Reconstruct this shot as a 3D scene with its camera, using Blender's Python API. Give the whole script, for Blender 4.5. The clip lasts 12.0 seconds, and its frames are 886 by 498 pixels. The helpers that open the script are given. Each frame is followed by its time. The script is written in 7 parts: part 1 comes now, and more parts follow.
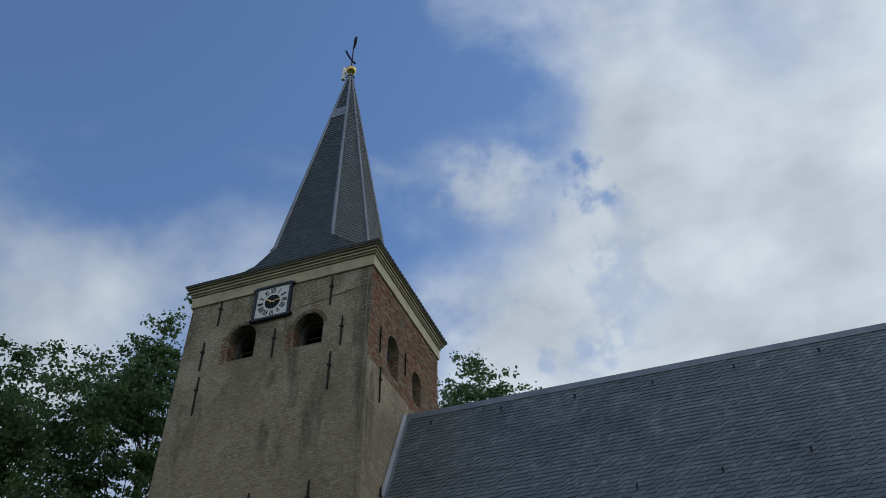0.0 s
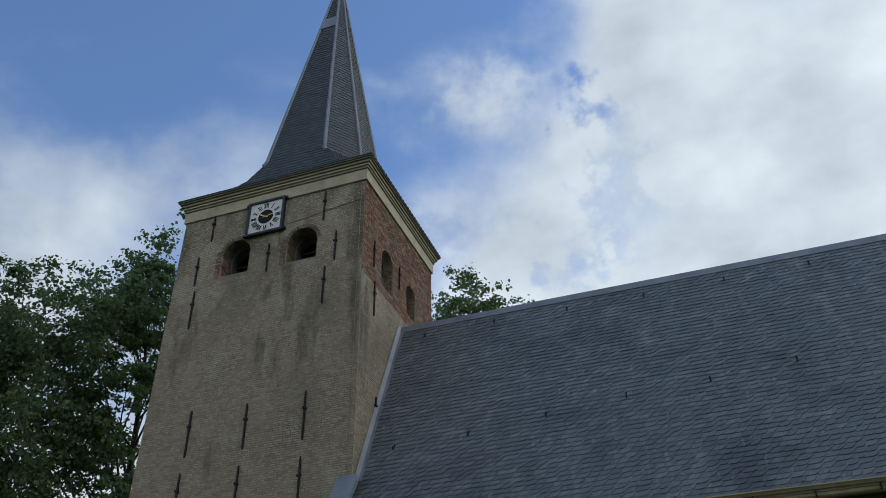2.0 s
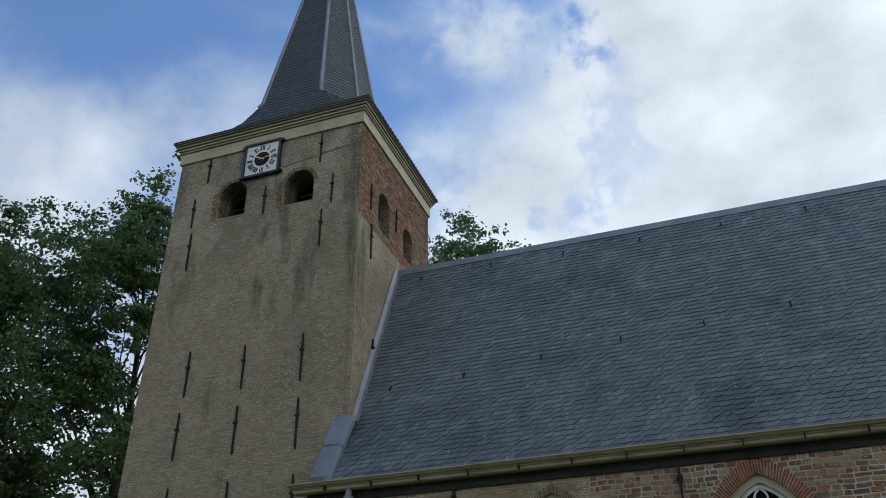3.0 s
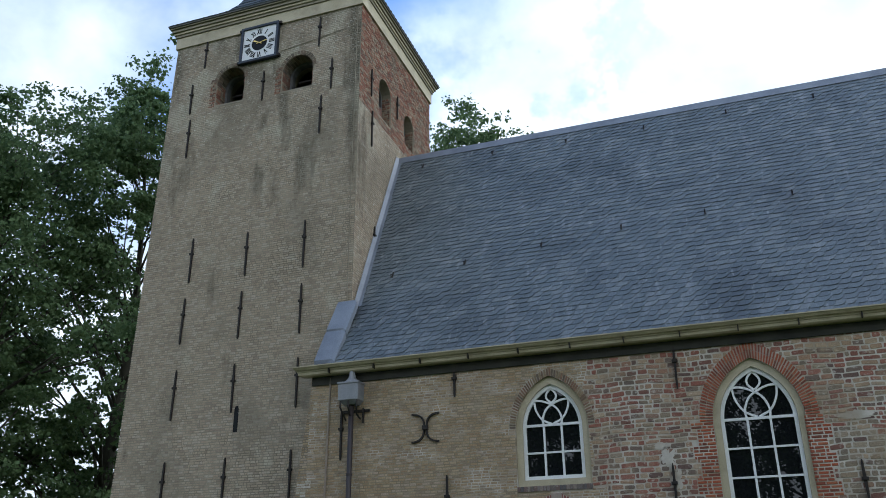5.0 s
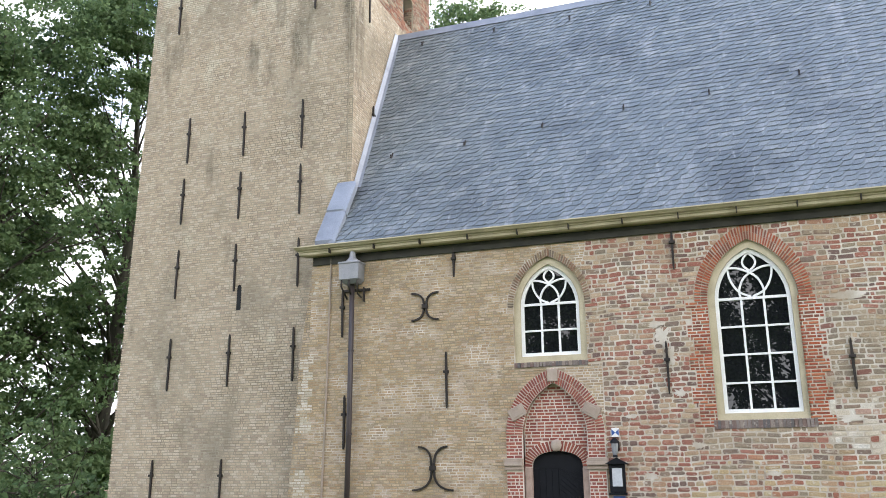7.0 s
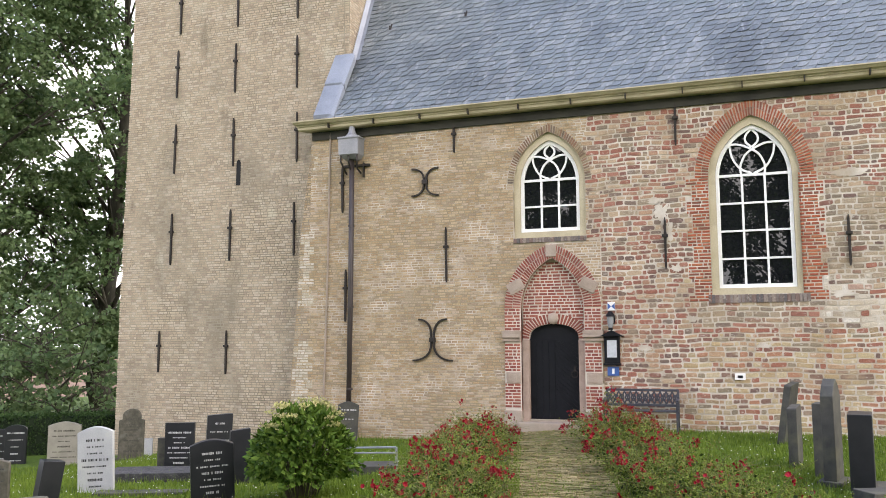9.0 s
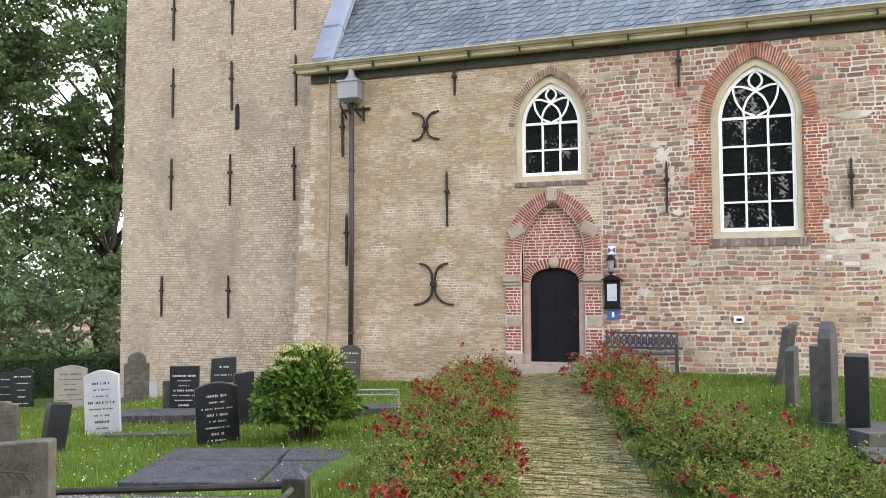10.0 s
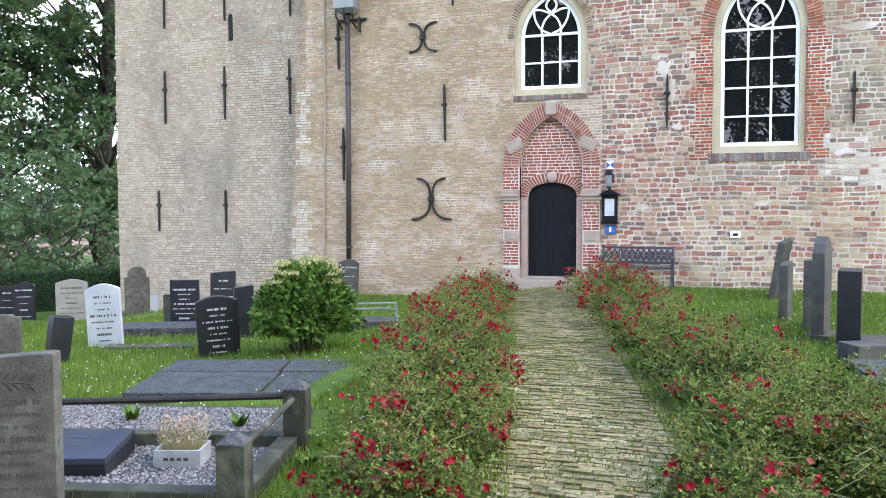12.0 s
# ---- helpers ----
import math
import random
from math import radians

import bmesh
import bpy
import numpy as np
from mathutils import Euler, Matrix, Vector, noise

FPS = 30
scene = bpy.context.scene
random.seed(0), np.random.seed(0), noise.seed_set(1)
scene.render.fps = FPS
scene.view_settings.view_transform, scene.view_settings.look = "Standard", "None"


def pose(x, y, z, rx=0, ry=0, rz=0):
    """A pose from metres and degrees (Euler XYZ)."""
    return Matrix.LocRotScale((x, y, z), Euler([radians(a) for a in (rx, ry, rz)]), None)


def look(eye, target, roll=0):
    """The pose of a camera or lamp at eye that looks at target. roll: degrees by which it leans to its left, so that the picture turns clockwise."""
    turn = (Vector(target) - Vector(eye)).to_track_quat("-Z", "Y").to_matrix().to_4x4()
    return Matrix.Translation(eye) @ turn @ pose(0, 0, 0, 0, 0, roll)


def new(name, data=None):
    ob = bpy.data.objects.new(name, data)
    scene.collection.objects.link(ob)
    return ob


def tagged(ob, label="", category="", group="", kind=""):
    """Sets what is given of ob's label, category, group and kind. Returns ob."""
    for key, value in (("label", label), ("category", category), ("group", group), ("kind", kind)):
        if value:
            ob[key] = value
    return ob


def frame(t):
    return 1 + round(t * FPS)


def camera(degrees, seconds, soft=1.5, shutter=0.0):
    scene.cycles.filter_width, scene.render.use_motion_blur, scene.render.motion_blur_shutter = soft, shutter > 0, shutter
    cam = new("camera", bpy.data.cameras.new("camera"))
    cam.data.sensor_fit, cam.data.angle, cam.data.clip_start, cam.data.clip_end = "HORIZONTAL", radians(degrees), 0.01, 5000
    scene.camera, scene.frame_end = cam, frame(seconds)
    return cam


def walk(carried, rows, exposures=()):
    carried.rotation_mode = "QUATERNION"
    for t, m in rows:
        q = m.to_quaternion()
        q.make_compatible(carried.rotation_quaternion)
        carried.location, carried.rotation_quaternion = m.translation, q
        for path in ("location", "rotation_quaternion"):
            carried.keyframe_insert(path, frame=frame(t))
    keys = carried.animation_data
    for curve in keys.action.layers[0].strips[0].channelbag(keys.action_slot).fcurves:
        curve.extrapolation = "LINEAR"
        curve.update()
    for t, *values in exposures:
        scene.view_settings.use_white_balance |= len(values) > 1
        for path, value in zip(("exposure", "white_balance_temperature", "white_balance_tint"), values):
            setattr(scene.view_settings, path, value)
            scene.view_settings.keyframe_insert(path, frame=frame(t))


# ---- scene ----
# The camera stands on the path and tilts slowly down from the spire to the graves.
EYE = (0.0, -17.89, 1.646)
cam = camera(55.79, 12.0, soft=0.9)
# seconds, yaw, pitch, roll
ROWS = [
    (0.0, 19.87, 40.49, 0.55),
    (0.5, 19.81, 39.74, 0.60),
    (1.0, 19.45, 38.01, 0.82),
    (1.5, 19.37, 36.50, 0.93),
    (2.0, 19.40, 34.63, 1.01),
    (2.5, 19.25, 32.81, 0.90),
    (3.0, 19.22, 30.77, 0.76),
    (5.0, 19.42, 23.11, 0.53),
    (5.5, 19.77, 20.70, 0.36),
    (6.0, 19.80, 18.63, 0.17),
    (6.5, 19.73, 17.05, 0.16),
    (7.0, 19.46, 14.98, 0.36),
    (9.0, 19.50, 6.49, 0.17),
    (9.5, 19.62, 4.64, 0.32),
    (10.0, 19.57, 2.69, 0.31),
    (10.5, 19.51, 0.61, 0.25),
    (11.0, 19.45, -0.99, 0.27),
    (11.5, 19.45, -2.35, 0.27),
    (12.0, 19.44, -3.14, 0.26)
]
EXPOSURES = [(0.0, 0.05, 6500, 6), (3.0, 0.45, 6500, 6), (5.0, 1.08, 6200, 7), (5.5, 1.42, 6250, 9), (6.0, 1.8, 6600, 10), (6.5, 2.38, 6900, 12), (7.0, 2.64, 7150, 14), (9.0, 2.76, 7700, 18), (12.0, 3.09, 6300, 15)]
walk(cam, [(t, pose(*EYE, 0, 0, yaw) @ pose(0, 0, 0, pitch) @ pose(0, 0, 0, 0, roll) @ pose(0, 0, 0, 90)) for t, yaw, pitch, roll in ROWS], EXPOSURES)

# ---- world and sun ----
SUN_EL, SUN_AZ = 46.0, 62.0   # degrees above the horizon; compass bearing with north = +y
world = bpy.data.worlds.new("sky")
scene.world = world
world.use_nodes = True
wt = world.node_tree
wt.nodes.clear()


def wnode(kind, **inputs):
    n = wt.nodes.new(kind)
    for k, v in inputs.items():
        n.inputs[k].default_value = v
    return n


w_sky = wt.nodes.new("ShaderNodeTexSky")
w_sky.sky_type = "NISHITA"
w_sky.sun_disc = False
w_sky.sun_elevation = radians(SUN_EL)
w_sky.sun_rotation = radians(SUN_AZ)
w_sky.air_density, w_sky.dust_density, w_sky.ozone_density = 0.65, 0.1, 4.5
w_coord = wt.nodes.new("ShaderNodeTexCoord")
w_map = wnode("ShaderNodeMapping")
w_map.inputs["Location"].default_value = (0.35, 0.1, 0.2)
w_map.inputs["Scale"].default_value = (1.0, 1.0, 1.5)
w_n1 = wnode("ShaderNodeTexNoise", Scale=2.1, Detail=7.0, Roughness=0.52, Distortion=0.25)
w_n2 = wnode("ShaderNodeTexNoise", Scale=7.0, Detail=5.0, Roughness=0.5)
w_dot = wt.nodes.new("ShaderNodeVectorMath")
w_dot.operation = "DOT_PRODUCT"
w_dot.inputs[1].default_value = (0.36, 0.0, -0.75)   # more cloud towards the east and the horizon
w_add = wt.nodes.new("ShaderNodeMath")
w_off = wt.nodes.new("ShaderNodeMath")
w_off.inputs[1].default_value = 0.60
w_glow = wt.nodes.new("ShaderNodeVectorMath")
w_glow.operation = "DOT_PRODUCT"
w_glow.inputs[1].default_value = (0.20, -0.12, 0.0)   # brighter cloud to the south-east
w_lit = wt.nodes.new("ShaderNodeMath")
w_ramp = wt.nodes.new("ShaderNodeValToRGB")
w_ramp.color_ramp.elements[0].position, w_ramp.color_ramp.elements[0].color = 0.38, (0, 0, 0, 1)
w_ramp.color_ramp.elements[1].position, w_ramp.color_ramp.elements[1].color = 0.66, (1, 1, 1, 1)
w_ramp.color_ramp.interpolation = "EASE"
w_cloud = wt.nodes.new("ShaderNodeMix")
w_cloud.data_type = "RGBA"
w_cloud.inputs[6].default_value = (1.5, 1.72, 2.1, 1)
w_cloud.inputs[7].default_value = (4.4, 4.75, 5.2, 1)
w_mix = wt.nodes.new("ShaderNodeMix")
w_mix.data_type = "RGBA"
w_cloud.clamp_factor = True
w_bg = wnode("ShaderNodeBackground", Strength=0.2)
w_out = wt.nodes.new("ShaderNodeOutputWorld")
for a, b in ((w_coord.outputs["Generated"], w_map.inputs["Vector"]), (w_map.outputs[0], w_n1.inputs["Vector"]), (w_map.outputs[0], w_n2.inputs["Vector"]),
             (w_coord.outputs["Generated"], w_dot.inputs[0]), (w_dot.outputs["Value"], w_add.inputs[0]), (w_n1.outputs[0], w_add.inputs[1]),
             (w_add.outputs[0], w_off.inputs[0]), (w_coord.outputs["Generated"], w_glow.inputs[0]), (w_glow.outputs["Value"], w_lit.inputs[0]),
             (w_n2.outputs[0], w_lit.inputs[1]), (w_lit.outputs[0], w_cloud.inputs[0]), (w_ramp.outputs[0], w_mix.inputs[0]),
             (w_sky.outputs[0], w_mix.inputs[6]), (w_cloud.outputs[2], w_mix.inputs[7]), (w_mix.outputs[2], w_bg.inputs["Color"]),
             (w_bg.outputs[0], w_out.inputs[0])):
    wt.links.new(a, b)
w_warp = wnode("ShaderNodeTexNoise", Scale=7.0, Detail=5.0, Roughness=0.6)
w_shift = wt.nodes.new("ShaderNodeVectorMath")
w_shift.operation = "MULTIPLY_ADD"
w_shift.inputs[1].default_value = (0.05, 0.05, 0.05)
w_toward = wt.nodes.new("ShaderNodeVectorMath")
w_toward.inputs[1].default_value = (-0.025, -0.025, -0.025)
wt.links.new(w_coord.outputs["Generated"], w_warp.inputs["Vector"])
wt.links.new(w_warp.outputs["Color"], w_shift.inputs[0])
wt.links.new(w_coord.outputs["Generated"], w_shift.inputs[2])
wt.links.new(w_shift.outputs[0], w_toward.inputs[0])
# cloud banks and clear gaps: direction, inner and outer radius in degrees, amount
w_sum = w_off.outputs[0]
for toward, r_in, r_out, amount in (((0.16, 0.70, 0.69), 4, 22, 0.14), ((-0.52, 0.56, 0.64), 0, 16, 0.11), ((-0.187, 0.555, 0.811), 0, 13, 0.04),
                                    ((-0.46, 0.43, 0.78), 0, 17, -0.14), ((-0.206, 0.665, 0.718), 0, 11, -0.13), ((-0.063, 0.79, 0.61), 0, 7, -0.20), ((-0.23, 0.76, 0.605), 0, 9, 0.10)):
    c_dot = wt.nodes.new("ShaderNodeVectorMath")
    c_dot.operation = "DOT_PRODUCT"
    c_dot.inputs[1].default_value = Vector(toward).normalized()
    c_map = wt.nodes.new("ShaderNodeMapRange")
    c_map.interpolation_type = "SMOOTHSTEP"
    for k, v in ((1, math.cos(radians(r_out))), (2, math.cos(radians(r_in))), (3, 0.0), (4, amount)):
        c_map.inputs[k].default_value = v
    c_add = wt.nodes.new("ShaderNodeMath")
    wt.links.new(w_toward.outputs[0], c_dot.inputs[0])
    wt.links.new(c_dot.outputs["Value"], c_map.inputs[0])
    wt.links.new(c_map.outputs[0], c_add.inputs[0])
    wt.links.new(w_sum, c_add.inputs[1])
    w_sum = c_add.outputs[0]
wt.links.new(w_sum, w_ramp.inputs[0])

sun_data = bpy.data.lights.new("sun", "SUN")
sun_data.energy, sun_data.angle, sun_data.color = 0.25, radians(14), (1.0, 0.95, 0.87)
sun = new("sun", sun_data)
_az, _el = radians(SUN_AZ), radians(SUN_EL)
_dir = Vector((math.sin(_az) * math.cos(_el), math.cos(_az) * math.cos(_el), math.sin(_el)))
sun.matrix_world = look(_dir * 60, (0, 0, 0))

# ---- materials ----
def material(name, rough=0.8, metal=0.0, spec=0.3):
    m = bpy.data.materials.new(name)
    m.use_nodes = True
    nt = m.node_tree
    b = nt.nodes["Principled BSDF"]
    b.inputs["Roughness"].default_value, b.inputs["Metallic"].default_value = rough, metal
    b.inputs["Specular IOR Level"].default_value = spec
    return m, nt, b


def ramp(nt, stops, fac, interp="LINEAR"):
    r = nt.nodes.new("ShaderNodeValToRGB")
    r.color_ramp.interpolation = interp
    while len(r.color_ramp.elements) < len(stops):
        r.color_ramp.elements.new(0.5)
    for e, (p, c) in zip(r.color_ramp.elements, stops):
        e.position, e.color = p, (*c, 1) if len(c) == 3 else c
    nt.links.new(fac, r.inputs[0])
    return r.outputs[0]


def noise_out(nt, scale, detail=4.0, rough=0.55, stretch=(1, 1, 1), local=False, shift=(0, 0, 0)):
    if local:
        src = nt.nodes.new("ShaderNodeTexCoord").outputs["Object"]
    else:
        src = nt.nodes.new("ShaderNodeNewGeometry").outputs["Position"]
    mp = nt.nodes.new("ShaderNodeMapping")
    mp.inputs["Scale"].default_value = stretch
    mp.inputs["Location"].default_value = shift
    nt.links.new(src, mp.inputs["Vector"])
    n = nt.nodes.new("ShaderNodeTexNoise")
    n.inputs["Scale"].default_value, n.inputs["Detail"].default_value, n.inputs["Roughness"].default_value = scale, detail, rough
    nt.links.new(mp.outputs[0], n.inputs["Vector"])
    return n.outputs[0]


def mix(nt, fac, a, b, blend="MIX"):
    m = nt.nodes.new("ShaderNodeMix")
    m.data_type, m.blend_type = "RGBA", blend
    for i, v in ((0, fac), (6, a), (7, b)):
        if isinstance(v, (int, float)):
            m.inputs[i].default_value = v
        elif isinstance(v, tuple):
            m.inputs[i].default_value = (*v, 1)
        else:
            nt.links.new(v, m.inputs[i])
    return m.outputs[2]


def bump(nt, bsdf, height, strength=0.3, distance=0.01):
    b = nt.nodes.new("ShaderNodeBump")
    b.inputs["Strength"].default_value, b.inputs["Distance"].default_value = strength, distance
    nt.links.new(height, b.inputs["Height"])
    nt.links.new(b.outputs[0], bsdf.inputs["Normal"])


def grainy(name, c1, c2, scale=6.0, fine=60.0, rough=0.8, metal=0.0, spec=0.3, relief=0.2, dist=0.005, local=False, stain=None, stain_scale=1.2, stretch=(1, 1, 1)):
    """A plain surface with two scales of variation and a fine relief."""
    m, nt, b = material(name, rough, metal, spec)
    col = ramp(nt, [(0.3, c1), (0.7, c2)], noise_out(nt, scale, 5, local=local, stretch=stretch))
    f = noise_out(nt, fine, 3, local=local, stretch=stretch)
    col = mix(nt, 0.35, col, ramp(nt, [(0.3, (0.55, 0.55, 0.55)), (0.7, (1, 1, 1))], f), "MULTIPLY")
    if stain:
        s = ramp(nt, [(0.52, (0, 0, 0)), (0.72, (1, 1, 1))], noise_out(nt, stain_scale, 6, 0.6, local=local, shift=(3, 7, 1)))
        col = mix(nt, s, col, stain)
    nt.links.new(col, b.inputs["Base Color"])
    if relief:
        bump(nt, b, f, relief, dist)
    return m


def piece_material(name, colours, per="island", rough=0.9, stains=(), fine=45.0, spec=0.2, relief=0.35, rise=None):
    """Bricks, slates or pavers: each piece takes a colour of its own; stains lie over many of them."""
    m, nt, b = material(name, rough, 0.0, spec)
    if per == "island":
        rnd = nt.nodes.new("ShaderNodeNewGeometry").outputs["Random Per Island"]
    else:
        rnd = nt.nodes.new("ShaderNodeObjectInfo").outputs["Random"]
    n = len(colours)
    col = ramp(nt, [(i / n, c) for i, c in enumerate(colours)], rnd, "CONSTANT")
    f = noise_out(nt, fine, 4, 0.6)
    col = mix(nt, 0.5, col, ramp(nt, [(0.3, (0.45, 0.45, 0.45)), (0.7, (1.3, 1.3, 1.3))], f), "MULTIPLY")
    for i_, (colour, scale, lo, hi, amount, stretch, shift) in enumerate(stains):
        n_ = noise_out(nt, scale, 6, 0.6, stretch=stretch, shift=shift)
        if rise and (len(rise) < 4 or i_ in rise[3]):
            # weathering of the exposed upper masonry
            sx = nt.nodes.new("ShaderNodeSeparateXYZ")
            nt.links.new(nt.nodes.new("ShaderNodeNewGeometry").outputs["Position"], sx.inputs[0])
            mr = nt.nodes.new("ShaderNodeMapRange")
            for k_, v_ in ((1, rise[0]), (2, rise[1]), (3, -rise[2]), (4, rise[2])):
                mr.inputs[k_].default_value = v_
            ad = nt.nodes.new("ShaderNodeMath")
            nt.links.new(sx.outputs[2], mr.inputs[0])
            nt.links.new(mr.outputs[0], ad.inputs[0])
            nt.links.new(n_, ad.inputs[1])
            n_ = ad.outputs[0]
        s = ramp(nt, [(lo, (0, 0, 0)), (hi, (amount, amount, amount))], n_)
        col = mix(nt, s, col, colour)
    nt.links.new(col, b.inputs["Base Color"])
    bump(nt, b, f, relief, 0.006)
    return m


TOWER_C = [(0.462, 0.376, 0.280), (0.424, 0.341, 0.254), (0.492, 0.410, 0.318), (0.385, 0.314, 0.233), (0.443, 0.356, 0.263), (0.471, 0.395, 0.312), (0.415, 0.328, 0.243), (0.347, 0.275, 0.211)]
YELLOW = [(0.418, 0.310, 0.191), (0.356, 0.262, 0.160), (0.460, 0.349, 0.231), (0.314, 0.242, 0.171), (0.397, 0.281, 0.171), (0.440, 0.339, 0.251), (0.345, 0.242, 0.150), (0.388, 0.301, 0.210)]
RED = [(0.270, 0.110, 0.078), (0.205, 0.100, 0.076), (0.320, 0.150, 0.108), (0.185, 0.135, 0.105), (0.360, 0.225, 0.145), (0.245, 0.108, 0.078), (0.420, 0.310, 0.210), (0.155, 0.100, 0.082), (0.320, 0.180, 0.120), (0.235, 0.170, 0.125), (0.350, 0.240, 0.155), (0.295, 0.125, 0.088)]
OCHRE = [(0.430, 0.320, 0.180), (0.370, 0.270, 0.150), (0.460, 0.370, 0.240), (0.290, 0.120, 0.080), (0.400, 0.260, 0.160), (0.320, 0.230, 0.140), (0.240, 0.190, 0.130), (0.440, 0.350, 0.210), (0.200, 0.120, 0.090), (0.360, 0.180, 0.110)]
OLIVE = [(0.275, 0.215, 0.150), (0.235, 0.180, 0.128), (0.320, 0.250, 0.178), (0.295, 0.220, 0.145), (0.210, 0.165, 0.122), (0.340, 0.270, 0.190), (0.260, 0.160, 0.115)]
CHALKY = [(0.560, 0.510, 0.430), (0.480, 0.420, 0.340), (0.620, 0.580, 0.510), (0.400, 0.260, 0.200), (0.520, 0.450, 0.350), (0.350, 0.290, 0.220)]
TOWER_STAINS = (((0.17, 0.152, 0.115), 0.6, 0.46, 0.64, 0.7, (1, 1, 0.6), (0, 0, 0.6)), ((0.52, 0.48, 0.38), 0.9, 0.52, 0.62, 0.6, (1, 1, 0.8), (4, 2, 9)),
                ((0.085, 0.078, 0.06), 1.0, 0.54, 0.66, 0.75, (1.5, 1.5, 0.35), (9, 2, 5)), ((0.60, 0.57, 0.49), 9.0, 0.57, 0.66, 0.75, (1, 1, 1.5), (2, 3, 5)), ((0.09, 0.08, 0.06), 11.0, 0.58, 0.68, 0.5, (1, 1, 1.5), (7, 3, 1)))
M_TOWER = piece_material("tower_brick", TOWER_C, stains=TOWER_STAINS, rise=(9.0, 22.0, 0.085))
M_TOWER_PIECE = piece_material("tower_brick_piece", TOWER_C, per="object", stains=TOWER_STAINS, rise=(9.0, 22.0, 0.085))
M_TOWER_RED = piece_material("tower_red_brick", [(0.24, 0.10, 0.07), (0.19, 0.085, 0.06), (0.30, 0.16, 0.11), (0.16, 0.11, 0.085), (0.33, 0.25, 0.18), (0.27, 0.12, 0.08), (0.26, 0.20, 0.15)], stains=(((0.17, 0.152, 0.115), 0.9, 0.50, 0.68, 0.5, (1, 1, 0.6), (0, 0, 0.6)), ((0.50, 0.46, 0.38), 8.0, 0.60, 0.70, 0.5, (1, 1, 1.5), (2, 3, 5))))
M_YELLOW = piece_material("yellow_brick", YELLOW, stains=(((0.46, 0.40, 0.30), 0.8, 0.58, 0.75, 0.45, (1, 1, 1.5), (2, 5, 3)), ((0.20, 0.16, 0.11), 0.5, 0.55, 0.75, 0.4, (1, 1, 0.6), (1, 1, 8))))
NAVE_STAINS = (((0.60, 0.55, 0.47), 11.0, 0.56, 0.67, 0.6, (0.8, 1, 1.3), (8, 2, 1)), ((0.44, 0.345, 0.22), 1.6, 0.54, 0.66, 0.5, (1, 1, 1.4), (1.5, 0, 2)), ((0.13, 0.11, 0.085), 0.9, 0.58, 0.74, 0.55, (1, 1, 1.2), (5, 1, 2)))
M_RED = piece_material("old_red_brick", RED, stains=NAVE_STAINS)
M_RED_PIECE = piece_material("old_red_brick_piece", RED, per="object", stains=NAVE_STAINS)
M_OCHRE = piece_material("ochre_brick", OCHRE, stains=NAVE_STAINS)
M_OLIVE = piece_material("olive_brick", OLIVE, stains=NAVE_STAINS)
M_CHALKY = piece_material("chalky_brick", CHALKY, stains=NAVE_STAINS)
M_PALEBRICK = piece_material("pale_brick", [(0.50, 0.45, 0.36), (0.44, 0.39, 0.30), (0.55, 0.50, 0.42), (0.40, 0.34, 0.25)])
M_QUOIN = piece_material("orange_brick", [(0.36, 0.095, 0.045), (0.29, 0.075, 0.04), (0.38, 0.13, 0.065), (0.25, 0.075, 0.045), (0.32, 0.10, 0.058), (0.20, 0.075, 0.05)])
M_PORTAL = piece_material("portal_brick", [(0.28, 0.085, 0.06), (0.23, 0.07, 0.053), (0.32, 0.11, 0.078), (0.25, 0.085, 0.07)])
M_BELFRY = piece_material("belfry_brick", [(0.19, 0.16, 0.12), (0.14, 0.115, 0.09), (0.25, 0.21, 0.155), (0.20, 0.15, 0.11)])
M_ARCH_DARK = piece_material("dark_arch_brick", [(0.20, 0.13, 0.09), (0.26, 0.15, 0.10), (0.17, 0.13, 0.10), (0.30, 0.22, 0.14)])
def lime_mortar():
    """Pale lime joints; the west end has older tan joints with repointed stretches."""
    m, nt, b = material("lime_mortar", 0.95, 0.0, 0.2)
    sx = nt.nodes.new("ShaderNodeSeparateXYZ")
    nt.links.new(nt.nodes.new("ShaderNodeNewGeometry").outputs["Position"], sx.inputs[0])
    mr = nt.nodes.new("ShaderNodeMapRange")
    for k, v in ((1, -3.3), (2, -2.8), (3, 0.0), (4, 0.2)):
        mr.inputs[k].default_value = v
    ad = nt.nodes.new("ShaderNodeMath")
    nt.links.new(sx.outputs[0], mr.inputs[0])
    nt.links.new(mr.outputs[0], ad.inputs[0])
    nt.links.new(noise_out(nt, 0.75, 9, 0.72, stretch=(0.6, 1, 1.5), shift=(3, 0, 5)), ad.inputs[1])
    old = ramp(nt, [(0.3, (0.25, 0.205, 0.135)), (0.7, (0.36, 0.30, 0.205))], noise_out(nt, 3.0, 5))
    white = ramp(nt, [(0.3, (0.50, 0.45, 0.38)), (0.7, (0.68, 0.63, 0.555))], noise_out(nt, 3.0, 5))
    white = mix(nt, ramp(nt, [(0.42, (0, 0, 0)), (0.62, (0.85, 0.85, 0.85))], noise_out(nt, 1.1, 5, 0.6, shift=(7, 1, 3))), white, (0.37, 0.30, 0.22))
    f = noise_out(nt, 80.0, 3)
    col = mix(nt, ramp(nt, [(0.49, (0, 0, 0)), (0.56, (1, 1, 1))], ad.outputs[0]), old, white)
    col = mix(nt, 0.35, col, ramp(nt, [(0.3, (0.55, 0.55, 0.55)), (0.7, (1, 1, 1))], f), "MULTIPLY")
    nt.links.new(col, b.inputs["Base Color"])
    bump(nt, b, f, 0.2, 0.005)
    return m


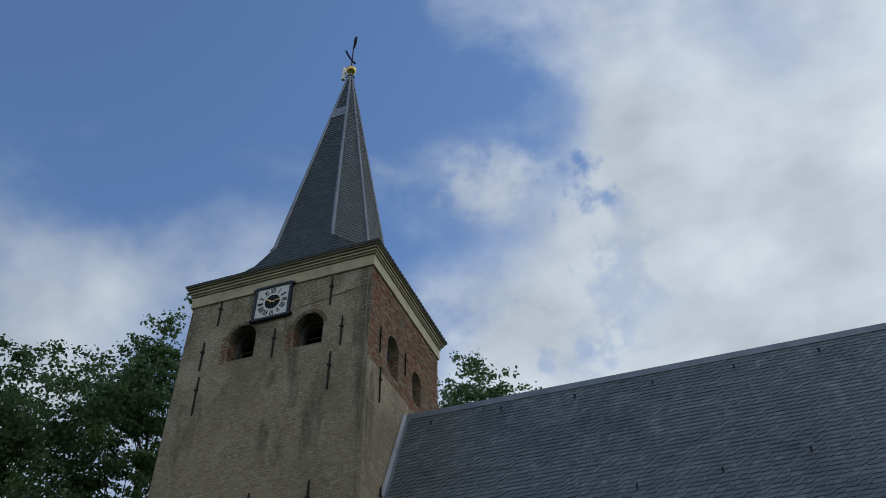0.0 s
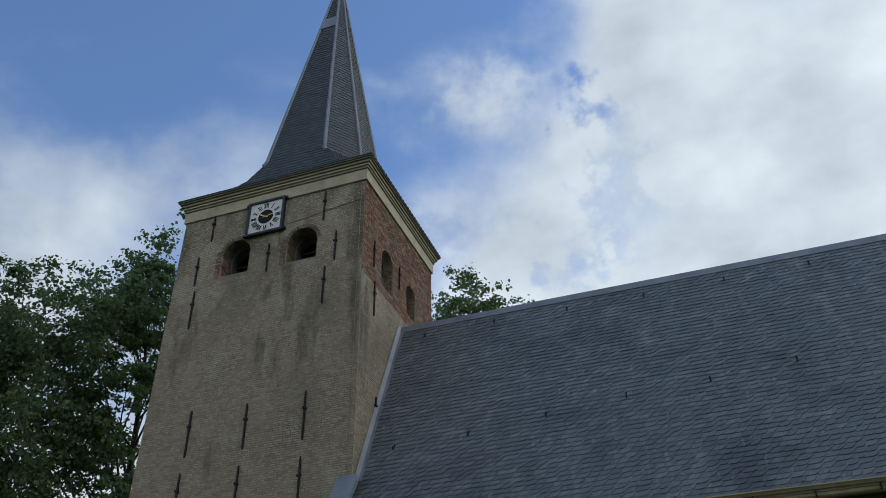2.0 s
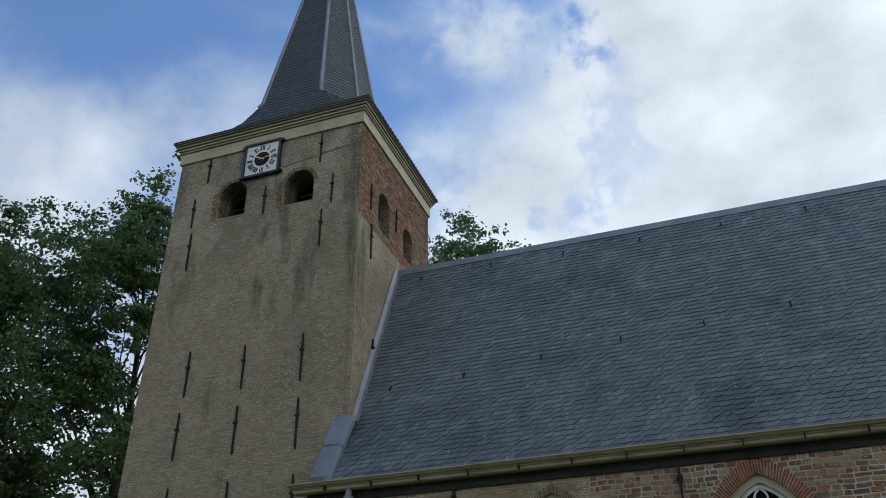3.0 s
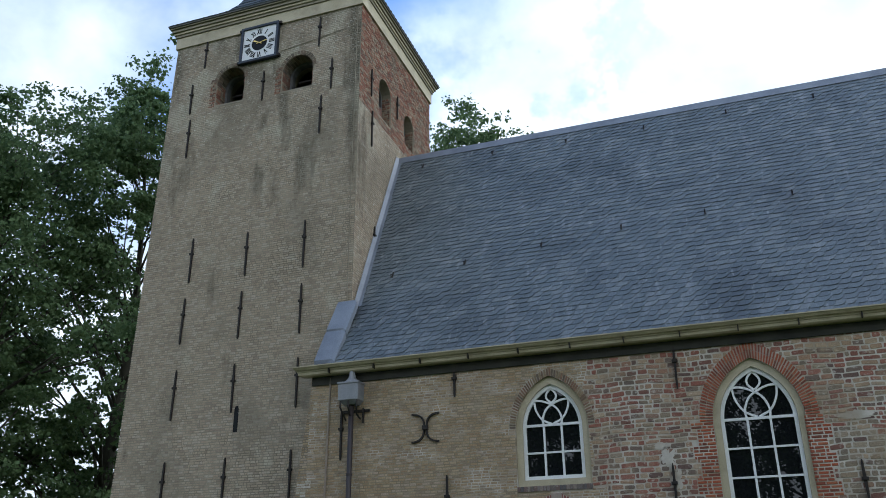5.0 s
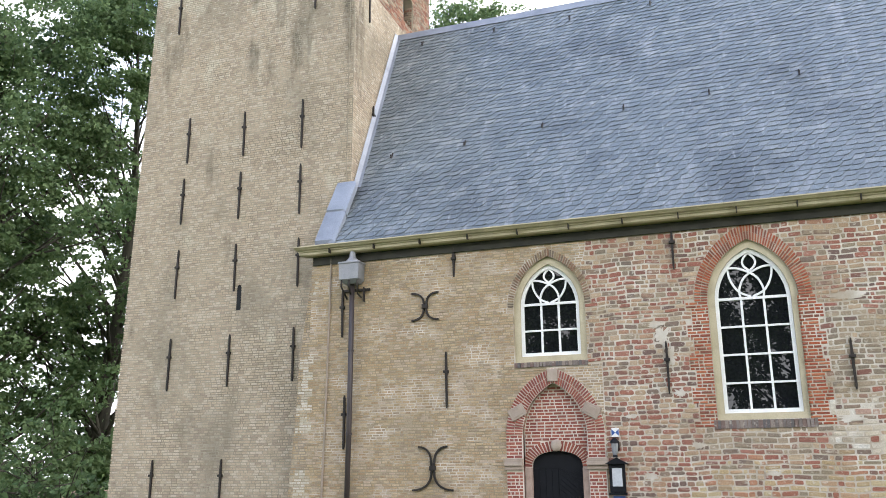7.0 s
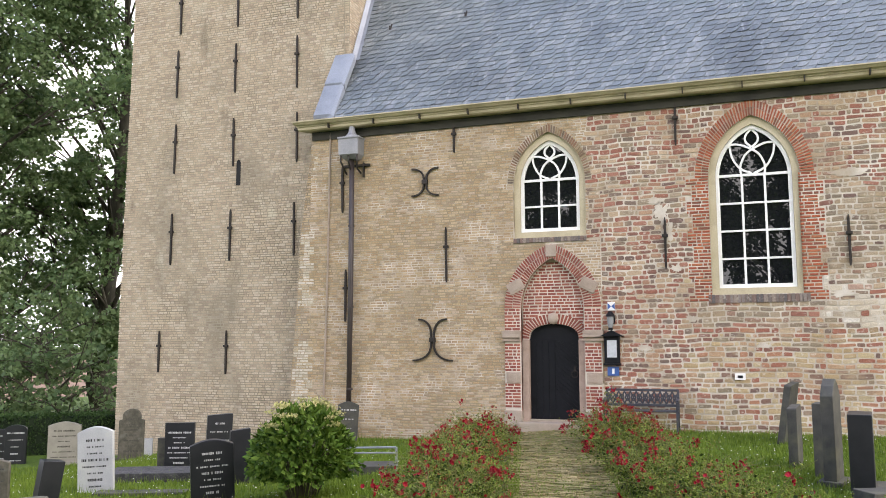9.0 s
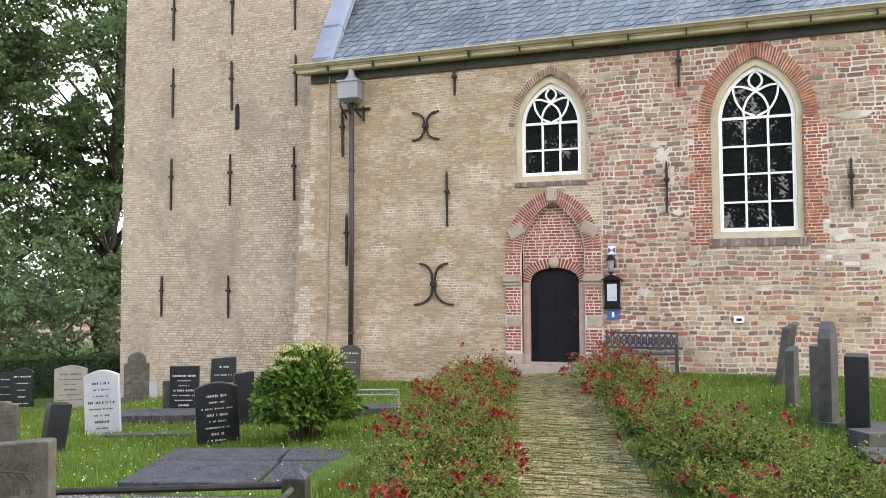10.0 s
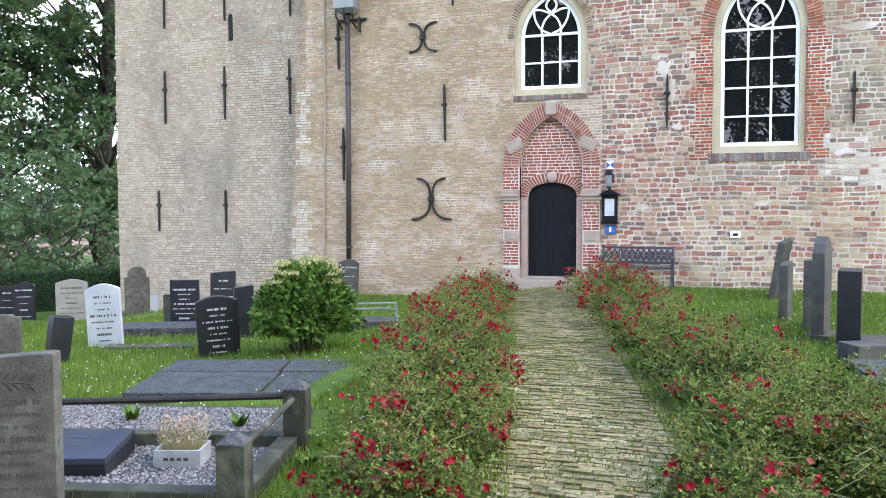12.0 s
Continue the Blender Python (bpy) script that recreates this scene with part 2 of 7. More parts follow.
M_MORTAR = lime_mortar()
M_MORTAR_T = grainy("grey_mortar", (0.235, 0.20, 0.145), (0.37, 0.325, 0.25), 2.0, 80.0, 0.95, stain=(0.17, 0.15, 0.11), stain_scale=0.5)
M_MORTAR_W = grainy("white_mortar", (0.50, 0.44, 0.37), (0.62, 0.56, 0.48), 3.0, 80.0, 0.95)
SLATE = [(0.130, 0.151, 0.164), (0.140, 0.164, 0.177), (0.120, 0.140, 0.153), (0.156, 0.177, 0.190), (0.135, 0.157, 0.169), (0.179, 0.199, 0.207)]
SLATE_STAINS = (((0.30, 0.315, 0.33), 1.4, 0.56, 0.74, 0.5, (2.2, 1, 0.5), (0, 3, 0)), ((0.045, 0.052, 0.058), 0.5, 0.50, 0.72, 0.6, (1, 1, 1), (7, 3, 0)), ((0.33, 0.345, 0.35), 5.0, 0.60, 0.70, 0.5, (1.6, 0.6, 0.6), (4, 0, 2)), ((0.05, 0.056, 0.06), 7.0, 0.58, 0.72, 0.5, (1, 0.7, 0.7), (1, 5, 2)))
M_SLATE = piece_material("roof_slate", SLATE, rough=0.38, stains=SLATE_STAINS, spec=0.5, relief=0.2)
M_SLATE_PIECE = piece_material("roof_slate_piece", SLATE, per="object", rough=0.38, stains=SLATE_STAINS, spec=0.5, relief=0.2)
M_SPIRE = piece_material("spire_slate", [tuple(v * 0.5 for v in c) for c in SLATE], rough=0.5, stains=SLATE_STAINS[1:2], spec=0.45, relief=0.2)
M_LEAD = grainy("lead_sheet", (0.17, 0.19, 0.23), (0.26, 0.285, 0.33), 1.5, 30.0, 0.5, 0.2, 0.5, 0.1)
M_ZINC = grainy("zinc", (0.20, 0.205, 0.22), (0.30, 0.305, 0.32), 3.0, 40.0, 0.5, 0.2, 0.5, 0.1)
M_CREAM = grainy("cream_paint", (0.42, 0.36, 0.235), (0.50, 0.435, 0.30), 2.0, 50.0, 0.5, spec=0.4, relief=0.05, stain=(0.29, 0.25, 0.165), stain_scale=1.5)
M_MOULD = grainy("olive_paint", (0.20, 0.175, 0.115), (0.27, 0.235, 0.16), 2.0, 50.0, 0.5, spec=0.4, relief=0.05)
M_WHITE = grainy("white_paint", (0.76, 0.76, 0.74), (0.82, 0.82, 0.80), 3.0, 60.0, 0.4, spec=0.45, relief=0.04)
M_IRON = grainy("wrought_iron", (0.022, 0.020, 0.019), (0.045, 0.036, 0.03), 8.0, 60.0, 0.6, 0.5, 0.4, 0.2)
M_BLACK = grainy("black_paint", (0.004, 0.005, 0.007), (0.008, 0.009, 0.012), 5.0, 60.0, 0.55, 0.0, 0.18, 0.05)
M_SAND = grainy("sandstone", (0.30, 0.235, 0.185), (0.40, 0.325, 0.265), 4.0, 50.0, 0.9, stain=(0.28, 0.24, 0.19))
M_JAMB = grainy("red_sandstone_jamb", (0.30, 0.215, 0.17), (0.40, 0.30, 0.245), 5.0, 50.0, 0.9)
M_REVEAL = grainy("red_brick_reveal", (0.20, 0.07, 0.05), (0.29, 0.12, 0.085), 9.0, 30.0, 0.9, relief=0.4)
M_LAMPGLASS = grainy("lamp_glass", (0.20, 0.21, 0.22), (0.28, 0.29, 0.30), 4.0, 40.0, 0.1, relief=0)
M_DARKSTONE = grainy("dark_sill_stone", (0.10, 0.10, 0.105), (0.17, 0.165, 0.16), 6.0, 50.0, 0.8)
# near-black colour paints the darkness of unlit interiors
M_DARK = grainy("unlit_inside", (0.010, 0.010, 0.011), (0.02, 0.02, 0.02), 3.0, 20.0, 0.9, relief=0)
M_GOLD = grainy("gilding", (0.70, 0.50, 0.16), (0.8, 0.6, 0.22), 5.0, 50.0, 0.35, 0.9, 0.5, 0.03)
M_DIAL = grainy("dial_white", (0.70, 0.71, 0.72), (0.80, 0.80, 0.80), 3.0, 60.0, 0.5, relief=0.03)
M_BROWN = grainy("brown_pipe", (0.032, 0.024, 0.023), (0.052, 0.040, 0.038), 3.0, 40.0, 0.5, 0.0, 0.4, 0.05)
M_BLUE = grainy("blue_enamel", (0.03, 0.09, 0.28), (0.04, 0.11, 0.33), 3.0, 40.0, 0.35, 0.0, 0.5, 0.02)


def glass_material():
    m, nt, b = material("old_window_glass", 0.004, 0.0, 0.5)
    b.inputs["Base Color"].default_value = (0.008, 0.009, 0.010, 1)
    bump(nt, b, noise_out(nt, 2.5, 2), 0.008, 0.01)
    return m


M_GLASS = glass_material()

# ---- helpers for meshes ----
def add_quads(verts, faces, mat, name, parent=None, smooth=False):
    me = bpy.data.meshes.new(name)
    me.from_pydata(verts, [], faces)
    me.materials.append(mat)
    me.update()
    ob = new(name, me)
    if parent:
        ob.parent = parent
    if smooth:
        for p in me.polygons:
            p.use_smooth = True
    return ob


def part(name, bm, mat, parent=None, label="", smooth=False):
    me = bpy.data.meshes.new(name)
    bmesh.ops.recalc_face_normals(bm, faces=bm.faces[:])
    bm.to_mesh(me)
    bm.free()
    me.materials.append(mat)
    if smooth:
        for p in me.polygons:
            p.use_smooth = True
    ob = new(name, me)
    if parent:
        ob.parent = parent
    if label:
        ob["label"] = label
    return ob


def thing(name, label, category, group="", kind="", at=None):
    ob = new(name)
    if at is not None:
        ob.matrix_world = at
    ob.empty_display_size = 0.2
    return tagged(ob, label, category, group, kind)


def box(bm, x0, x1, y0, y1, z0, z1, bevel=0.0, m=None):
    vs = [bm.verts.new((x, y, z)) for x in (x0, x1) for y in (y0, y1) for z in (z0, z1)]
    fs = [bm.faces.new([vs[i] for i in q]) for q in ((0, 1, 3, 2), (4, 6, 7, 5), (0, 4, 5, 1), (2, 3, 7, 6), (0, 2, 6, 4), (1, 5, 7, 3))]
    if bevel:
        es = list({e for f in fs for e in f.edges})
        g = bmesh.ops.bevel(bm, geom=es, offset=bevel, segments=2, affect="EDGES", profile=0.6)
        vs = list({v for v in vs if v.is_valid} | set(g["verts"]))
    if m is not None:
        bmesh.ops.transform(bm, matrix=m, verts=vs)
    return vs


def bm_box(*a, **k):
    bm = bmesh.new()
    box(bm, *a, **k)
    return bm


def ribbon(bm, pts, w, y0, y1, closed=False):
    """A bar of width w along a line of (x, z) points, from y0 (front) to y1 (back)."""
    n = len(pts)
    ring = []
    for i, (x, z) in enumerate(pts):
        a = pts[(i - 1) % n] if closed or i > 0 else pts[i]
        b = pts[(i + 1) % n] if closed or i < n - 1 else pts[i]
        dx, dz = b[0] - a[0], b[1] - a[1]
        d = math.hypot(dx, dz) or 1
        nx, nz = -dz / d * w / 2, dx / d * w / 2
        ring.append([bm.verts.new(p) for p in ((x + nx, y0, z + nz), (x - nx, y0, z - nz), (x - nx, y1, z - nz), (x + nx, y1, z + nz))])
    for i in range(n if closed else n - 1):
        a, b = ring[i], ring[(i + 1) % n]
        for k in range(4):
            bm.faces.new((a[k], a[(k + 1) % 4], b[(k + 1) % 4], b[k]))
    if not closed:
        bm.faces.new(ring[0])
        bm.faces.new(ring[-1][::-1])


def tube(bm, pts, radii, sides=8):
    """A round bar along 3D points."""
    rings = []
    for i, p in enumerate(pts):
        p = Vector(p)
        d = Vector(pts[min(i + 1, len(pts) - 1)]) - Vector(pts[max(i - 1, 0)])
        d.normalize()
        u = d.orthogonal().normalized() if abs(d.z) > 0.99 or i == 0 else (last_u - d * last_u.dot(d)).normalized()
        last_u = u
        v = d.cross(u)
        r = radii[i] if isinstance(radii, (list, tuple)) else radii
        rings.append([bm.verts.new(p + (u * math.cos(2 * math.pi * k / sides) + v * math.sin(2 * math.pi * k / sides)) * r) for k in range(sides)])
    for a, b in zip(rings, rings[1:]):
        for k in range(sides):
            bm.faces.new((a[k], a[(k + 1) % sides], b[(k + 1) % sides], b[k]))
    bm.faces.new(rings[0][::-1])
    bm.faces.new(rings[-1])


def pointed(cx, a, spring, h, n=12):
    """Points of a pointed arch from the left springing over the top to the right one."""
    r = (a * a + h * h) / (2 * a)
    c = r - a
    top = math.atan2(h, c)
    left = [(cx + c - r * math.cos(top * i / n), spring + r * math.sin(top * i / n)) for i in range(n + 1)]
    return left + [(2 * cx - x, z) for x, z in left[-2::-1]]


def arch_half(a, spring, h, z):
    """Half width of a pointed arch at height z."""
    if z <= spring:
        return a
    r = (a * a + h * h) / (2 * a)
    k = r * r - (z - spring) ** 2
    return max(0.0, math.sqrt(k) - (r - a)) if k > 0 else 0.0


def plate_with_holes(outer, holes, y0, y1, xform=None):
    """A wall between y0 and y1 over a polygon of (x, z) with openings that go through."""
    bm = bmesh.new()
    es = []
    for loop in [outer, *holes]:
        vs = [bm.verts.new((x, y0, z)) for x, z in loop]
        es += [bm.edges.new((vs[i], vs[(i + 1) % len(vs)])) for i in range(len(vs))]
    bmesh.ops.triangle_fill(bm, edges=es, use_beauty=True)
    faces = bm.faces[:]
    g = bmesh.ops.extrude_face_region(bm, geom=faces)
    bmesh.ops.translate(bm, vec=(0, y1 - y0, 0), verts=[v for v in g["geom"] if isinstance(v, bmesh.types.BMVert)])
    if xform is not None:
        bmesh.ops.transform(bm, matrix=xform, verts=bm.verts[:])
    return bm


rng = random.Random(7)


def courses(free, z0, z1, course, length, gap=0.012, wobble=0.0, vary=0.15):
    """Bricks as (x0, x1, z0, z1, proud), course by course, within the free stretches that free(z) gives."""
    out, z, row = [], z0, 0
    while z < z1 - course * 0.5:
        h = course * (1 + rng.uniform(-vary, vary) * 0.5)
        for a, b in free(z + h / 2):
            x = a + (rng.uniform(0.3, 0.7) * length if row % 2 else 0.0) - length * rng.uniform(0, 0.1)
            if x > a + 0.04:
                out.append((a, x - gap, z, z + h - gap, rng.uniform(0, 1)))
            x = max(x, a)
            while x < b - 0.03:
                l = length * (1 + rng.uniform(-vary, vary)) * (0.5 if rng.random() < 0.3 else 1)
                e = min(x + l, b)
                if b - e < 0.05:
                    e = b
                out.append((x, e - gap, z + rng.uniform(-wobble, wobble), z + h - gap + rng.uniform(-wobble, wobble), rng.uniform(0, 1)))
                x = e
        z += h
        row += 1
    return out


def brick_mesh(name, bricks, mat, parent, place, proud=0.012, jitter=0.004):
    """All these bricks in one mesh; place turns (along, out, up) into a point."""
    V, F = [], []
    for x0, x1, z0, z1, p in bricks:
        d = proud * (0.4 + 0.6 * p)
        k = len(V)
        j = [rng.uniform(-jitter, jitter) for _ in range(8)]
        c = 0.004
        V += [place(x0, -0.004, z0), place(x1, -0.004, z0), place(x1, -0.004, z1), place(x0, -0.004, z1),
              place(x0 + c + j[0], d, z0 + c + j[1]), place(x1 - c + j[2], d, z0 + c + j[3]), place(x1 - c + j[4], d, z1 - c + j[5]), place(x0 + c + j[6], d, z1 - c + j[7])]
        F += [(k + 4, k + 5, k + 6, k + 7), (k, k + 1, k + 5, k + 4), (k + 1, k + 2, k + 6, k + 5), (k + 2, k + 3, k + 7, k + 6), (k + 3, k, k + 4, k + 7)]
    ob = add_quads(V, F, mat, name, parent)
    ob["kind"] = "stuff"
    return ob


def rough_bricks(name, bricks, mat, parent, place, proud=0.012):
    """Hand-made bricks with worn corners, all in one mesh."""
    V, F = [], []
    for x0, x1, z0, z1, p in bricks:
        d = proud * (0.4 + 0.6 * p)
        w, h = x1 - x0, z1 - z0
        k = len(V)
        u = lambda a, b: rng.uniform(a, b)
        c, g = min(0.026, w * 0.25), h * 0.22
        ring = [(x0 + u(0, 0.012), z0 + g * u(0.4, 1.2)), (x0 + c * u(0.4, 1.2), z0 + u(0, 0.008)), (x1 - c * u(0.4, 1.2), z0 + u(0, 0.008)), (x1 - u(0, 0.012), z0 + g * u(0.4, 1.2)),
                (x1 - u(0, 0.012), z1 - g * u(0.4, 1.2)), (x1 - c * u(0.4, 1.2), z1 - u(0, 0.01)), (x0 + c * u(0.4, 1.2), z1 - u(0, 0.01)), (x0 + u(0, 0.012), z1 - g * u(0.4, 1.2))]
        mx, mz = (x0 + x1) / 2, (z0 + z1) / 2
        V += [place(a, -0.004, b) for a, b in ring]
        V += [place(mx + (a - mx) * 0.985, d * u(0.6, 1.1), mz + (b - mz) * 0.95) for a, b in ring]
        F.append(tuple(range(k + 8, k + 16)))
        F += [(k + i, k + (i + 1) % 8, k + 8 + (i + 1) % 8, k + 8 + i) for i in range(8)]
    ob = add_quads(V, F, mat, name, parent)
    ob["kind"] = "stuff"
    return ob


def south(y):
    return lambda u, o, z: (u, y - o, z)


def east(x):
    return lambda u, o, z: (x + o, u, z)


def arch_ring(bricks_n, cx, a0, a1, spring, h0, h1, y_front, depth, gap=0.16):
    """Wedge-shaped bricks of a pointed arch between two curves. Returns verts and faces."""
    inner, outer = pointed(cx, a0, spring, h0, 40), pointed(cx, a1, spring, h1, 40)

    def at(curve, t):
        L = [0]
        for p, q in zip(curve, curve[1:]):
            L.append(L[-1] + math.hypot(q[0] - p[0], q[1] - p[1]))
        s = t * L[-1]
        for i in range(len(curve) - 1):
            if s <= L[i + 1] or i == len(curve) - 2:
                k = (s - L[i]) / ((L[i + 1] - L[i]) or 1)
                return (curve[i][0] + (curve[i + 1][0] - curve[i][0]) * k, curve[i][1] + (curve[i + 1][1] - curve[i][1]) * k)
    V, F = [], []
    for i in range(bricks_n):
        t0, t1 = (i + gap) / bricks_n, (i + 1 - gap * rng.uniform(0.6, 1.4)) / bricks_n
        q = [at(inner, t0), at(outer, t0), at(outer, t1), at(inner, t1)]
        k = len(V)
        d = rng.uniform(0, 0.008)
        V += [(x, y_front - d, z) for x, z in q] + [(x, y_front + depth, z) for x, z in q]
        F += [(k, k + 1, k + 2, k + 3), (k, k + 4, k + 5, k + 1), (k + 1, k + 5, k + 6, k + 2), (k + 2, k + 6, k + 7, k + 3), (k + 3, k + 7, k + 4, k)]
    return V, F

# ---- ground ----
def ss(t):
    t = min(1.0, max(0.0, t))
    return t * t * (3 - 2 * t)


def ground_z(x, y):
    return -0.12 - 0.38 * ss((-2.5 - x) / 5.5) - 0.75 * ss((-9 - x) / 7) - 4.6 * ss((-35 - x) / 14)


def ground_material():
    m, nt, b = material("turf", 0.95, 0.0, 0.15)
    n1, n2 = noise_out(nt, 0.6, 5), noise_out(nt, 9.0, 6, 0.65)
    col = ramp(nt, [(0.3, (0.045, 0.080, 0.012)), (0.55, (0.070, 0.115, 0.016)), (0.75, (0.10, 0.140, 0.025))], n2)
    col = mix(nt, ramp(nt, [(0.4, (0, 0, 0)), (0.7, (0.6, 0.6, 0.6))], n1), col, (0.045, 0.065, 0.016))
    nt.links.new(col, b.inputs["Base Color"])
    bump(nt, b, n2, 0.6, 0.04)
    return m


M_TURF = ground_material()


def build_ground():
    xs = sorted(set([-3000, -900, -300, -120, -60] + [round(-50.4 + 0.8 * i, 2) for i in range(89)] + [22, 60, 120, 300, 900, 3000]))
    ys = sorted(set([-3000, -900, -300, -100, -50] + [round(-26 + 0.8 * i, 2) for i in range(61)] + [30, 60, 120, 300, 900, 3000]))
    V = [(x, y, ground_z(x, y) + (0.02 * noise.noise((x * 0.7, y * 0.7, 0)) if abs(x) < 50 else 0)) for y in ys for x in xs]
    nx = len(xs)
    F = [(j * nx + i, j * nx + i + 1, (j + 1) * nx + i + 1, (j + 1) * nx + i) for j in range(len(ys) - 1) for i in range(nx - 1)]
    ob = add_quads(V, F, M_TURF, "ground", smooth=True)
    tagged(ob, "green churchyard lawn sloping down past the tower", "ground", kind="structure")


build_ground()

# ---- church: measures ----
TX0, TX1, TY0, TY1, TZ = -15.72, -8.97, 0.45, 6.22, 18.45    # tower
TCX, TCY = (TX0 + TX1) / 2, (TY0 + TY1) / 2
SPX = -12.11   # the spire stands a little off centre
NX0, NX1, NY1, NZ = -9.75, 16.0, 6.66, 6.92                  # nave: wall from NX0 to NX1, south face at y = 0
RIDGE_Y, RIDGE_Z, EAVE_Y, EAVE_Z = 3.33, 14.47, -0.12, 7.05
W1 = dict(cx=-3.86, a=0.80, spring=5.20, h=1.12, bottom=3.97)
W2 = dict(cx=0.36, a=0.875, spring=5.05, h=1.25, bottom=2.63)
W3 = dict(cx=4.7, a=0.875, spring=5.05, h=1.25, bottom=2.63)
DOOR_X = -3.83

# ---- tower ----
def belfry(u, z0, z1, a):
    """Outline of a round-headed opening."""
    r = [(u + a * math.cos(math.pi * i / 12), z1 - a + a * math.sin(math.pi * i / 12)) for i in range(13)]
    return [(u + a, z0)] + r + [(u - a, z0)]


S_OPEN = [(-13.36, 15.85, 17.16, 0.50), (-11.03, 15.82, 17.04, 0.52)]
E_OPEN = [(2.28, 15.3, 16.75, 0.46), (4.27, 15.4, 16.6, 0.42)]


TOWER_BRICKS = []


def build_tower():
    t = thing("church_tower", "tall square yellow-brick church tower with wall anchors and clock", "tower", kind="structure")
    T = 0.9
    sheet = [(TX0, -1.6), (TX1, -1.6), (TX1, TZ), (TX0, TZ)]
    part("south_wall", plate_with_holes(sheet, [belfry(*o) for o in S_OPEN], TY0, TY0 + T), M_MORTAR_T, t)
    east_sheet = [(TY0 + T, -1.6), (TY1, -1.6), (TY1, TZ), (TY0 + T, TZ)]
    turn = Matrix(((0, -1, 0, TX1), (1, 0, 0, 0), (0, 0, 1, 0), (0, 0, 0, 1)))
    part("east_wall", plate_with_holes(east_sheet, [belfry(*o) for o in E_OPEN], 0, T, turn), M_MORTAR_T, t)
    part("west_wall", bm_box(TX0, TX0 + T, TY0 + T, TY1, -1.6, TZ), M_MORTAR_T, t)
    part("north_wall", bm_box(TX0 + T, TX1 - T, TY1 - T, TY1, -1.6, TZ), M_MORTAR_T, t)
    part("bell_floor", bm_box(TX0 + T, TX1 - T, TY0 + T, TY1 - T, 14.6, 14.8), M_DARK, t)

    def free_s(z):
        cuts = []
        for u, z0, z1, a in S_OPEN:
            if z0 - 0.02 < z < z1:
                w = a if z < z1 - a else math.sqrt(max(0, a * a - (z - z1 + a) ** 2))
                cuts.append((u - w - 0.01, u + w + 0.01))
        out, x = [], TX0
        for a, b in sorted(cuts):
            out.append((x, a))
            x = b
        return out + [(x, TX1)]

    def free_e(z):
        cuts = []
        for u, z0, z1, a in E_OPEN:
            if z0 - 0.02 < z < z1:
                w = a if z < z1 - a else math.sqrt(max(0, a * a - (z - z1 + a) ** 2))
                cuts.append((u - w - 0.01, u + w + 0.01))
        out, x = [], TY0
        for a, b in sorted(cuts):
            out.append((x, a))
            x = b
        return out + [(x, TY1)]
    south_bricks = courses(free_s, -1.2, TZ, 0.064, 0.155, gap=0.015, wobble=0.003, vary=0.25)
    low = [b for b in south_bricks if b[0] > -13.0 and b[1] < -10.6 and 0.25 < b[2] < 2.0][:300]
    kept = set(low)
    TOWER_BRICKS.extend(low)
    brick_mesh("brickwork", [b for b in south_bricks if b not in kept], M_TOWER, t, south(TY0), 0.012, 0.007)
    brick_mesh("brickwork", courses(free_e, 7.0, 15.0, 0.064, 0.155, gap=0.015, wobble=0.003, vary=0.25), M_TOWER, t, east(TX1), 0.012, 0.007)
    brick_mesh("brickwork", courses(free_e, 15.0, TZ, 0.066, 0.21, gap=0.014), M_TOWER_RED, t, east(TX1), 0.014)
    # red brick linings, inner arches, louvres
    for u, z0, z1, a in S_OPEN:
        V, F = [], []
        z = z0
        while z < z1 - a + 0.05:
            for s in (-1, 1):
                y = TY0 + rng.uniform(0, 0.03)
                while y < TY0 + 0.42:
                    l = rng.choice((0.1, 0.2))
                    xa, xb = sorted((u + s * a, u + s * (a - 0.03)))
                    k = len(V)
                    V += [(x, yy, zz) for x in (xa, xb) for yy in (y, y + l - 0.012) for zz in (z, z + 0.06)]
                    F += [(k, k + 1, k + 3, k + 2), (k + 4, k + 6, k + 7, k + 5), (k, k + 4, k + 5, k + 1), (k + 2, k + 3, k + 7, k + 6), (k, k + 2, k + 6, k + 4), (k + 1, k + 5, k + 7, k + 3)]
                    y += l
            z += 0.075
        ob = add_quads(V, F, M_TOWER_RED, "lining", t)
        ob["kind"] = "stuff"
        edge = [(u - a - 0.22, u - a - 0.01)]
        brick_mesh("brick_edging", courses(lambda z, e=edge: e, z0 - 0.05, z1 - a * 0.6, 0.07, 0.16, gap=0.014, vary=0.3), M_TOWER_RED, t, south(TY0), 0.024, 0.008)
        zc = z1 - a
        V, F = [], []
        for i in range(17):
            a0, a1 = math.pi * (i + 0.1) / 17, math.pi * (i + 0.9) / 17
            for r0, r1, ya, yb in ((a - 0.03, a - 0.002, TY0 + 0.005, TY0 + 0.2), (a - 0.03, a - 0.002, TY0 + 0.215, TY0 + 0.41), (a + 0.004, a + 0.11, TY0 - 0.018, TY0 + 0.03)):
                k = len(V)
                V += [(u + q * math.cos(w), yy, zc + q * math.sin(w)) for q in (r0, r1) for yy in (ya, yb) for w in (a0, a1)]
                F += [(k, k + 1, k + 3, k + 2), (k + 4, k + 6, k + 7, k + 5), (k, k + 4, k + 5, k + 1), (k + 2, k + 3, k + 7, k + 6), (k, k + 2, k + 6, k + 4), (k + 1, k + 5, k + 7, k + 3)]
        add_quads(V, F, M_BELFRY, "arch_bricks", t)["kind"] = "stuff"
        outer = belfry(u, z0, z1, a)
        b2 = plate_with_holes(outer, [belfry(u + 0.02, z0 + 0.03, z1 - 0.10, a * 0.84)], TY0 + 0.42, TY0 + 0.6)
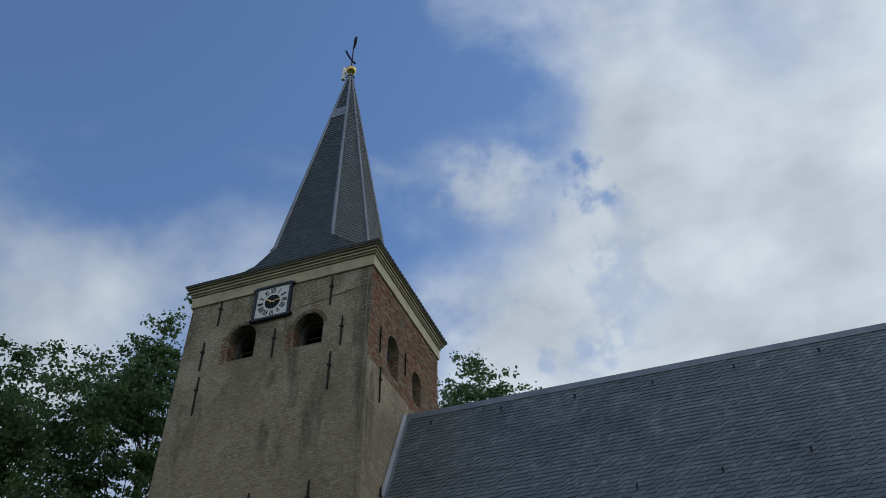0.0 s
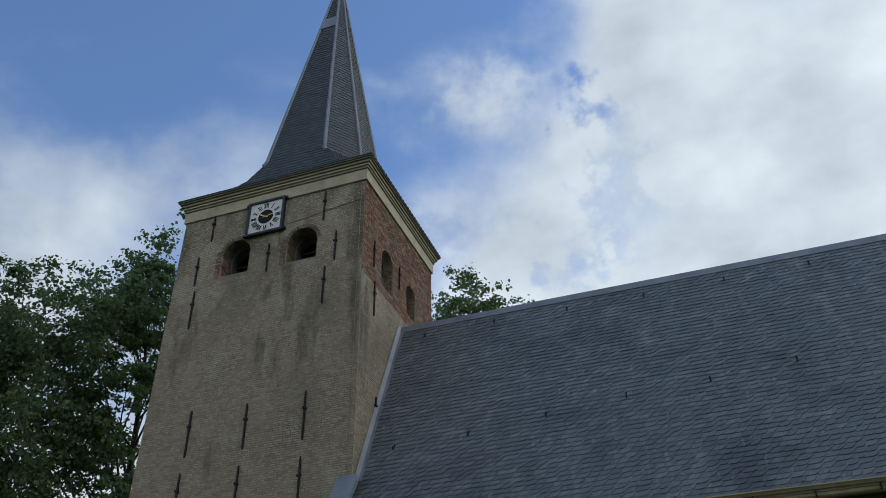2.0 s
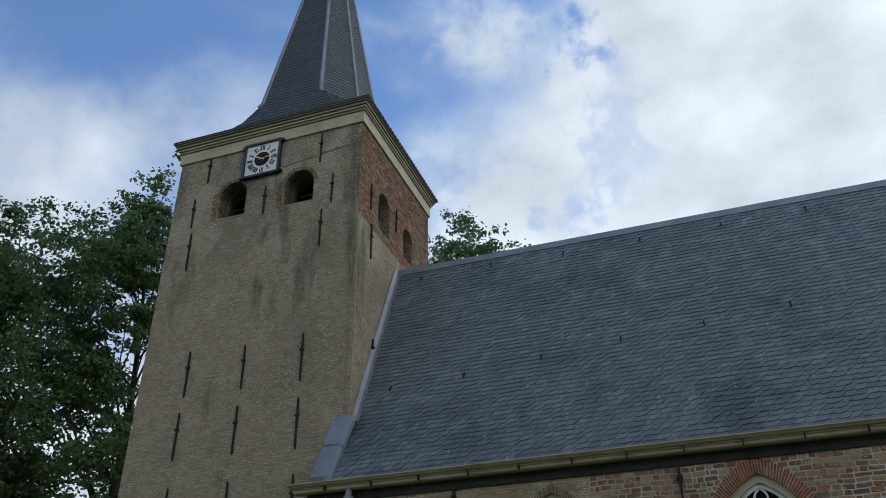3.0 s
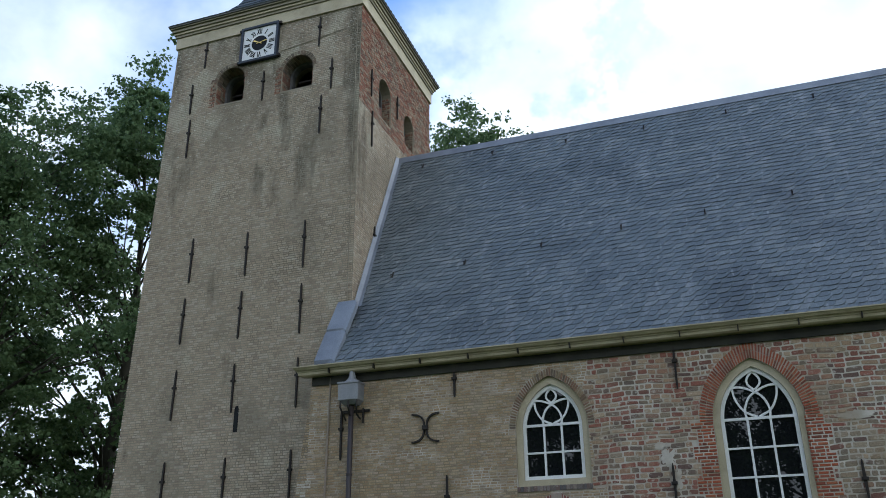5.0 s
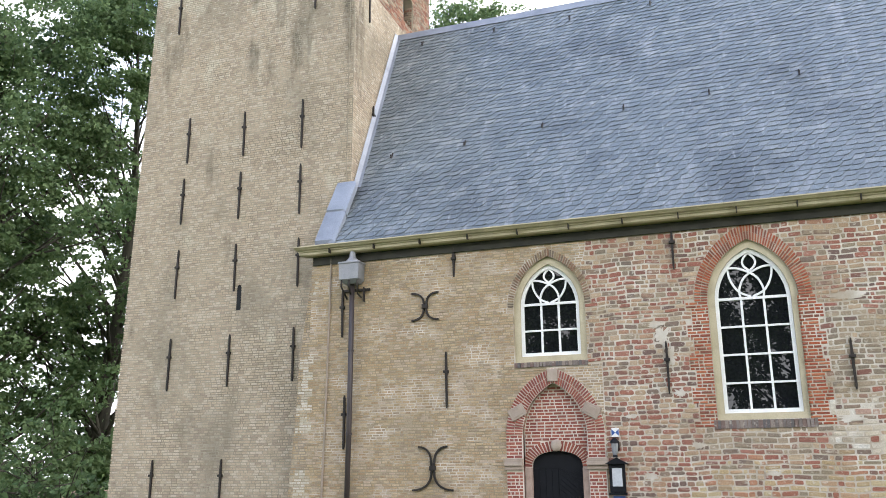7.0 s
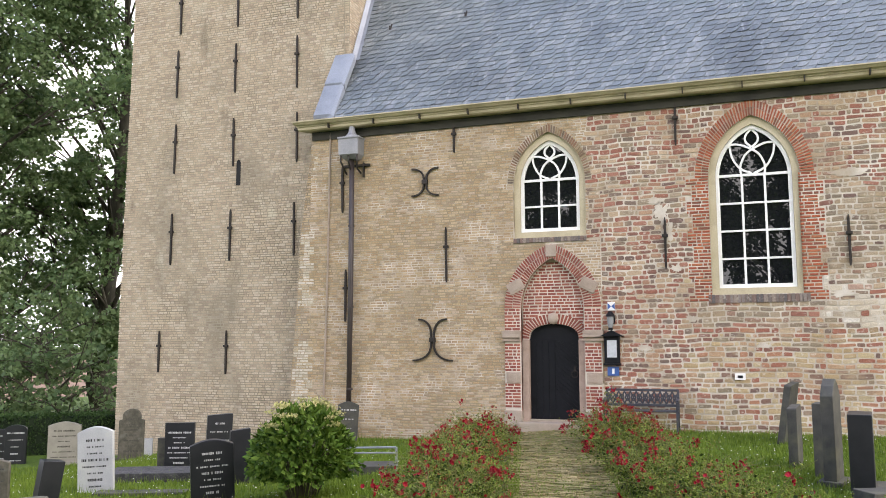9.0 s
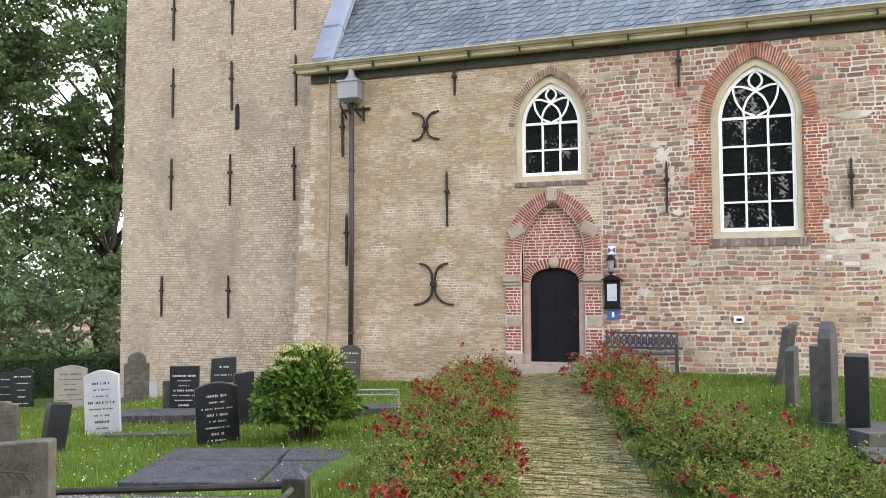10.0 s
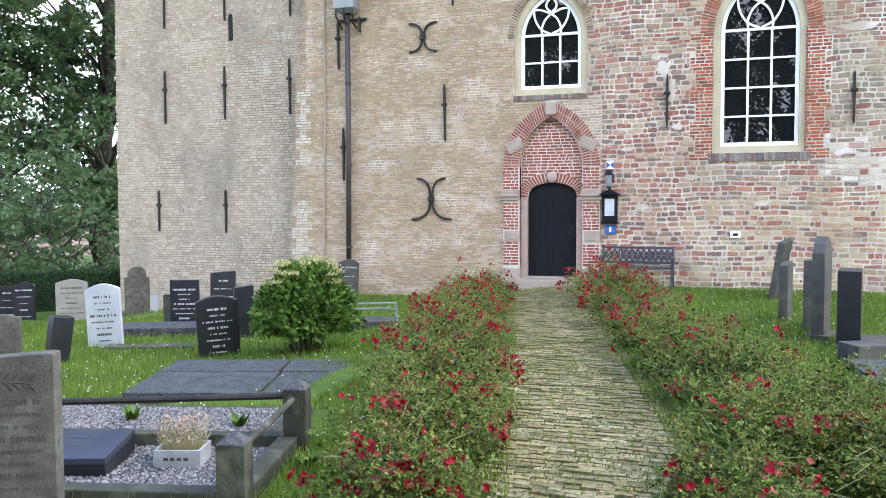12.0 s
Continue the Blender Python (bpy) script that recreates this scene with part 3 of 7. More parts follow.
        part("inner_arch", b2, M_DARKSTONE, t)
        for zz in (z0 + 0.35, z0 + 0.62):
            part("louvre", bm_box(u - 0.3, u + 0.46, TY0 + 0.6, TY0 + 0.72, zz, zz + 0.05), M_IRON, t)
        bs = bm_box(u - a - 0.06, u + a + 0.06, TY0 - 0.012, TY0 + 0.3, z0 - 0.07, z0 - 0.005, 0.005)
        part("sill", bs, M_MORTAR_T, t)
    for u, z0, z1, a in E_OPEN:
        # north jamb in red brick
        jamb = lambda x, o, z, u=u, a=a: (x, u + a - o, z)
        brick_mesh("lining", courses(lambda z: [(TX1 - 0.5, TX1 - 0.02)], z0, z1 - a * 0.35, 0.075, 0.2, gap=0.016), M_TOWER_RED, t, jamb, 0.02, 0.006)
        b2 = plate_with_holes(belfry(u, z0, z1, a), [belfry(u, z0 + 0.75, z1 - 0.06, a * 0.86)], 0.3, 0.5, turn)
        part("inner_arch", b2, M_DARKSTONE, t)

        def fr(z, u=u, a=a, z1=z1):
            w = a if z < z1 - a else math.sqrt(max(0, a * a - (z - z1 + a) ** 2))
            return [(u - w, u + w)]
        brick_mesh("brickwork", courses(fr, z0, z0 + 0.75, 0.075, 0.22, gap=0.016), M_TOWER_RED, t, east(TX1 - 0.3), 0.01)
        for zz in (z0 + 0.8, z0 + 0.98):
            part("louvre", bm_box(TX1 - 0.62, TX1 - 0.52, u - a, u + a, zz, zz + 0.05), M_IRON, t)
    # cornice: cream frieze with dark mouldings
    def rim(z0, z1, out, mat, name, bev=0.02):
        bm = bmesh.new()
        o, i = out, -0.3
        ring = []
        for zz in (z0, z1):
            for e in (o, i):
                ring.append([bm.verts.new(p) for p in ((TX0 + 0.2 - e, TY0 - e, zz), (TX1 + e, TY0 - e, zz), (TX1 + e, TY1 + e, zz), (TX0 + 0.2 - e, TY1 + e, zz))])
        lo_o, lo_i, hi_o, hi_i = ring
        for k in range(4):
            n = (k + 1) % 4
            bm.faces.new((lo_o[k], lo_o[n], hi_o[n], hi_o[k]))
            bm.faces.new((lo_i[n], lo_i[k], hi_i[k], hi_i[n]))
            bm.faces.new((lo_o[n], lo_o[k], lo_i[k], lo_i[n]))
            bm.faces.new((hi_o[k], hi_o[n], hi_i[n], hi_i[k]))
        part(name, bm, mat, t)
    z = TZ - 0.12
    for dz, out, mat, name in ((0.42, 0.06, M_CREAM, "frieze"), (0.09, 0.10, M_MOULD, "moulding"), (0.08, 0.14, M_CREAM, "moulding"), (0.10, 0.19, M_MOULD, "moulding"), (0.05, 0.24, M_MOULD, "moulding"), (0.07, 0.28, M_DARKSTONE, "eaves_edge")):
        rim(z, z + dz - 0.003, out, mat, name)
        z += dz
    # narrow slit: a black plate on the wall paints the dark of its opening
    slit = [(-12.165, 5.75), (-12.045, 5.75), (-12.045, 6.34), (-12.07, 6.40), (-12.105, 6.42), (-12.14, 6.40), (-12.165, 6.34)]
    part("slit_dark_plate", plate_with_holes(slit, [], TY0 - 0.02, TY0 + 0.05), M_DARK, t)
    return t, z


def taper_west(ob):
    """The tower's west edge leans in towards the top."""
    for v in ob.data.vertices:
        k = min(1.0, max(0.0, (-14.75 - v.co.x) / 0.9))
        v.co.x += 0.20 * k * min(1.0, max(0.0, (v.co.z - 3.0) / 15.0))


tower, TOWER_TOP = build_tower()
for ob in tower.children:
    if ob.name.split(".")[0] in ("south_wall", "brickwork", "west_wall"):
        taper_west(ob)


def build_spire(z0):
    sp = thing("spire", "slender slate-covered broach spire with pale lead hips", "spire", kind="structure")
    hx, hy = (TX1 - TX0) / 2 + 0.19, (TY1 - TY0) / 2 + 0.29
    base_x = TCX + 0.1
    apex_z = 32.5
    levels = [(z0 - 0.02, hx, hy, 0.02), (z0 + 0.34, hx - 0.85, hy - 0.62, 0.25), (z0 + 1.0, 2.27, 2.3, 0.6), (20.95, 1.96, 2.1, 0.85), (apex_z, 0.10, 0.10, 0.045)]
    rings = []
    for z, ax, ay, ch in levels:
        rings.append([Vector((SPX + x if z > 19.6 else base_x + x, TCY + y, z)) for x, y in ((-ax + ch, -ay), (ax - ch, -ay), (ax, -ay + ch * 1.4), (ax, ay - ch * 1.4), (ax - ch, ay), (-ax + ch, ay), (-ax, ay - ch * 1.4), (-ax, -ay + ch * 1.4))])
    V = [tuple(p) for r in rings for p in r]
    F = [(l * 8 + k, l * 8 + (k + 1) % 8, l * 8 + 8 + (k + 1) % 8, l * 8 + 8 + k) for l in range(4) for k in range(8)]
    F.append(tuple(range(32, 40)))
    add_quads(V, F, M_DARKSTONE, "boarding", sp)
    # slates in courses on each side
    V, F = [], []
    for k in range(8):
        for l in range(4):
            a0, b0, a1, b1 = rings[l][k], rings[l][(k + 1) % 8], rings[l + 1][k], rings[l + 1][(k + 1) % 8]
            n = (b0 - a0 + b1 - a1).cross(a1 - a0 + b1 - b0).normalized()
            length = ((a1 + b1) / 2 - (a0 + b0) / 2).length
            rows = max(1, int(length / 0.16))
            for r in range(rows):
                p0, p1 = r / rows, min(1, (r + 1.25) / rows)
                la, lb = a0.lerp(a1, p0), b0.lerp(b1, p0)
                ua, ub = a0.lerp(a1, p1), b0.lerp(b1, p1)
                w = (lb - la).length
                m = max(1, round(w / 0.21))
                off = 0.5 if r % 2 else 0.0
                for i in range(m + 1):
                    s0, s1 = max(0, (i - off) / m), min(1, (i + 1 - off) / m)
                    if s1 - s0 < 0.02:
                        continue
                    e = 0.004 / max(w, 0.1)
                    q = [la.lerp(lb, s0 + e), la.lerp(lb, s1 - e), ua.lerp(ub, s1 - e), ua.lerp(ub, s0 + e)]
                    t = 0.022 + rng.uniform(0, 0.006)
                    kk = len(V)
                    sag = (ua - la).normalized() * 0.03
                    mid = (q[0] + q[1]) / 2 - sag
                    V += [tuple(p) for p in (q[0] + n * t + sag * 0.6, mid + n * t, q[1] + n * t + sag * 0.6, q[2] + n * 0.004, q[3] + n * 0.004, q[0] + sag * 0.6, mid, q[1] + sag * 0.6)]
                    F += [(kk, kk + 1, kk + 2, kk + 3, kk + 4), (kk + 5, kk + 6, kk + 1, kk), (kk + 6, kk + 7, kk + 2, kk + 1)]
    ob = add_quads(V, F, M_SPIRE, "slates", sp)
    ob["kind"] = "stuff"
    for k in range(8):
        bm = bmesh.new()
        line = [rings[l][k] for l in range(5)]
        if k not in (0, 1, 2, 7):
            line = line[3:]
        else:
            line = [rings[2][k].lerp(rings[3][k], 0.8), rings[3][k], rings[4][k]]
        out = (Vector((line[0].x - SPX, line[0].y - TCY, 0))).normalized() * 0.012
        tube(bm, [p + out for p in line], [0.07, 0.07, 0.05][:len(line)] if len(line) == 3 else [0.07, 0.05], 6)
        part("lead_hip", bm, M_LEAD, sp)
    # lead patch high on the south side
    a, b = rings[3][0], rings[3][1]
    c, d = rings[4][0], rings[4][1]
    f0, f1 = 0.705, 0.765
    n = Vector((0, -1, 0.19)).normalized() * 0.045
    q = [a.lerp(c, f0) + n, b.lerp(d, f0) + n, b.lerp(d, f1) + n, a.lerp(c, f1) + n]
    bm = bmesh.new()
    vs = [bm.verts.new(p) for p in q] + [bm.verts.new(p - n * 1.2) for p in q]
    bm.faces.new(vs[:4])
    for i in range(4):
        bm.faces.new((vs[i], vs[4 + i], vs[4 + (i + 1) % 4], vs[(i + 1) % 4]))
    part("lead_patch", bm, M_LEAD, sp, "pale grey lead patch")
    # finial
    bm = bmesh.new()
    tube(bm, [(SPX, TCY, apex_z - 0.5), (SPX, TCY, apex_z + 0.05), (SPX, TCY, apex_z + 0.1)], [0.17, 0.14, 0.2], 12)
    tube(bm, [(SPX, TCY, apex_z + 0.1), (SPX, TCY, apex_z + 0.5)], 0.06, 8)
    part("lead_cap", bm, M_LEAD, sp)
    bm = bmesh.new()
    bmesh.ops.create_uvsphere(bm, u_segments=20, v_segments=12, radius=0.24, matrix=Matrix.Translation((SPX, TCY, apex_z + 0.62)) @ Matrix.Diagonal((1, 1, 0.85, 1)))
    part("ball", bm, M_GOLD, sp, "weathered gilded ball", True)
    bm = bmesh.new()
    tube(bm, [(SPX, TCY, apex_z + 0.8), (SPX, TCY, apex_z + 1.9), (SPX + 0.02, TCY, apex_z + 3.1)], [0.035, 0.03, 0.018], 6)
    part("rod", bm, M_IRON, sp)
    bm = bmesh.new()
    ribbon(bm, [(SPX + 0.18, apex_z + 1.05), (SPX + 0.0, apex_z + 1.35), (SPX - 0.22, apex_z + 1.85), (SPX - 0.38, apex_z + 2.3)], 0.09, TCY - 0.015, TCY + 0.015)
    ribbon(bm, [(SPX + 0.02, apex_z + 2.3), (SPX + 0.1, apex_z + 2.7), (SPX + 0.1, apex_z + 3.2)], 0.11, TCY - 0.012, TCY + 0.012)
    part("weather_vane", bm, M_BLACK, sp)
    bm = bmesh.new()
    tube(bm, [(SPX - 0.36, TCY, apex_z + 0.1), (SPX - 0.36, TCY, apex_z + 0.95)], 0.09, 10)
    part("antenna", bm, M_WHITE, sp, "white cylindrical antenna")
    bm = bmesh.new()
    tube(bm, [(SPX - 0.36, TCY, apex_z + 0.25), (SPX, TCY, apex_z + 0.2)], 0.025, 6)
    part("bracket", bm, M_IRON, sp)


build_spire(TOWER_TOP)

# ---- nave walls ----
def wall_outline(w):
    return [(w["cx"] - w["a"], w["bottom"])] + pointed(w["cx"], w["a"], w["spring"], w["h"], 14) + [(w["cx"] + w["a"], w["bottom"])]


PORTAL = dict(cx=DOOR_X, a=0.69, spring=2.42, h=1.08, bottom=-0.35)


def cut_intervals(z, grow=0.0, with_portal=True):
    cuts = []
    for w in (W1, W2, W3):
        if w["bottom"] - 0.16 < z < w["spring"] + w["h"] + 0.35:
            o = 0.14 if w is W1 else 0.26
            half = arch_half(w["a"] + o, w["spring"], w["h"] + o * 1.3, z) if z > w["spring"] else w["a"]
            if half > 0:
                cuts.append((w["cx"] - half, w["cx"] + half))
    if z < 3.88:
        half = arch_half(1.06, 2.42, 1.395, z)
        if half > 0:
            cuts.append((DOOR_X - half, DOOR_X + half))
    return cuts


def split(a, b, cuts):
    out, x = [], a
    for c, d in sorted(cuts):
        if d <= a or c >= b:
            continue
        if c > x:
            out.append((x, c))
        x = max(x, d)
    if x < b:
        out.append((x, b))
    return out


def seam(z):
    """Where the yellow brick of the west end meets the old red brick."""
    return -3.1 + 0.12 * math.sin(z * 3.1) if z > 3.9 else -2.75


def quoin_cut(z):
    if 2.5 < z < 5.1:
        k = 0.11 if int(z / 0.33) % 2 else 0.0
        j = 0.11 if int(z / 0.27) % 2 else 0.0
        return [(-0.85 - k, -0.5), (1.2, 1.56 + j)]
    return []


def sag(u, z):
    """The old courses run unevenly."""
    return 0.014 * math.sin(1.7 * u + 0.9 * z) + 0.008 * math.sin(4.1 * u - 1.6 * z) + 0.008 * math.sin(9.3 * u + 5.0 * z)


def uneven(u, o, z):
    return (u, -o, z + sag(u, z))


def build_nave():
    n = thing("church_nave", "long old brick church nave with arched windows", "church", kind="structure")
    sheet = [(NX0, -1.0), (NX1, -1.0), (NX1, NZ), (NX0, NZ)]
    part("south_wall", plate_with_holes(sheet, [wall_outline(W1), wall_outline(W2), wall_outline(W3), wall_outline(PORTAL)], 0.0, 0.75), M_MORTAR, n)
    part("north_wall", bm_box(NX0 + 1.0, NX1, NY1 - 0.75, NY1, -1, NZ), M_MORTAR, n)
    part("east_wall", bm_box(NX1 - 0.75, NX1, 0.75, NY1 - 0.75, -1, NZ), M_MORTAR, n)
    # floor and an added backdrop along the nave, both painted as unlit
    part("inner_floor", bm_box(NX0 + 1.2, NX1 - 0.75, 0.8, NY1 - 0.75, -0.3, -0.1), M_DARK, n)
    part("inner_backdrop", bm_box(TX1 + 0.02, NX1 - 0.75, 2.6, 2.7, -0.1, NZ), M_DARK, n)
    # battered west corner in front of the tower
    bm = bmesh.new()
    prof = [(-10.25, -1.2), (-10.2, 1.0), (-10.08, 2.6), (-10.02, 4.2), (-9.9, 5.2), (-9.80, 6.0), (-9.757, 6.5)]
    L = [(bm.verts.new((x, 0.0, z)), bm.verts.new((x, 0.447, z)), bm.verts.new((-9.753, 0.0, z)), bm.verts.new((-9.753, 0.447, z))) for x, z in prof]
    for p, q in zip(L, L[1:]):
        bm.faces.new((p[0], p[2], q[2], q[0]))
        bm.faces.new((p[1], p[0], q[0], q[1]))
    part("west_buttress", bm, M_MORTAR_T, n)

    def corner(z):
        for (x0, z0), (x1, z1) in zip(prof, prof[1:]):
            if z0 <= z <= z1:
                return x0 + (x1 - x0) * (z - z0) / (z1 - z0)
        return NX0
    brick_mesh("brickwork", courses(lambda z: split(corner(z), seam(z), cut_intervals(z)), -0.9, NZ, 0.060, 0.165, gap=0.016, wobble=0.002, vary=0.2), M_YELLOW, n, south(0), 0.010, 0.006)
    # paler bricks toothed into the west corner
    tooth = lambda z: [(corner(z) + (0.02 if int(z / 0.27) % 2 else 0.13), -9.74 + (0.12 if int(z / 0.2) % 2 else 0.0))] if math.sin(z * 2.1) + 0.5 * math.sin(z * 5.3) > -0.3 else []
    brick_mesh("corner_brickwork", courses(tooth, 0.1, 6.2, 0.066, 0.2, gap=0.014, vary=0.2), M_PALEBRICK, n, south(0), 0.019, 0.004)
    red = courses(lambda z: split(seam(z), 9.0, cut_intervals(z) + quoin_cut(z)), -0.6, NZ, 0.100, 0.24, gap=0.016, wobble=0.007, vary=0.38)
    near = [b for b in red if -2.7 < b[0] < -0.6 and 0.2 < b[2] < 4.6 and b[1] < -0.95]
    near.sort(key=lambda b: abs(b[0] + 1.6) + abs(b[2] - 2.2))
    near = near[:300]
    keep = set(near)
    # repairs of different ages: olive and chalky stretches east of the window, ochre brick low down
    zones = {"red": [], "ochre": [], "olive": [], "chalky": []}
    for b in red:
        if b in keep:
            continue
        x, z = (b[0] + b[1]) / 2, (b[2] + b[3]) / 2
        x2, z2 = x + 0.35 * noise.noise((x * 1.3, 2.0, z * 1.3)), z + 0.45 * noise.noise((x * 0.9, 7.0, z * 0.9))
        if x2 > 1.5 and 3.0 < z2 < 4.75:
            k = "olive"
        elif x2 > 1.45 and 1.9 < z2 <= 3.0:
            k = "chalky"
        elif -0.75 < x2 < 1.6 and 2.0 < z2 < 2.6:
            k = "olive"
        elif z2 < 1.75:
            k = "ochre"
        else:
            k = "red" if rng.random() < 0.8 else "ochre" if z < 3.2 else "olive"
        zones[k if rng.random() < 0.85 else "red"].append(b)
    for k, mat in (("red", M_RED), ("ochre", M_OCHRE), ("olive", M_OLIVE), ("chalky", M_CHALKY)):
        rough_bricks("brickwork", zones[k], mat, n, uneven, 0.013)
    quo = courses(lambda z: quoin_cut(z), 2.5, 5.08, 0.068, 0.2, gap=0.021)
    brick_mesh("quoin_brickwork", quo, M_QUOIN, n, south(0), 0.016)
    for w, mat, cnt in ((W1, M_ARCH_DARK, 54), (W2, M_QUOIN, 62), (W3, M_QUOIN, 62)):
        V, F = arch_ring(cnt, w["cx"], w["a"], w["a"] + 0.13, w["spring"], w["h"], w["h"] + 0.17, -0.014, 0.1, 0.22)
        k = len(V)
        V2, F2 = ([], []) if w is W1 else arch_ring(cnt, w["cx"], w["a"] + 0.14, w["a"] + 0.26, w["spring"], w["h"] + 0.18, w["h"] + 0.34, -0.012, 0.1, 0.22)
        ob = add_quads(V + V2, F + [tuple(i + k for i in f) for f in F2], mat, "arch_bricks", n)
        ob["kind"] = "stuff"
    return n, near


nave, NEAR_BRICKS = build_nave()

# ---- nave roof ----
def slate_points(k=1.0):
    """One scale-cut slate, tucked under its neighbour and rounded off at the lower free corner: along, up, out."""
    edge = [(-0.12, 0.0, 0.72), (0.5 * k, 0.0, 0.95), (0.70 * k, 0.06, 1.0), (0.88 * k, 0.24, 1.0), (1.02, 0.56, 0.92), (1.16, 0.98, 0.75)]
    return edge + [(1.2, 1.35, 0.25), (-0.12, 1.35, 0.05)] + [(a, b, 0.0) for a, b, c in edge]


SLATE_FACES = [(0, 1, 2, 3, 4, 5, 6, 7)] + [(8 + i, 9 + i, 1 + i, i) for i in range(5)]


def build_roof():
    r = thing("nave_roof", "steep dark slate church roof with lead verge", "roof", kind="structure")
    x0, x1 = TX1 + 0.004, NX1 + 0.3
    slope = Vector((0, RIDGE_Y - EAVE_Y, RIDGE_Z - EAVE_Z))
    L = slope.length
    up = slope.normalized()
    nrm = Vector((0, -up.z, up.y))
    bm = bmesh.new()
    e, g = Vector((0, EAVE_Y, EAVE_Z)), Vector((0, RIDGE_Y, RIDGE_Z))
    nb = Vector((0, 2 * RIDGE_Y - EAVE_Y, EAVE_Z))
    vs = []
    for x in (x0, x1):
        vs.append([bm.verts.new((x, p.y, p.z)) for p in (e, g, nb, nb - Vector((0, 0.2, 0.25)), g - Vector((0, 0, 0.35)), e + Vector((0, 0.2, -0.25)))])
    for i in range(6):
        bm.faces.new((vs[0][i], vs[0][(i + 1) % 6], vs[1][(i + 1) % 6], vs[1][i]))
    bm.faces.new(vs[0])
    bm.faces.new(vs[1][::-1])
    # the part of the roof that runs past the tower's south side
    t = (TY0 - EAVE_Y) / slope.y
    v = [bm.verts.new(p) for p in ((-9.64, EAVE_Y, EAVE_Z), (x0, EAVE_Y, EAVE_Z), (x0, TY0 - 0.004, EAVE_Z + slope.z * t), (-9.33, TY0 - 0.004, EAVE_Z + slope.z * t), (-9.64, TY0 - 0.004, EAVE_Z - 0.1), (x0, TY0 - 0.004, EAVE_Z - 0.1))]
    bm.faces.new(v[:4])
    bm.faces.new((v[0], v[3], v[4]))
    part("roof_deck", bm, M_DARKSTONE, r)
    V, F, singles = [], [], []
    course, width = 0.145, 0.25
    rows = int(L / course)
    for k in range(rows):
        s0, s1 = k * course, min(L, k * course + course * 1.4)
        base = e + up * s0
        left = TX1 + 0.16 if base.z > 8.9 else -9.16 + 0.36 * (base.z - 7.3) / 1.6
        x = left - width * rng.random()
        while x < 9.0:
            wd = width * rng.uniform(0.78, 1.2)
            lift = 0.028 + rng.uniform(0, 0.006)
            drop = rng.uniform(-0.004, 0.006)
            if x + wd > left + 0.06:
                piece = (x, x + wd, s0 - drop, course, lift)
                if -3.6 < x < -0.6 and 2 <= k <= 26 and len(singles) < 300:
                    singles.append(piece)
                else:
                    kk = len(V)
                    for px, ps, pl in slate_points(rng.uniform(0.9, 1.15)):
                        p = e + up * (s0 - drop + ps * course) + nrm * pl * lift
                        V.append((max(left, x + px * wd), p.y, p.z))
                    F += [tuple(kk + i for i in f) for f in SLATE_FACES]
            x += wd
    ob = add_quads(V, F, M_SLATE, "slates", r)
    ob["kind"] = "stuff"
    # ridge capping, verge flashing and lead apron
    bm = bmesh.new()
    ribs = []
    for x in [x0 + i * 1.0 for i in range(26)]:
        z = RIDGE_Z + 0.05 + 0.01 * noise.noise((x, 0, 0))
        ribs.append([bm.verts.new((x, RIDGE_Y - 0.13, z - 0.24)), bm.verts.new((x, RIDGE_Y - 0.05, z)), bm.verts.new((x, RIDGE_Y + 0.05, z)), bm.verts.new((x, RIDGE_Y + 0.13, z - 0.24))])
    for a, b in zip(ribs, ribs[1:]):
        for k in range(3):
            bm.faces.new((a[k], b[k], b[k + 1], a[k + 1]))
    part("ridge_capping", bm, M_LEAD, r)

    def on_roof(s, lift):
        return e + up * s + nrm * lift
    s_t = (8.75 - EAVE_Z) / up.z
    bm = bmesh.new()
    pts = [on_roof(s_t + (L - s_t) * i / 8, 0) for i in range(9)]
    a = []
    for p in pts:
        a.append([bm.verts.new(Vector((TX1 + 0.03, p.y, p.z)) + nrm * 0.16), bm.verts.new(Vector((TX1 + 0.10, p.y, p.z)) + nrm * 0.045), bm.verts.new(Vector((TX1 + 0.19, p.y, p.z)) + nrm * 0.035)])
    for p, q in zip(a, a[1:]):
        bm.faces.new((p[0], p[1], q[1], q[0]))
        bm.faces.new((p[1], p[2], q[2], q[1]))
    part("lead_flashing", bm, M_LEAD, r)
    # apron of two lead sheets against the tower's south side
    for i in range(2):
        f0, f1 = i / 2, (i + 1) / 2 - (0.0 if i else 0.02)
        bm = bmesh.new()
        q = []
        for f in (f0, f1):
            y = -0.10 + 0.53 * f
            z = 7.22 + 1.66 * f + 0.05 * i * (1 - f)
            xl, xr = -9.66 + 0.32 * f, -9.12 + 0.30 * f
            q.append([bm.verts.new((xl, y, z)), bm.verts.new((xr - 0.06, y, z)), bm.verts.new((xr + 0.02, y - 0.01, z - 0.07)), bm.verts.new((xr + 0.02, y + 0.06, z - 0.2)), bm.verts.new((xl, y + 0.08, z - 0.3))])
        for k in range(5):
            bm.faces.new((q[0][k], q[0][(k + 1) % 5], q[1][(k + 1) % 5], q[1][k]))
        bm.faces.new(q[1])
        bm.faces.new(q[0])
        part("lead_apron", bm, M_LEAD, r)
    bm = bmesh.new()
    bmesh.ops.create_cube(bm, size=1, matrix=Matrix.Translation(((NX0 + x1) / 2, EAVE_Y - 0.02, EAVE_Z + 0.02)) @ Matrix.Diagonal((x1 - NX0, 0.10, 0.03, 1)))
    part("eaves_flashing", bm, M_LEAD, r)
    return r, singles, e, up, nrm


roof, NEAR_SLATES, R_E, R_UP, R_N = build_roof()


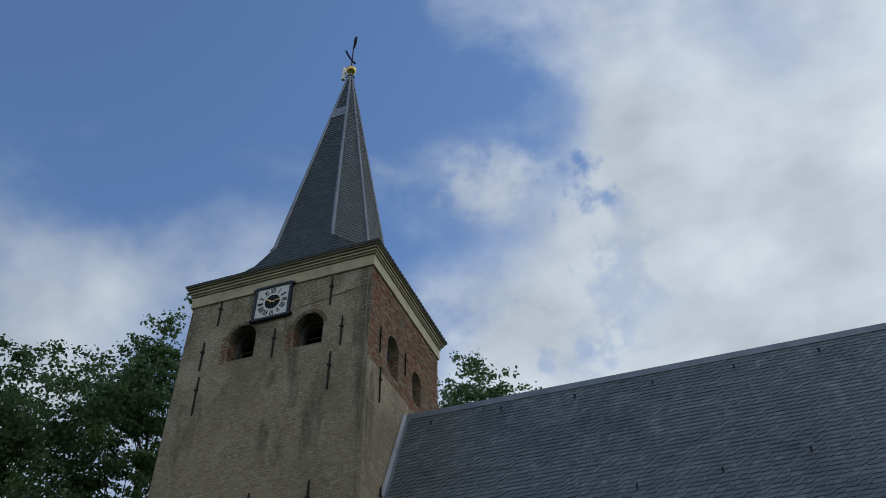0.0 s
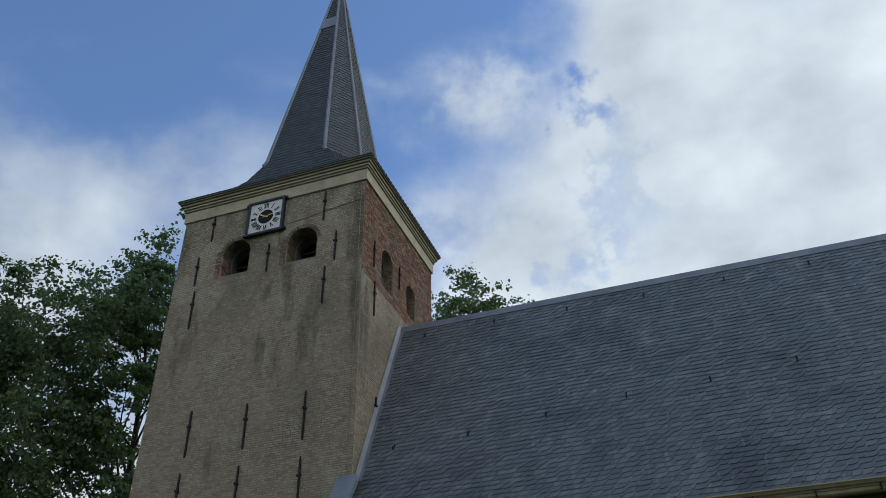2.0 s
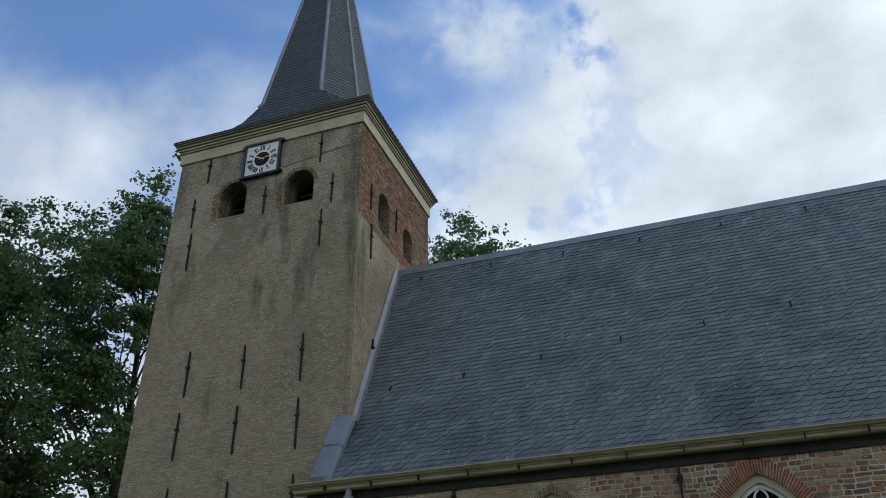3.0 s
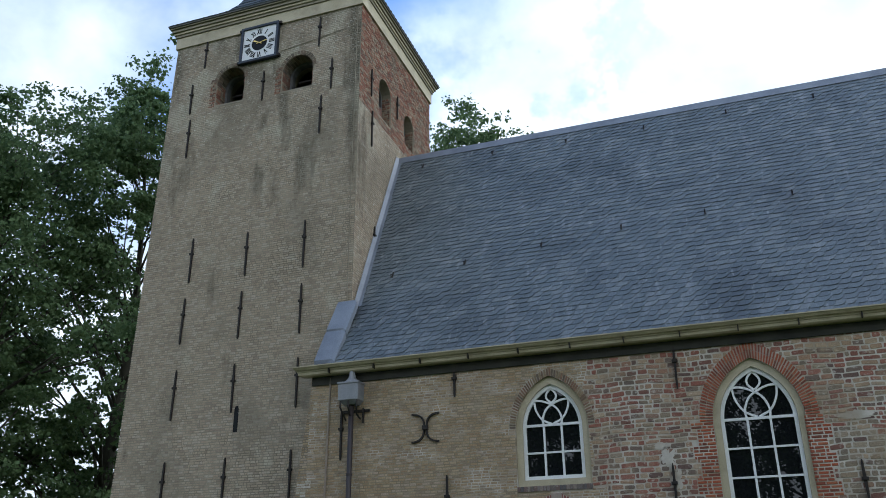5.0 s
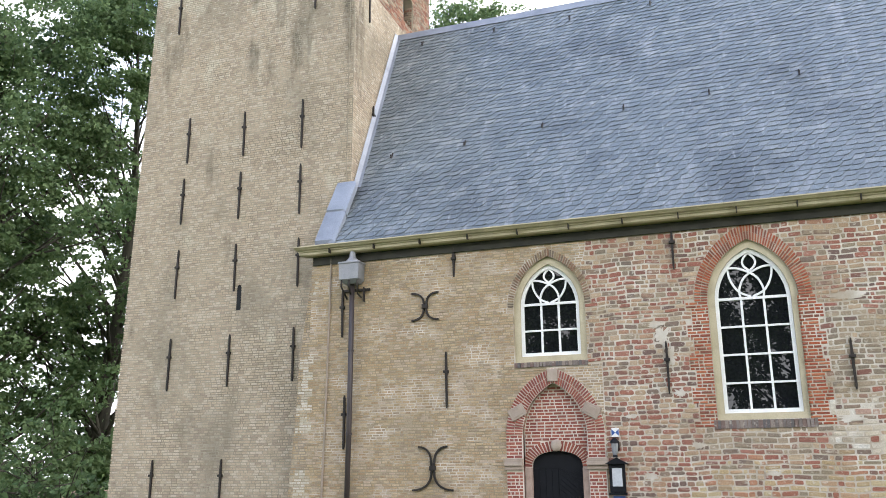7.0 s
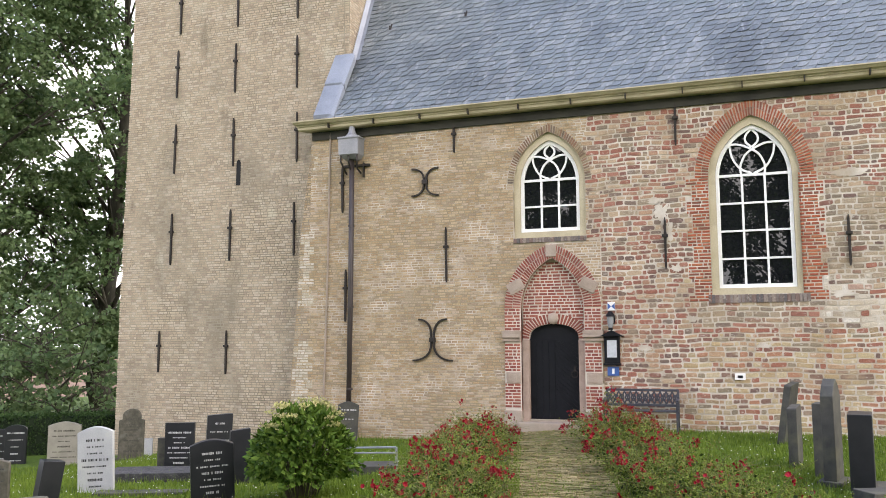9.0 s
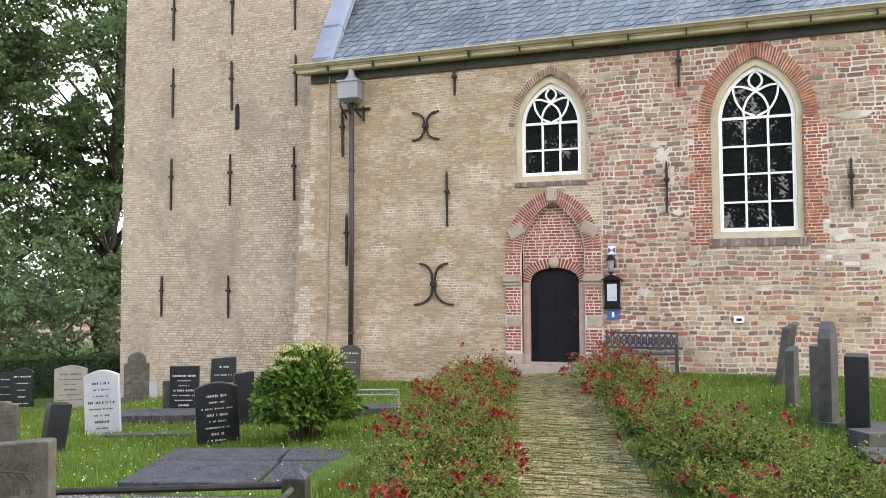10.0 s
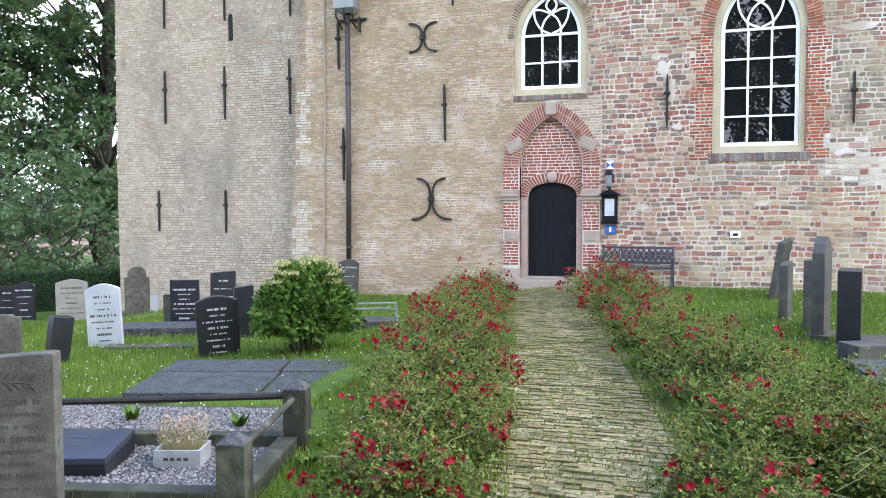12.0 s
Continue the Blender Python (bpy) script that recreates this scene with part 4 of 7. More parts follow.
# weathered board colour, darkened further to paint the shadow beneath the gutter
M_SHADEBOARD = grainy("shaded_board", (0.022, 0.022, 0.018), (0.05, 0.048, 0.036), 2.0, 40.0, 0.8)


def build_gutter():
    g = thing("gutter", "cream-painted moulded wooden box gutter along the eaves", "gutter")
    x0, x1 = NX0 - 0.30, NX1
    dz = -0.05
    prof = [(0.0, 6.86), (-0.20, 6.86), (-0.24, 6.89), (-0.25, 6.95), (-0.275, 6.955), (-0.28, 6.985), (-0.33, 6.995), (-0.37, 7.045), (-0.39, 7.05), (-0.39, 7.075), (-0.35, 7.075), (-0.33, 7.05), (-0.14, 7.03), (0.0, 7.02)]
    bm = bmesh.new()
    a = [bm.verts.new((x0 + 0.22 + y * 0.7, y - 0.004, z + dz)) for y, z in prof]
    b = [bm.verts.new((x1, y - 0.004, z + dz)) for y, z in prof]
    for i in range(len(prof)):
        j = (i + 1) % len(prof)
        bm.faces.new((a[i], a[j], b[j], b[i]))
    bm.faces.new(a)
    bm.faces.new(b[::-1])
    part("trough", bm, M_CREAM, g)
    part("soffit_board", bm_box(x0 + 0.34, x1, -0.05, -0.016, 6.60, 6.806, 0.006), M_SHADEBOARD, g, "weathered board darkened with the gutter's shade")
    x = x0 + 0.9
    while x < 9:
        part("bracket", bm_box(x, x + 0.025, -0.345, -0.20, 6.82, 6.93, 0.004), M_IRON, g)
        x += 1.17


build_gutter()

# ---- windows ----
M_SILLBRICK = piece_material("sill_brick", [(0.17, 0.14, 0.125), (0.23, 0.19, 0.17), (0.13, 0.115, 0.11), (0.27, 0.22, 0.185), (0.19, 0.13, 0.11)], stains=(((0.5, 0.46, 0.4), 12.0, 0.58, 0.68, 0.5, (1, 1, 1), (0, 0, 3)),))


def build_window(name, w, transoms):
    """A cream surround, white timber frame with glazing bars and interlaced tracery, and panes."""
    cx, a, spring, h, bottom = w["cx"], w["a"], w["spring"], w["h"], w["bottom"]
    t = thing(name, "pointed church window with white glazing bars and dark panes", "window", "arched windows", "structure")
    ya = 0.05
    # surround
    out = wall_outline(dict(w, a=a - 0.003, bottom=bottom + 0.003))
    ai, hi, bi = a - 0.14, h - 0.17, bottom + 0.13
    inner = [(cx - ai, bi)] + pointed(cx, ai, spring, hi, 14) + [(cx + ai, bi)]
    part("window_surround", plate_with_holes(out, [inner], ya, ya + 0.2), M_CREAM, t, "cream-painted surround")
    deep = 0.11 if a < 0.85 else 0.17
    grow = 0.0 if a < 0.85 else 0.07
    bm = bm_box(cx - a - grow, cx + a + grow, -0.008, 0.25, bottom - deep + 0.004, bottom - 0.012)
    x = cx - a - grow - 0.01
    while x < cx + a + grow - 0.03:
        l = 0.06 + rng.uniform(-0.006, 0.006)
        box(bm, x, x + l, -0.024 + rng.uniform(-0.008, 0.008), 0.2, bottom - deep + rng.uniform(-0.006, 0.006), bottom - 0.004 - rng.uniform(0, 0.004))
        x += l + 0.011
    part("window_sill", bm, M_SILLBRICK, t, "dark grey brick sill")
    # white frame
    aw, hw, bw = ai - 0.075, hi - 0.09, bi + 0.08
    o2 = [(cx - ai + 0.003, bi + 0.003)] + pointed(cx, ai - 0.003, spring, hi - 0.003, 14) + [(cx + ai - 0.003, bi + 0.003)]
    i2 = [(cx - aw, bw)] + pointed(cx, aw, spring, hw, 14) + [(cx + aw, bw)]
    frame_y = ya + 0.05
    wf = part("window_frame", plate_with_holes(o2, [i2], frame_y, frame_y + 0.1), M_WHITE, t)
    bars = bmesh.new()
    xs = [cx - aw / 3, cx + aw / 3]
    top = transoms[0]
    for x in xs:
        ribbon(bars, [(x, bw), (x, top)], 0.045, frame_y + 0.015, frame_y + 0.075)
    part("glazing_bar", bars, M_WHITE, wf)
    for i, z in enumerate(transoms):
        bm = bmesh.new()
        ribbon(bm, [(cx - aw, z), (cx + aw, z)], 0.055 if i == 0 else 0.04, frame_y + 0.012, frame_y + 0.078)
        part("glazing_bar", bm, M_WHITE, wf)
    # interlaced tracery: from each mullion a bar curves up and over, crossing in the middle
    H = spring + hw - top
    for s in (-1, 1):
        bm = bmesh.new()
        p = [(s * aw / 3, 0), (s * aw * 0.22, 0.12 * H), (-s * aw * 0.02, 0.33 * H), (-s * aw * 0.30, 0.52 * H), (-s * aw * 0.40, 0.6 * H)]
        q = [(s * aw / 3, 0.0), (s * aw * 0.58, 0.22 * H), (s * aw * 0.70, 0.45 * H), (s * aw * 0.72, 0.62 * H)]

        def smooth_line(pts, n=18):
            outp = []
            for i in range(n + 1):
                u = i / n * (len(pts) - 1)
                k = min(int(u), len(pts) - 2)
                f = u - k
                p0, p1, p2, p3 = pts[max(k - 1, 0)], pts[k], pts[k + 1], pts[min(k + 2, len(pts) - 1)]
                outp.append(tuple(0.5 * (2 * b + (c - a_) * f + (2 * a_ - 5 * b + 4 * c - d) * f * f + (3 * b - a_ - 3 * c + d) * f ** 3) for a_, b, c, d in zip(p0, p1, p2, p3)))
            return outp
        # a long bar from one mullion across the middle to the far side, then up to the apex leaf
        arm = [(-s * aw / 3, 0), (-s * aw * 0.36, 0.18 * H), (-s * aw * 0.22, 0.42 * H), (s * aw * 0.02, 0.56 * H), (s * aw * 0.38, 0.67 * H), (s * aw * 0.66, 0.68 * H)]
        loop = [(s * aw * 0.66, 0.68 * H), (s * aw * 0.60, 0.42 * H), (s * aw * 0.38, 0.16 * H), (s * 0.02, 0.03 * H)]
        leaf = [(0, 0.60 * H), (s * aw * 0.17, 0.72 * H), (s * aw * 0.17, 0.86 * H), (0, 1.0 * H)]
        for k, line in enumerate((arm, loop, leaf)):
            ribbon(bm, [(cx + x, top + z) for x, z in smooth_line(line)], 0.042, frame_y + 0.014 + 0.003 * k + 0.001 * (s + 1), frame_y + 0.07)
        part("tracery", bm, M_WHITE, wf)
    # panes, each a little out of true
    rows_z = sorted(transoms + [bw])
    cols = [cx - aw, xs[0], xs[1], cx + aw]
    for z0, z1 in zip(rows_z, rows_z[1:]):
        for x0, x1 in zip(cols, cols[1:]):
            bm = bm_box(-(x1 - x0) / 2, (x1 - x0) / 2, -0.002, 0.002, -(z1 - z0) / 2, (z1 - z0) / 2)
            bmesh.ops.transform(bm, matrix=pose((x0 + x1) / 2, frame_y + 0.055, (z0 + z1) / 2, rng.uniform(-0.5, 0.5), 0, rng.uniform(-0.5, 0.5)), verts=bm.verts[:])
            part("pane", bm, M_GLASS, wf)
    head = [(cx - aw, top)] + [p for p in pointed(cx, aw, spring, hw, 14) if p[1] >= top] + [(cx + aw, top)]
    part("pane", plate_with_holes(head, [], frame_y + 0.053, frame_y + 0.057), M_GLASS, wf)


build_window("window_1", W1, [5.26, 4.67])
build_window("window_2", W2, [5.08, 4.50, 3.93, 3.36])
build_window("window_3", W3, [5.08, 4.50, 3.93, 3.36])

# ---- portal and door ----
def build_portal():
    p = thing("portal", "red-brick pointed portal with pale sandstone blocks", "doorway", kind="structure")
    cx = DOOR_X
    # jamb piers and the backing of the arch
    outer = [(cx - 1.06, -0.34)] + pointed(cx, 1.06, 2.42, 1.395, 16) + [(cx + 1.06, -0.34)]
    inner = [(cx - 0.69, -0.34)] + pointed(cx, 0.69, 2.42, 1.08, 16) + [(cx + 0.69, -0.34)]
    bm = bmesh.new()
    n = len(outer)
    fo = [[bm.verts.new((x, y, z)) for x, z in outer] for y in (-0.035, 0.02)]
    fi = [[bm.verts.new((x, y, z)) for x, z in inner] for y in (-0.035, 0.16)]
    for i in range(n - 1):
        bm.faces.new((fo[0][i], fo[0][i + 1], fi[0][i + 1], fi[0][i]))
        bm.faces.new((fo[1][i], fo[1][i + 1], fo[0][i + 1], fo[0][i]))
    part("arch_backing", bm, M_MORTAR_W, p)
    bm = bmesh.new()
    fi = [[bm.verts.new((x, y, z)) for x, z in inner] for y in (-0.034, 0.16)]
    for i in range(n - 1):
        bm.faces.new((fi[0][i], fi[0][i + 1], fi[1][i + 1], fi[1][i]))
    part("arch_reveal", bm, M_REVEAL, p)
    # bricks of the piers
    for s in (-1, 1):
        lo, hi = sorted((cx + s * 1.06, cx + s * 0.70))
        for z0, z1 in ((0.28, 0.78), (1.06, 1.70), (1.94, 2.42)):
            brick_mesh("brickwork", courses(lambda z, lo=lo, hi=hi: [(lo, hi)], z0, z1, 0.068, 0.18, gap=0.018), M_PORTAL, p, south(-0.035), 0.010)
        part("base_block", bm_box(lo - 0.02, hi + 0.02, -0.09, 0.1, -0.34, 0.22, 0.02), M_SAND, p)
        part("stone_block", bm_box(lo + 0.03, hi - 0.0, -0.055, 0.1, 0.80, 1.04, 0.012), M_SAND, p)
        part("stone_panel", bm_box(lo + 0.08, hi - 0.1, -0.066, -0.05, 0.84, 1.0, 0.006), M_SAND, p)
        for k, (z0, z1, o) in enumerate(((1.70, 1.78, 0.05), (1.781, 1.86, 0.09), (1.861, 1.93, 0.07))):
            part("impost", bm_box(lo - 0.04, hi + (0.0 if s < 0 else 0.04), -0.035 - o, 0.1, z0, z1, 0.012), M_SAND, p)
        part("inner_jamb", bm_box(*sorted((cx + s * 0.69, cx + s * 0.545)), 0.03, 0.24, -0.34, 1.74, 0.015), M_JAMB, p)
        # shoulder blocks of the arch
        m = Matrix.Translation((cx + s * 0.80, 0, 2.90)) @ Matrix.Rotation(s * radians(28), 4, "Y")
        part("shoulder_block", bm_box(-0.185, 0.185, -0.065, 0.05, -0.13, 0.13, 0.015, m=m), M_SAND, p, "pale sandstone block")
        part("stone_panel", bm_box(-0.12, 0.12, -0.076, -0.06, -0.08, 0.08, 0.006, m=m), M_SAND, p)
    part("keystone", bm_box(-0.12, 0.12, -0.07, 0.05, 3.53, 3.80, 0.02, m=Matrix.Translation((cx, 0, 0))), M_SAND, p, "pale sandstone keystone")
    for a0, a1, h0, h1 in ((0.70, 0.87, 1.09, 1.235), (0.885, 1.055, 1.25, 1.39)):
        V, F = arch_ring(52 if a0 < 0.8 else 57, cx, a0, a1, 2.42, h0, h1, -0.048, 0.06, 0.20)
        ob = add_quads(V, F, M_PORTAL, "arch_bricks", p)
        ob["kind"] = "stuff"
    # tympanum with a flat arch over the door
    d = 0.545
    head = [(cx + d * math.cos(math.pi * i / 16), 1.74 + 0.34 * math.sin(math.pi * i / 16) ** 0.75) for i in range(17)]
    tym = [(cx - 0.69, 1.74)] + pointed(cx, 0.69, 2.42, 1.08, 16) + [(cx + 0.69, 1.74)] + head
    b2 = bmesh.new()
    vs = [b2.verts.new((x, 0.10, z)) for x, z in tym]
    es = [b2.edges.new((vs[i], vs[(i + 1) % len(vs)])) for i in range(len(vs))]
    bmesh.ops.triangle_fill(b2, edges=es, use_beauty=True)
    g = bmesh.ops.extrude_face_region(b2, geom=b2.faces[:])
    bmesh.ops.translate(b2, vec=(0, 0.14, 0), verts=[v for v in g["geom"] if isinstance(v, bmesh.types.BMVert)])
    part("tympanum", b2, M_MORTAR_W, p)

    def ty(z):
        w = arch_half(0.69, 2.42, 1.08, z) - 0.015
        if w < 0.05:
            return []
        k = 0.0
        if z < 2.32:
            k = (d + 0.2) * math.sqrt(max(0, 1 - ((z - 1.74) / 0.58) ** 2))
        return [(cx - w, cx + w)] if k == 0 else [(cx - w, cx - k), (cx + k, cx + w)] if w > k + 0.03 else []
    brick_mesh("brickwork", courses(ty, 1.76, 3.48, 0.068, 0.18, gap=0.018), M_PORTAL, p, south(0.10), 0.008)
    V, F = [], []
    nb = 26
    for i in range(nb):
        q = []
        for f, grow in ((i + 0.2, 0), (i + 0.17, 1), (i + 0.83, 1), (i + 0.8, 0)):
            an = math.pi * f / nb
            q.append((cx + (d + 0.19 * grow) * math.cos(an), 1.74 + (0.34 + 0.21 * grow) * math.sin(an) ** 0.75))
        k = len(V)
        V += [(x, 0.088, z) for x, z in q] + [(x, 0.12, z) for x, z in q]
        F += [(k, k + 1, k + 2, k + 3), (k, k + 4, k + 5, k + 1), (k + 1, k + 5, k + 6, k + 2), (k + 2, k + 6, k + 7, k + 3), (k + 3, k + 7, k + 4, k)]
    ob = add_quads(V, F, M_PORTAL, "arch_bricks", p)
    ob["kind"] = "stuff"
    bm = bmesh.new()
    bmesh.ops.create_uvsphere(bm, u_segments=14, v_segments=8, radius=0.12, matrix=Matrix.Translation((cx, 0.06, 2.2)) @ Matrix.Diagonal((1, 0.5, 1.1, 1)))
    for v in bm.verts:
        v.co += Vector((0, 0, 0.02)) * noise.noise(v.co * 14)
    part("carved_boss", bm, M_SAND, p, "small carved sandstone boss", True)
    part("door_step", bm_box(cx - 0.72, cx + 0.72, -0.28, 0.24, -0.34, -0.015, 0.02), M_SAND, p, "worn sandstone door step")
    part("threshold", bm_box(cx - 0.545, cx + 0.545, 0.05, 0.3, -0.014, 0.03, 0.008), M_SAND, p)

    dr = thing("door_1", "closed black-painted plank church door with diagonal boards", "door", kind="structure")
    leaf = [(cx - d, 0.031)] + [(x, z) for x, z in head[::-1]] + [(cx + d, 0.031)]
    dl = part("door_leaf", plate_with_holes(leaf, [], 0.19, 0.25), M_BLACK, dr)
    # raised boards: upright on one half, slanting on the other
    for i in range(4):
        x = cx - 0.53 + i * 0.135
        part("board", bm_box(x, x + 0.127, 0.178, 0.1905, 0.05, 1.72, 0.004), M_BLACK, dl)
    for i in range(16):
        z = 0.06 + i * 0.105
        bm = bmesh.new()
        x0, x1 = cx + 0.02, cx + 0.525
        drop = 0.42
        vs = [(x0, z + drop), (x1, z), (x1, z + 0.095), (x0, z + drop + 0.095)]
        vs = [(x, min(zz, 1.74)) for x, zz in vs]
        if abs(vs[0][1] - vs[3][1]) < 0.01:
            vs = vs[1:] if vs[2][1] > vs[1][1] else []
        if len(vs) >= 3:
            fr = [bm.verts.new((x, 0.176, zz)) for x, zz in vs]
            bk = [bm.verts.new((x, 0.1905, zz)) for x, zz in vs]
            bm.faces.new(fr)
            for k in range(len(vs)):
                bm.faces.new((fr[k], bk[k], bk[(k + 1) % len(vs)], fr[(k + 1) % len(vs)]))
            part("board", bm, M_BLACK, dl)
        else:
            bm.free()
    bm = bmesh.new()
    ribbon(bm, [(cx + 0.43 + 0.065 * math.cos(2 * math.pi * i / 16), 1.0 + 0.075 * math.sin(2 * math.pi * i / 16)) for i in range(16)], 0.018, 0.15, 0.165, True)
    part("door_handle", bm, M_IRON, dl, "round iron ring handle")
    part("handle_plate", bm_box(cx + 0.41, cx + 0.45, 0.165, 0.177, 1.04, 1.16, 0.004), M_IRON, dr)


build_portal()

# ---- iron wall anchors ----
def anchor_bar(x, z0, z1, y, facing="south"):
    t = thing("wall_anchor", "straight black wrought-iron wall anchor on the brickwork", "wall anchor", "straight wall anchors")
    bm = bmesh.new()
    zm = z1 - (z1 - z0) * 0.36
    w = 0.021
    prof = [(z0, w * 0.5), (z0 + 0.08, w), (zm - 0.1, w * 1.1), (zm, w * 1.6), (zm + 0.1, w * 1.1), (z1 - 0.08, w), (z1, w * 0.35)]
    lean = rng.uniform(-0.012, 0.012)
    rings = []
    for z, h in prof:
        dx = lean * (z - zm)
        rings.append([bm.verts.new(p) for p in ((x + dx - h, y - 0.005, z), (x + dx - h, y - 0.05, z), (x + dx + h, y - 0.05, z), (x + dx + h, y - 0.005, z))])
    for a, b in zip(rings, rings[1:]):
        for k in range(4):
            bm.faces.new((a[k], a[(k + 1) % 4], b[(k + 1) % 4], b[k]))
    bm.faces.new(rings[0])
    bm.faces.new(rings[-1][::-1])
    b1 = part("bar", bm, M_IRON, t)
    b2 = part("wedge", bm_box(x - 0.06, x + 0.06, y - 0.075, y - 0.005, zm - 0.03, zm + 0.03, 0.008), M_IRON, t)
    if facing == "east":
        # turn about the tower's corner so that the bar lies on the east face
        t.matrix_world = Matrix.Translation((TX1, 0, 0)) @ Matrix.Rotation(radians(90), 4, "Z") @ Matrix.Translation((0, 0, 0))


for x, z0, z1 in ((-14.38, 17.33, 18.4), (-10.34, 17.13, 18.25), (-14.74, 15.71, 16.8), (-14.67, 14.15, 15.5), (-12.18, 15.64, 16.7), (-9.87, 15.53, 16.6), (-10.17, 14.08, 15.38),
                  (-14.03, 10.03, 11.4), (-12.23, 10.01, 11.32), (-10.44, 10.0, 11.4), (-14.08, 8.26, 9.58), (-12.26, 8.22, 9.56), (-10.43, 8.16, 9.55),
                  (-14.08, 6.18, 7.53), (-12.27, 6.25, 7.54), (-10.40, 6.23, 7.52), (-14.11, 3.74, 5.11), (-12.30, 3.79, 5.12), (-10.44, 3.85, 5.2),
                  (-14.38, 0.94, 2.01), (-12.33, 0.91, 2.01)):
    anchor_bar(x, z0, z1, TY0 - 0.008)
for u, z0, z1 in ((1.22, 15.54, 16.5), (1.33, 13.9, 15.1), (3.2, 15.9, 16.75), (1.68, 10.73, 11.5)):
    anchor_bar(u, z0, z1, -0.008, "east")
for x, z0, z1 in ((-6.05, 6.02, 6.70), (-6.25, 3.04, 4.3), (-8.88, 4.78, 5.9), (-8.77, 2.18, 3.41), (-1.13, 5.78, 6.70), (-1.41, 3.18, 4.27), (2.06, 3.14, 4.14)):
    anchor_bar(x, z0, z1, -0.008)


def scroll_anchor(cx, z0, z1, w0, w1):
    """Two iron bows back to back, joined in the middle."""
    t = thing("scroll_anchor", "curled black wrought-iron wall anchor on yellow brick", "wall anchor", "curled wall anchors")
    zm = (z0 + z1) / 2
    for s in (-1, 1):
        bm = bmesh.new()
        pts = []
        for i in range(21):
            u = i / 20 * 2 - 1
            hw = w1 if u > 0 else w0
            z = zm + (z1 - zm) * math.copysign(1 - (1 - min(1, abs(u) * 1.02)) ** 1.6, u)
            pts.append((cx + s * (0.03 + (hw - 0.03) * abs(u) ** 2.6), z))
        ribbon(bm, pts, 0.038, -0.06, -0.012)
        part("bow", bm, M_IRON, t)
    part("clasp", bm_box(cx - 0.07, cx + 0.07, -0.085, -0.01, zm - 0.05, zm + 0.05, 0.01), M_IRON, t)


scroll_anchor(-6.76, 5.06, 5.70, 0.33, 0.33)
scroll_anchor(-6.58, 1.28, 2.21, 0.48, 0.34)

# ---- rainwater hopper and downpipe, lightning conductor ----
def build_downpipe():
    t = thing("downpipe", "brown downpipe with a zinc rainwater hopper under the gutter", "downpipe")
    bm = bmesh.new()
    x, y = -8.58, -0.15
    tube(bm, [(x, y, 6.15), (x, y, 3.0), (x - 0.03, y, -0.45)], 0.062, 12)
    part("pipe", bm, M_BROWN, t, smooth=True)
    bm = bmesh.new()
    q = []
    for z, hx, y0, y1 in ((6.02, 0.16, -0.26, -0.03), (6.12, 0.25, -0.36, -0.02), (6.52, 0.26, -0.37, -0.02)):
        q.append([bm.verts.new(p) for p in ((x - hx, y0, z), (x + hx, y0, z), (x + hx, y1, z), (x - hx, y1, z))])
    for a, b in zip(q, q[1:]):
        for k in range(4):
            bm.faces.new((a[k], a[(k + 1) % 4], b[(k + 1) % 4], b[k]))
    bm.faces.new(q[0])
    bm.faces.new(q[-1])
    hp = part("hopper", bm, M_ZINC, t, "grey zinc hopper box")
    part("hopper_rim", bm_box(x - 0.28, x + 0.28, -0.39, -0.01, 6.50, 6.545, 0.008), M_ZINC, t)
    bm = bmesh.new()
    tube(bm, [(x + 0.02, -0.2, 6.54), (x + 0.02, -0.2, 6.66), (x + 0.0, -0.16, 6.85)], [0.19, 0.09, 0.06], 10)
    part("outlet", bm, M_ZINC, t)
    for dx in (-0.2, 0.0, 0.22):
        bm = bmesh.new()
        tube(bm, [(x + dx, -0.33, 6.10), (x + dx, -0.34, 5.95), (x + dx * 0.8, -0.22, 5.78), (x + dx * 0.9, -0.05, 5.7)], 0.022, 6)
        part("iron_hook", bm, M_IRON, t)
    part("support_bar", bm_box(x - 0.28, x + 0.42, -0.06, -0.012, 5.86, 5.92, 0.006), M_IRON, t)
    part("support_bracket", bm_box(x + 0.25, x + 0.28, -0.09, -0.01, 5.6, 5.95, 0.006), M_IRON, t)
    for z in (0.6, 2.5, 4.4):
        bm = bmesh.new()
        tube(bm, [(x, y, z), (x, y, z + 0.05)], 0.075, 12)
        part("pipe_clip", bm, M_BROWN, t)
    c = thing("lightning_conductor", "thin pale conduit running down the nave corner", "conduit")
    bm = bmesh.new()
    tube(bm, [(-9.22, -0.03, 6.75), (-9.25, -0.03, 3.5), (-9.33, -0.03, -0.45)], 0.024, 6)
    part("conduit", bm, M_SAND, c)
    c2 = thing("lightning_conductor", "thin conductor strip down the tower corner", "conduit")
    bm = bmesh.new()
    tube(bm, [(TX1 - 0.12, TY0 - 0.03, TZ - 0.2), (TX1 - 0.13, TY0 - 0.03, 13.0), (TX1 - 0.12, TY0 - 0.03, 8.9)], 0.011, 5)
    tube(bm, [(TX1 - 0.12, TY0 - 0.025, 17.62), (-10.4, TY0 - 0.025, 17.45), (-11.65, TY0 - 0.025, 17.3)], 0.009, 5)
    part("conduit", bm, M_MORTAR_T, c2)


build_downpipe()

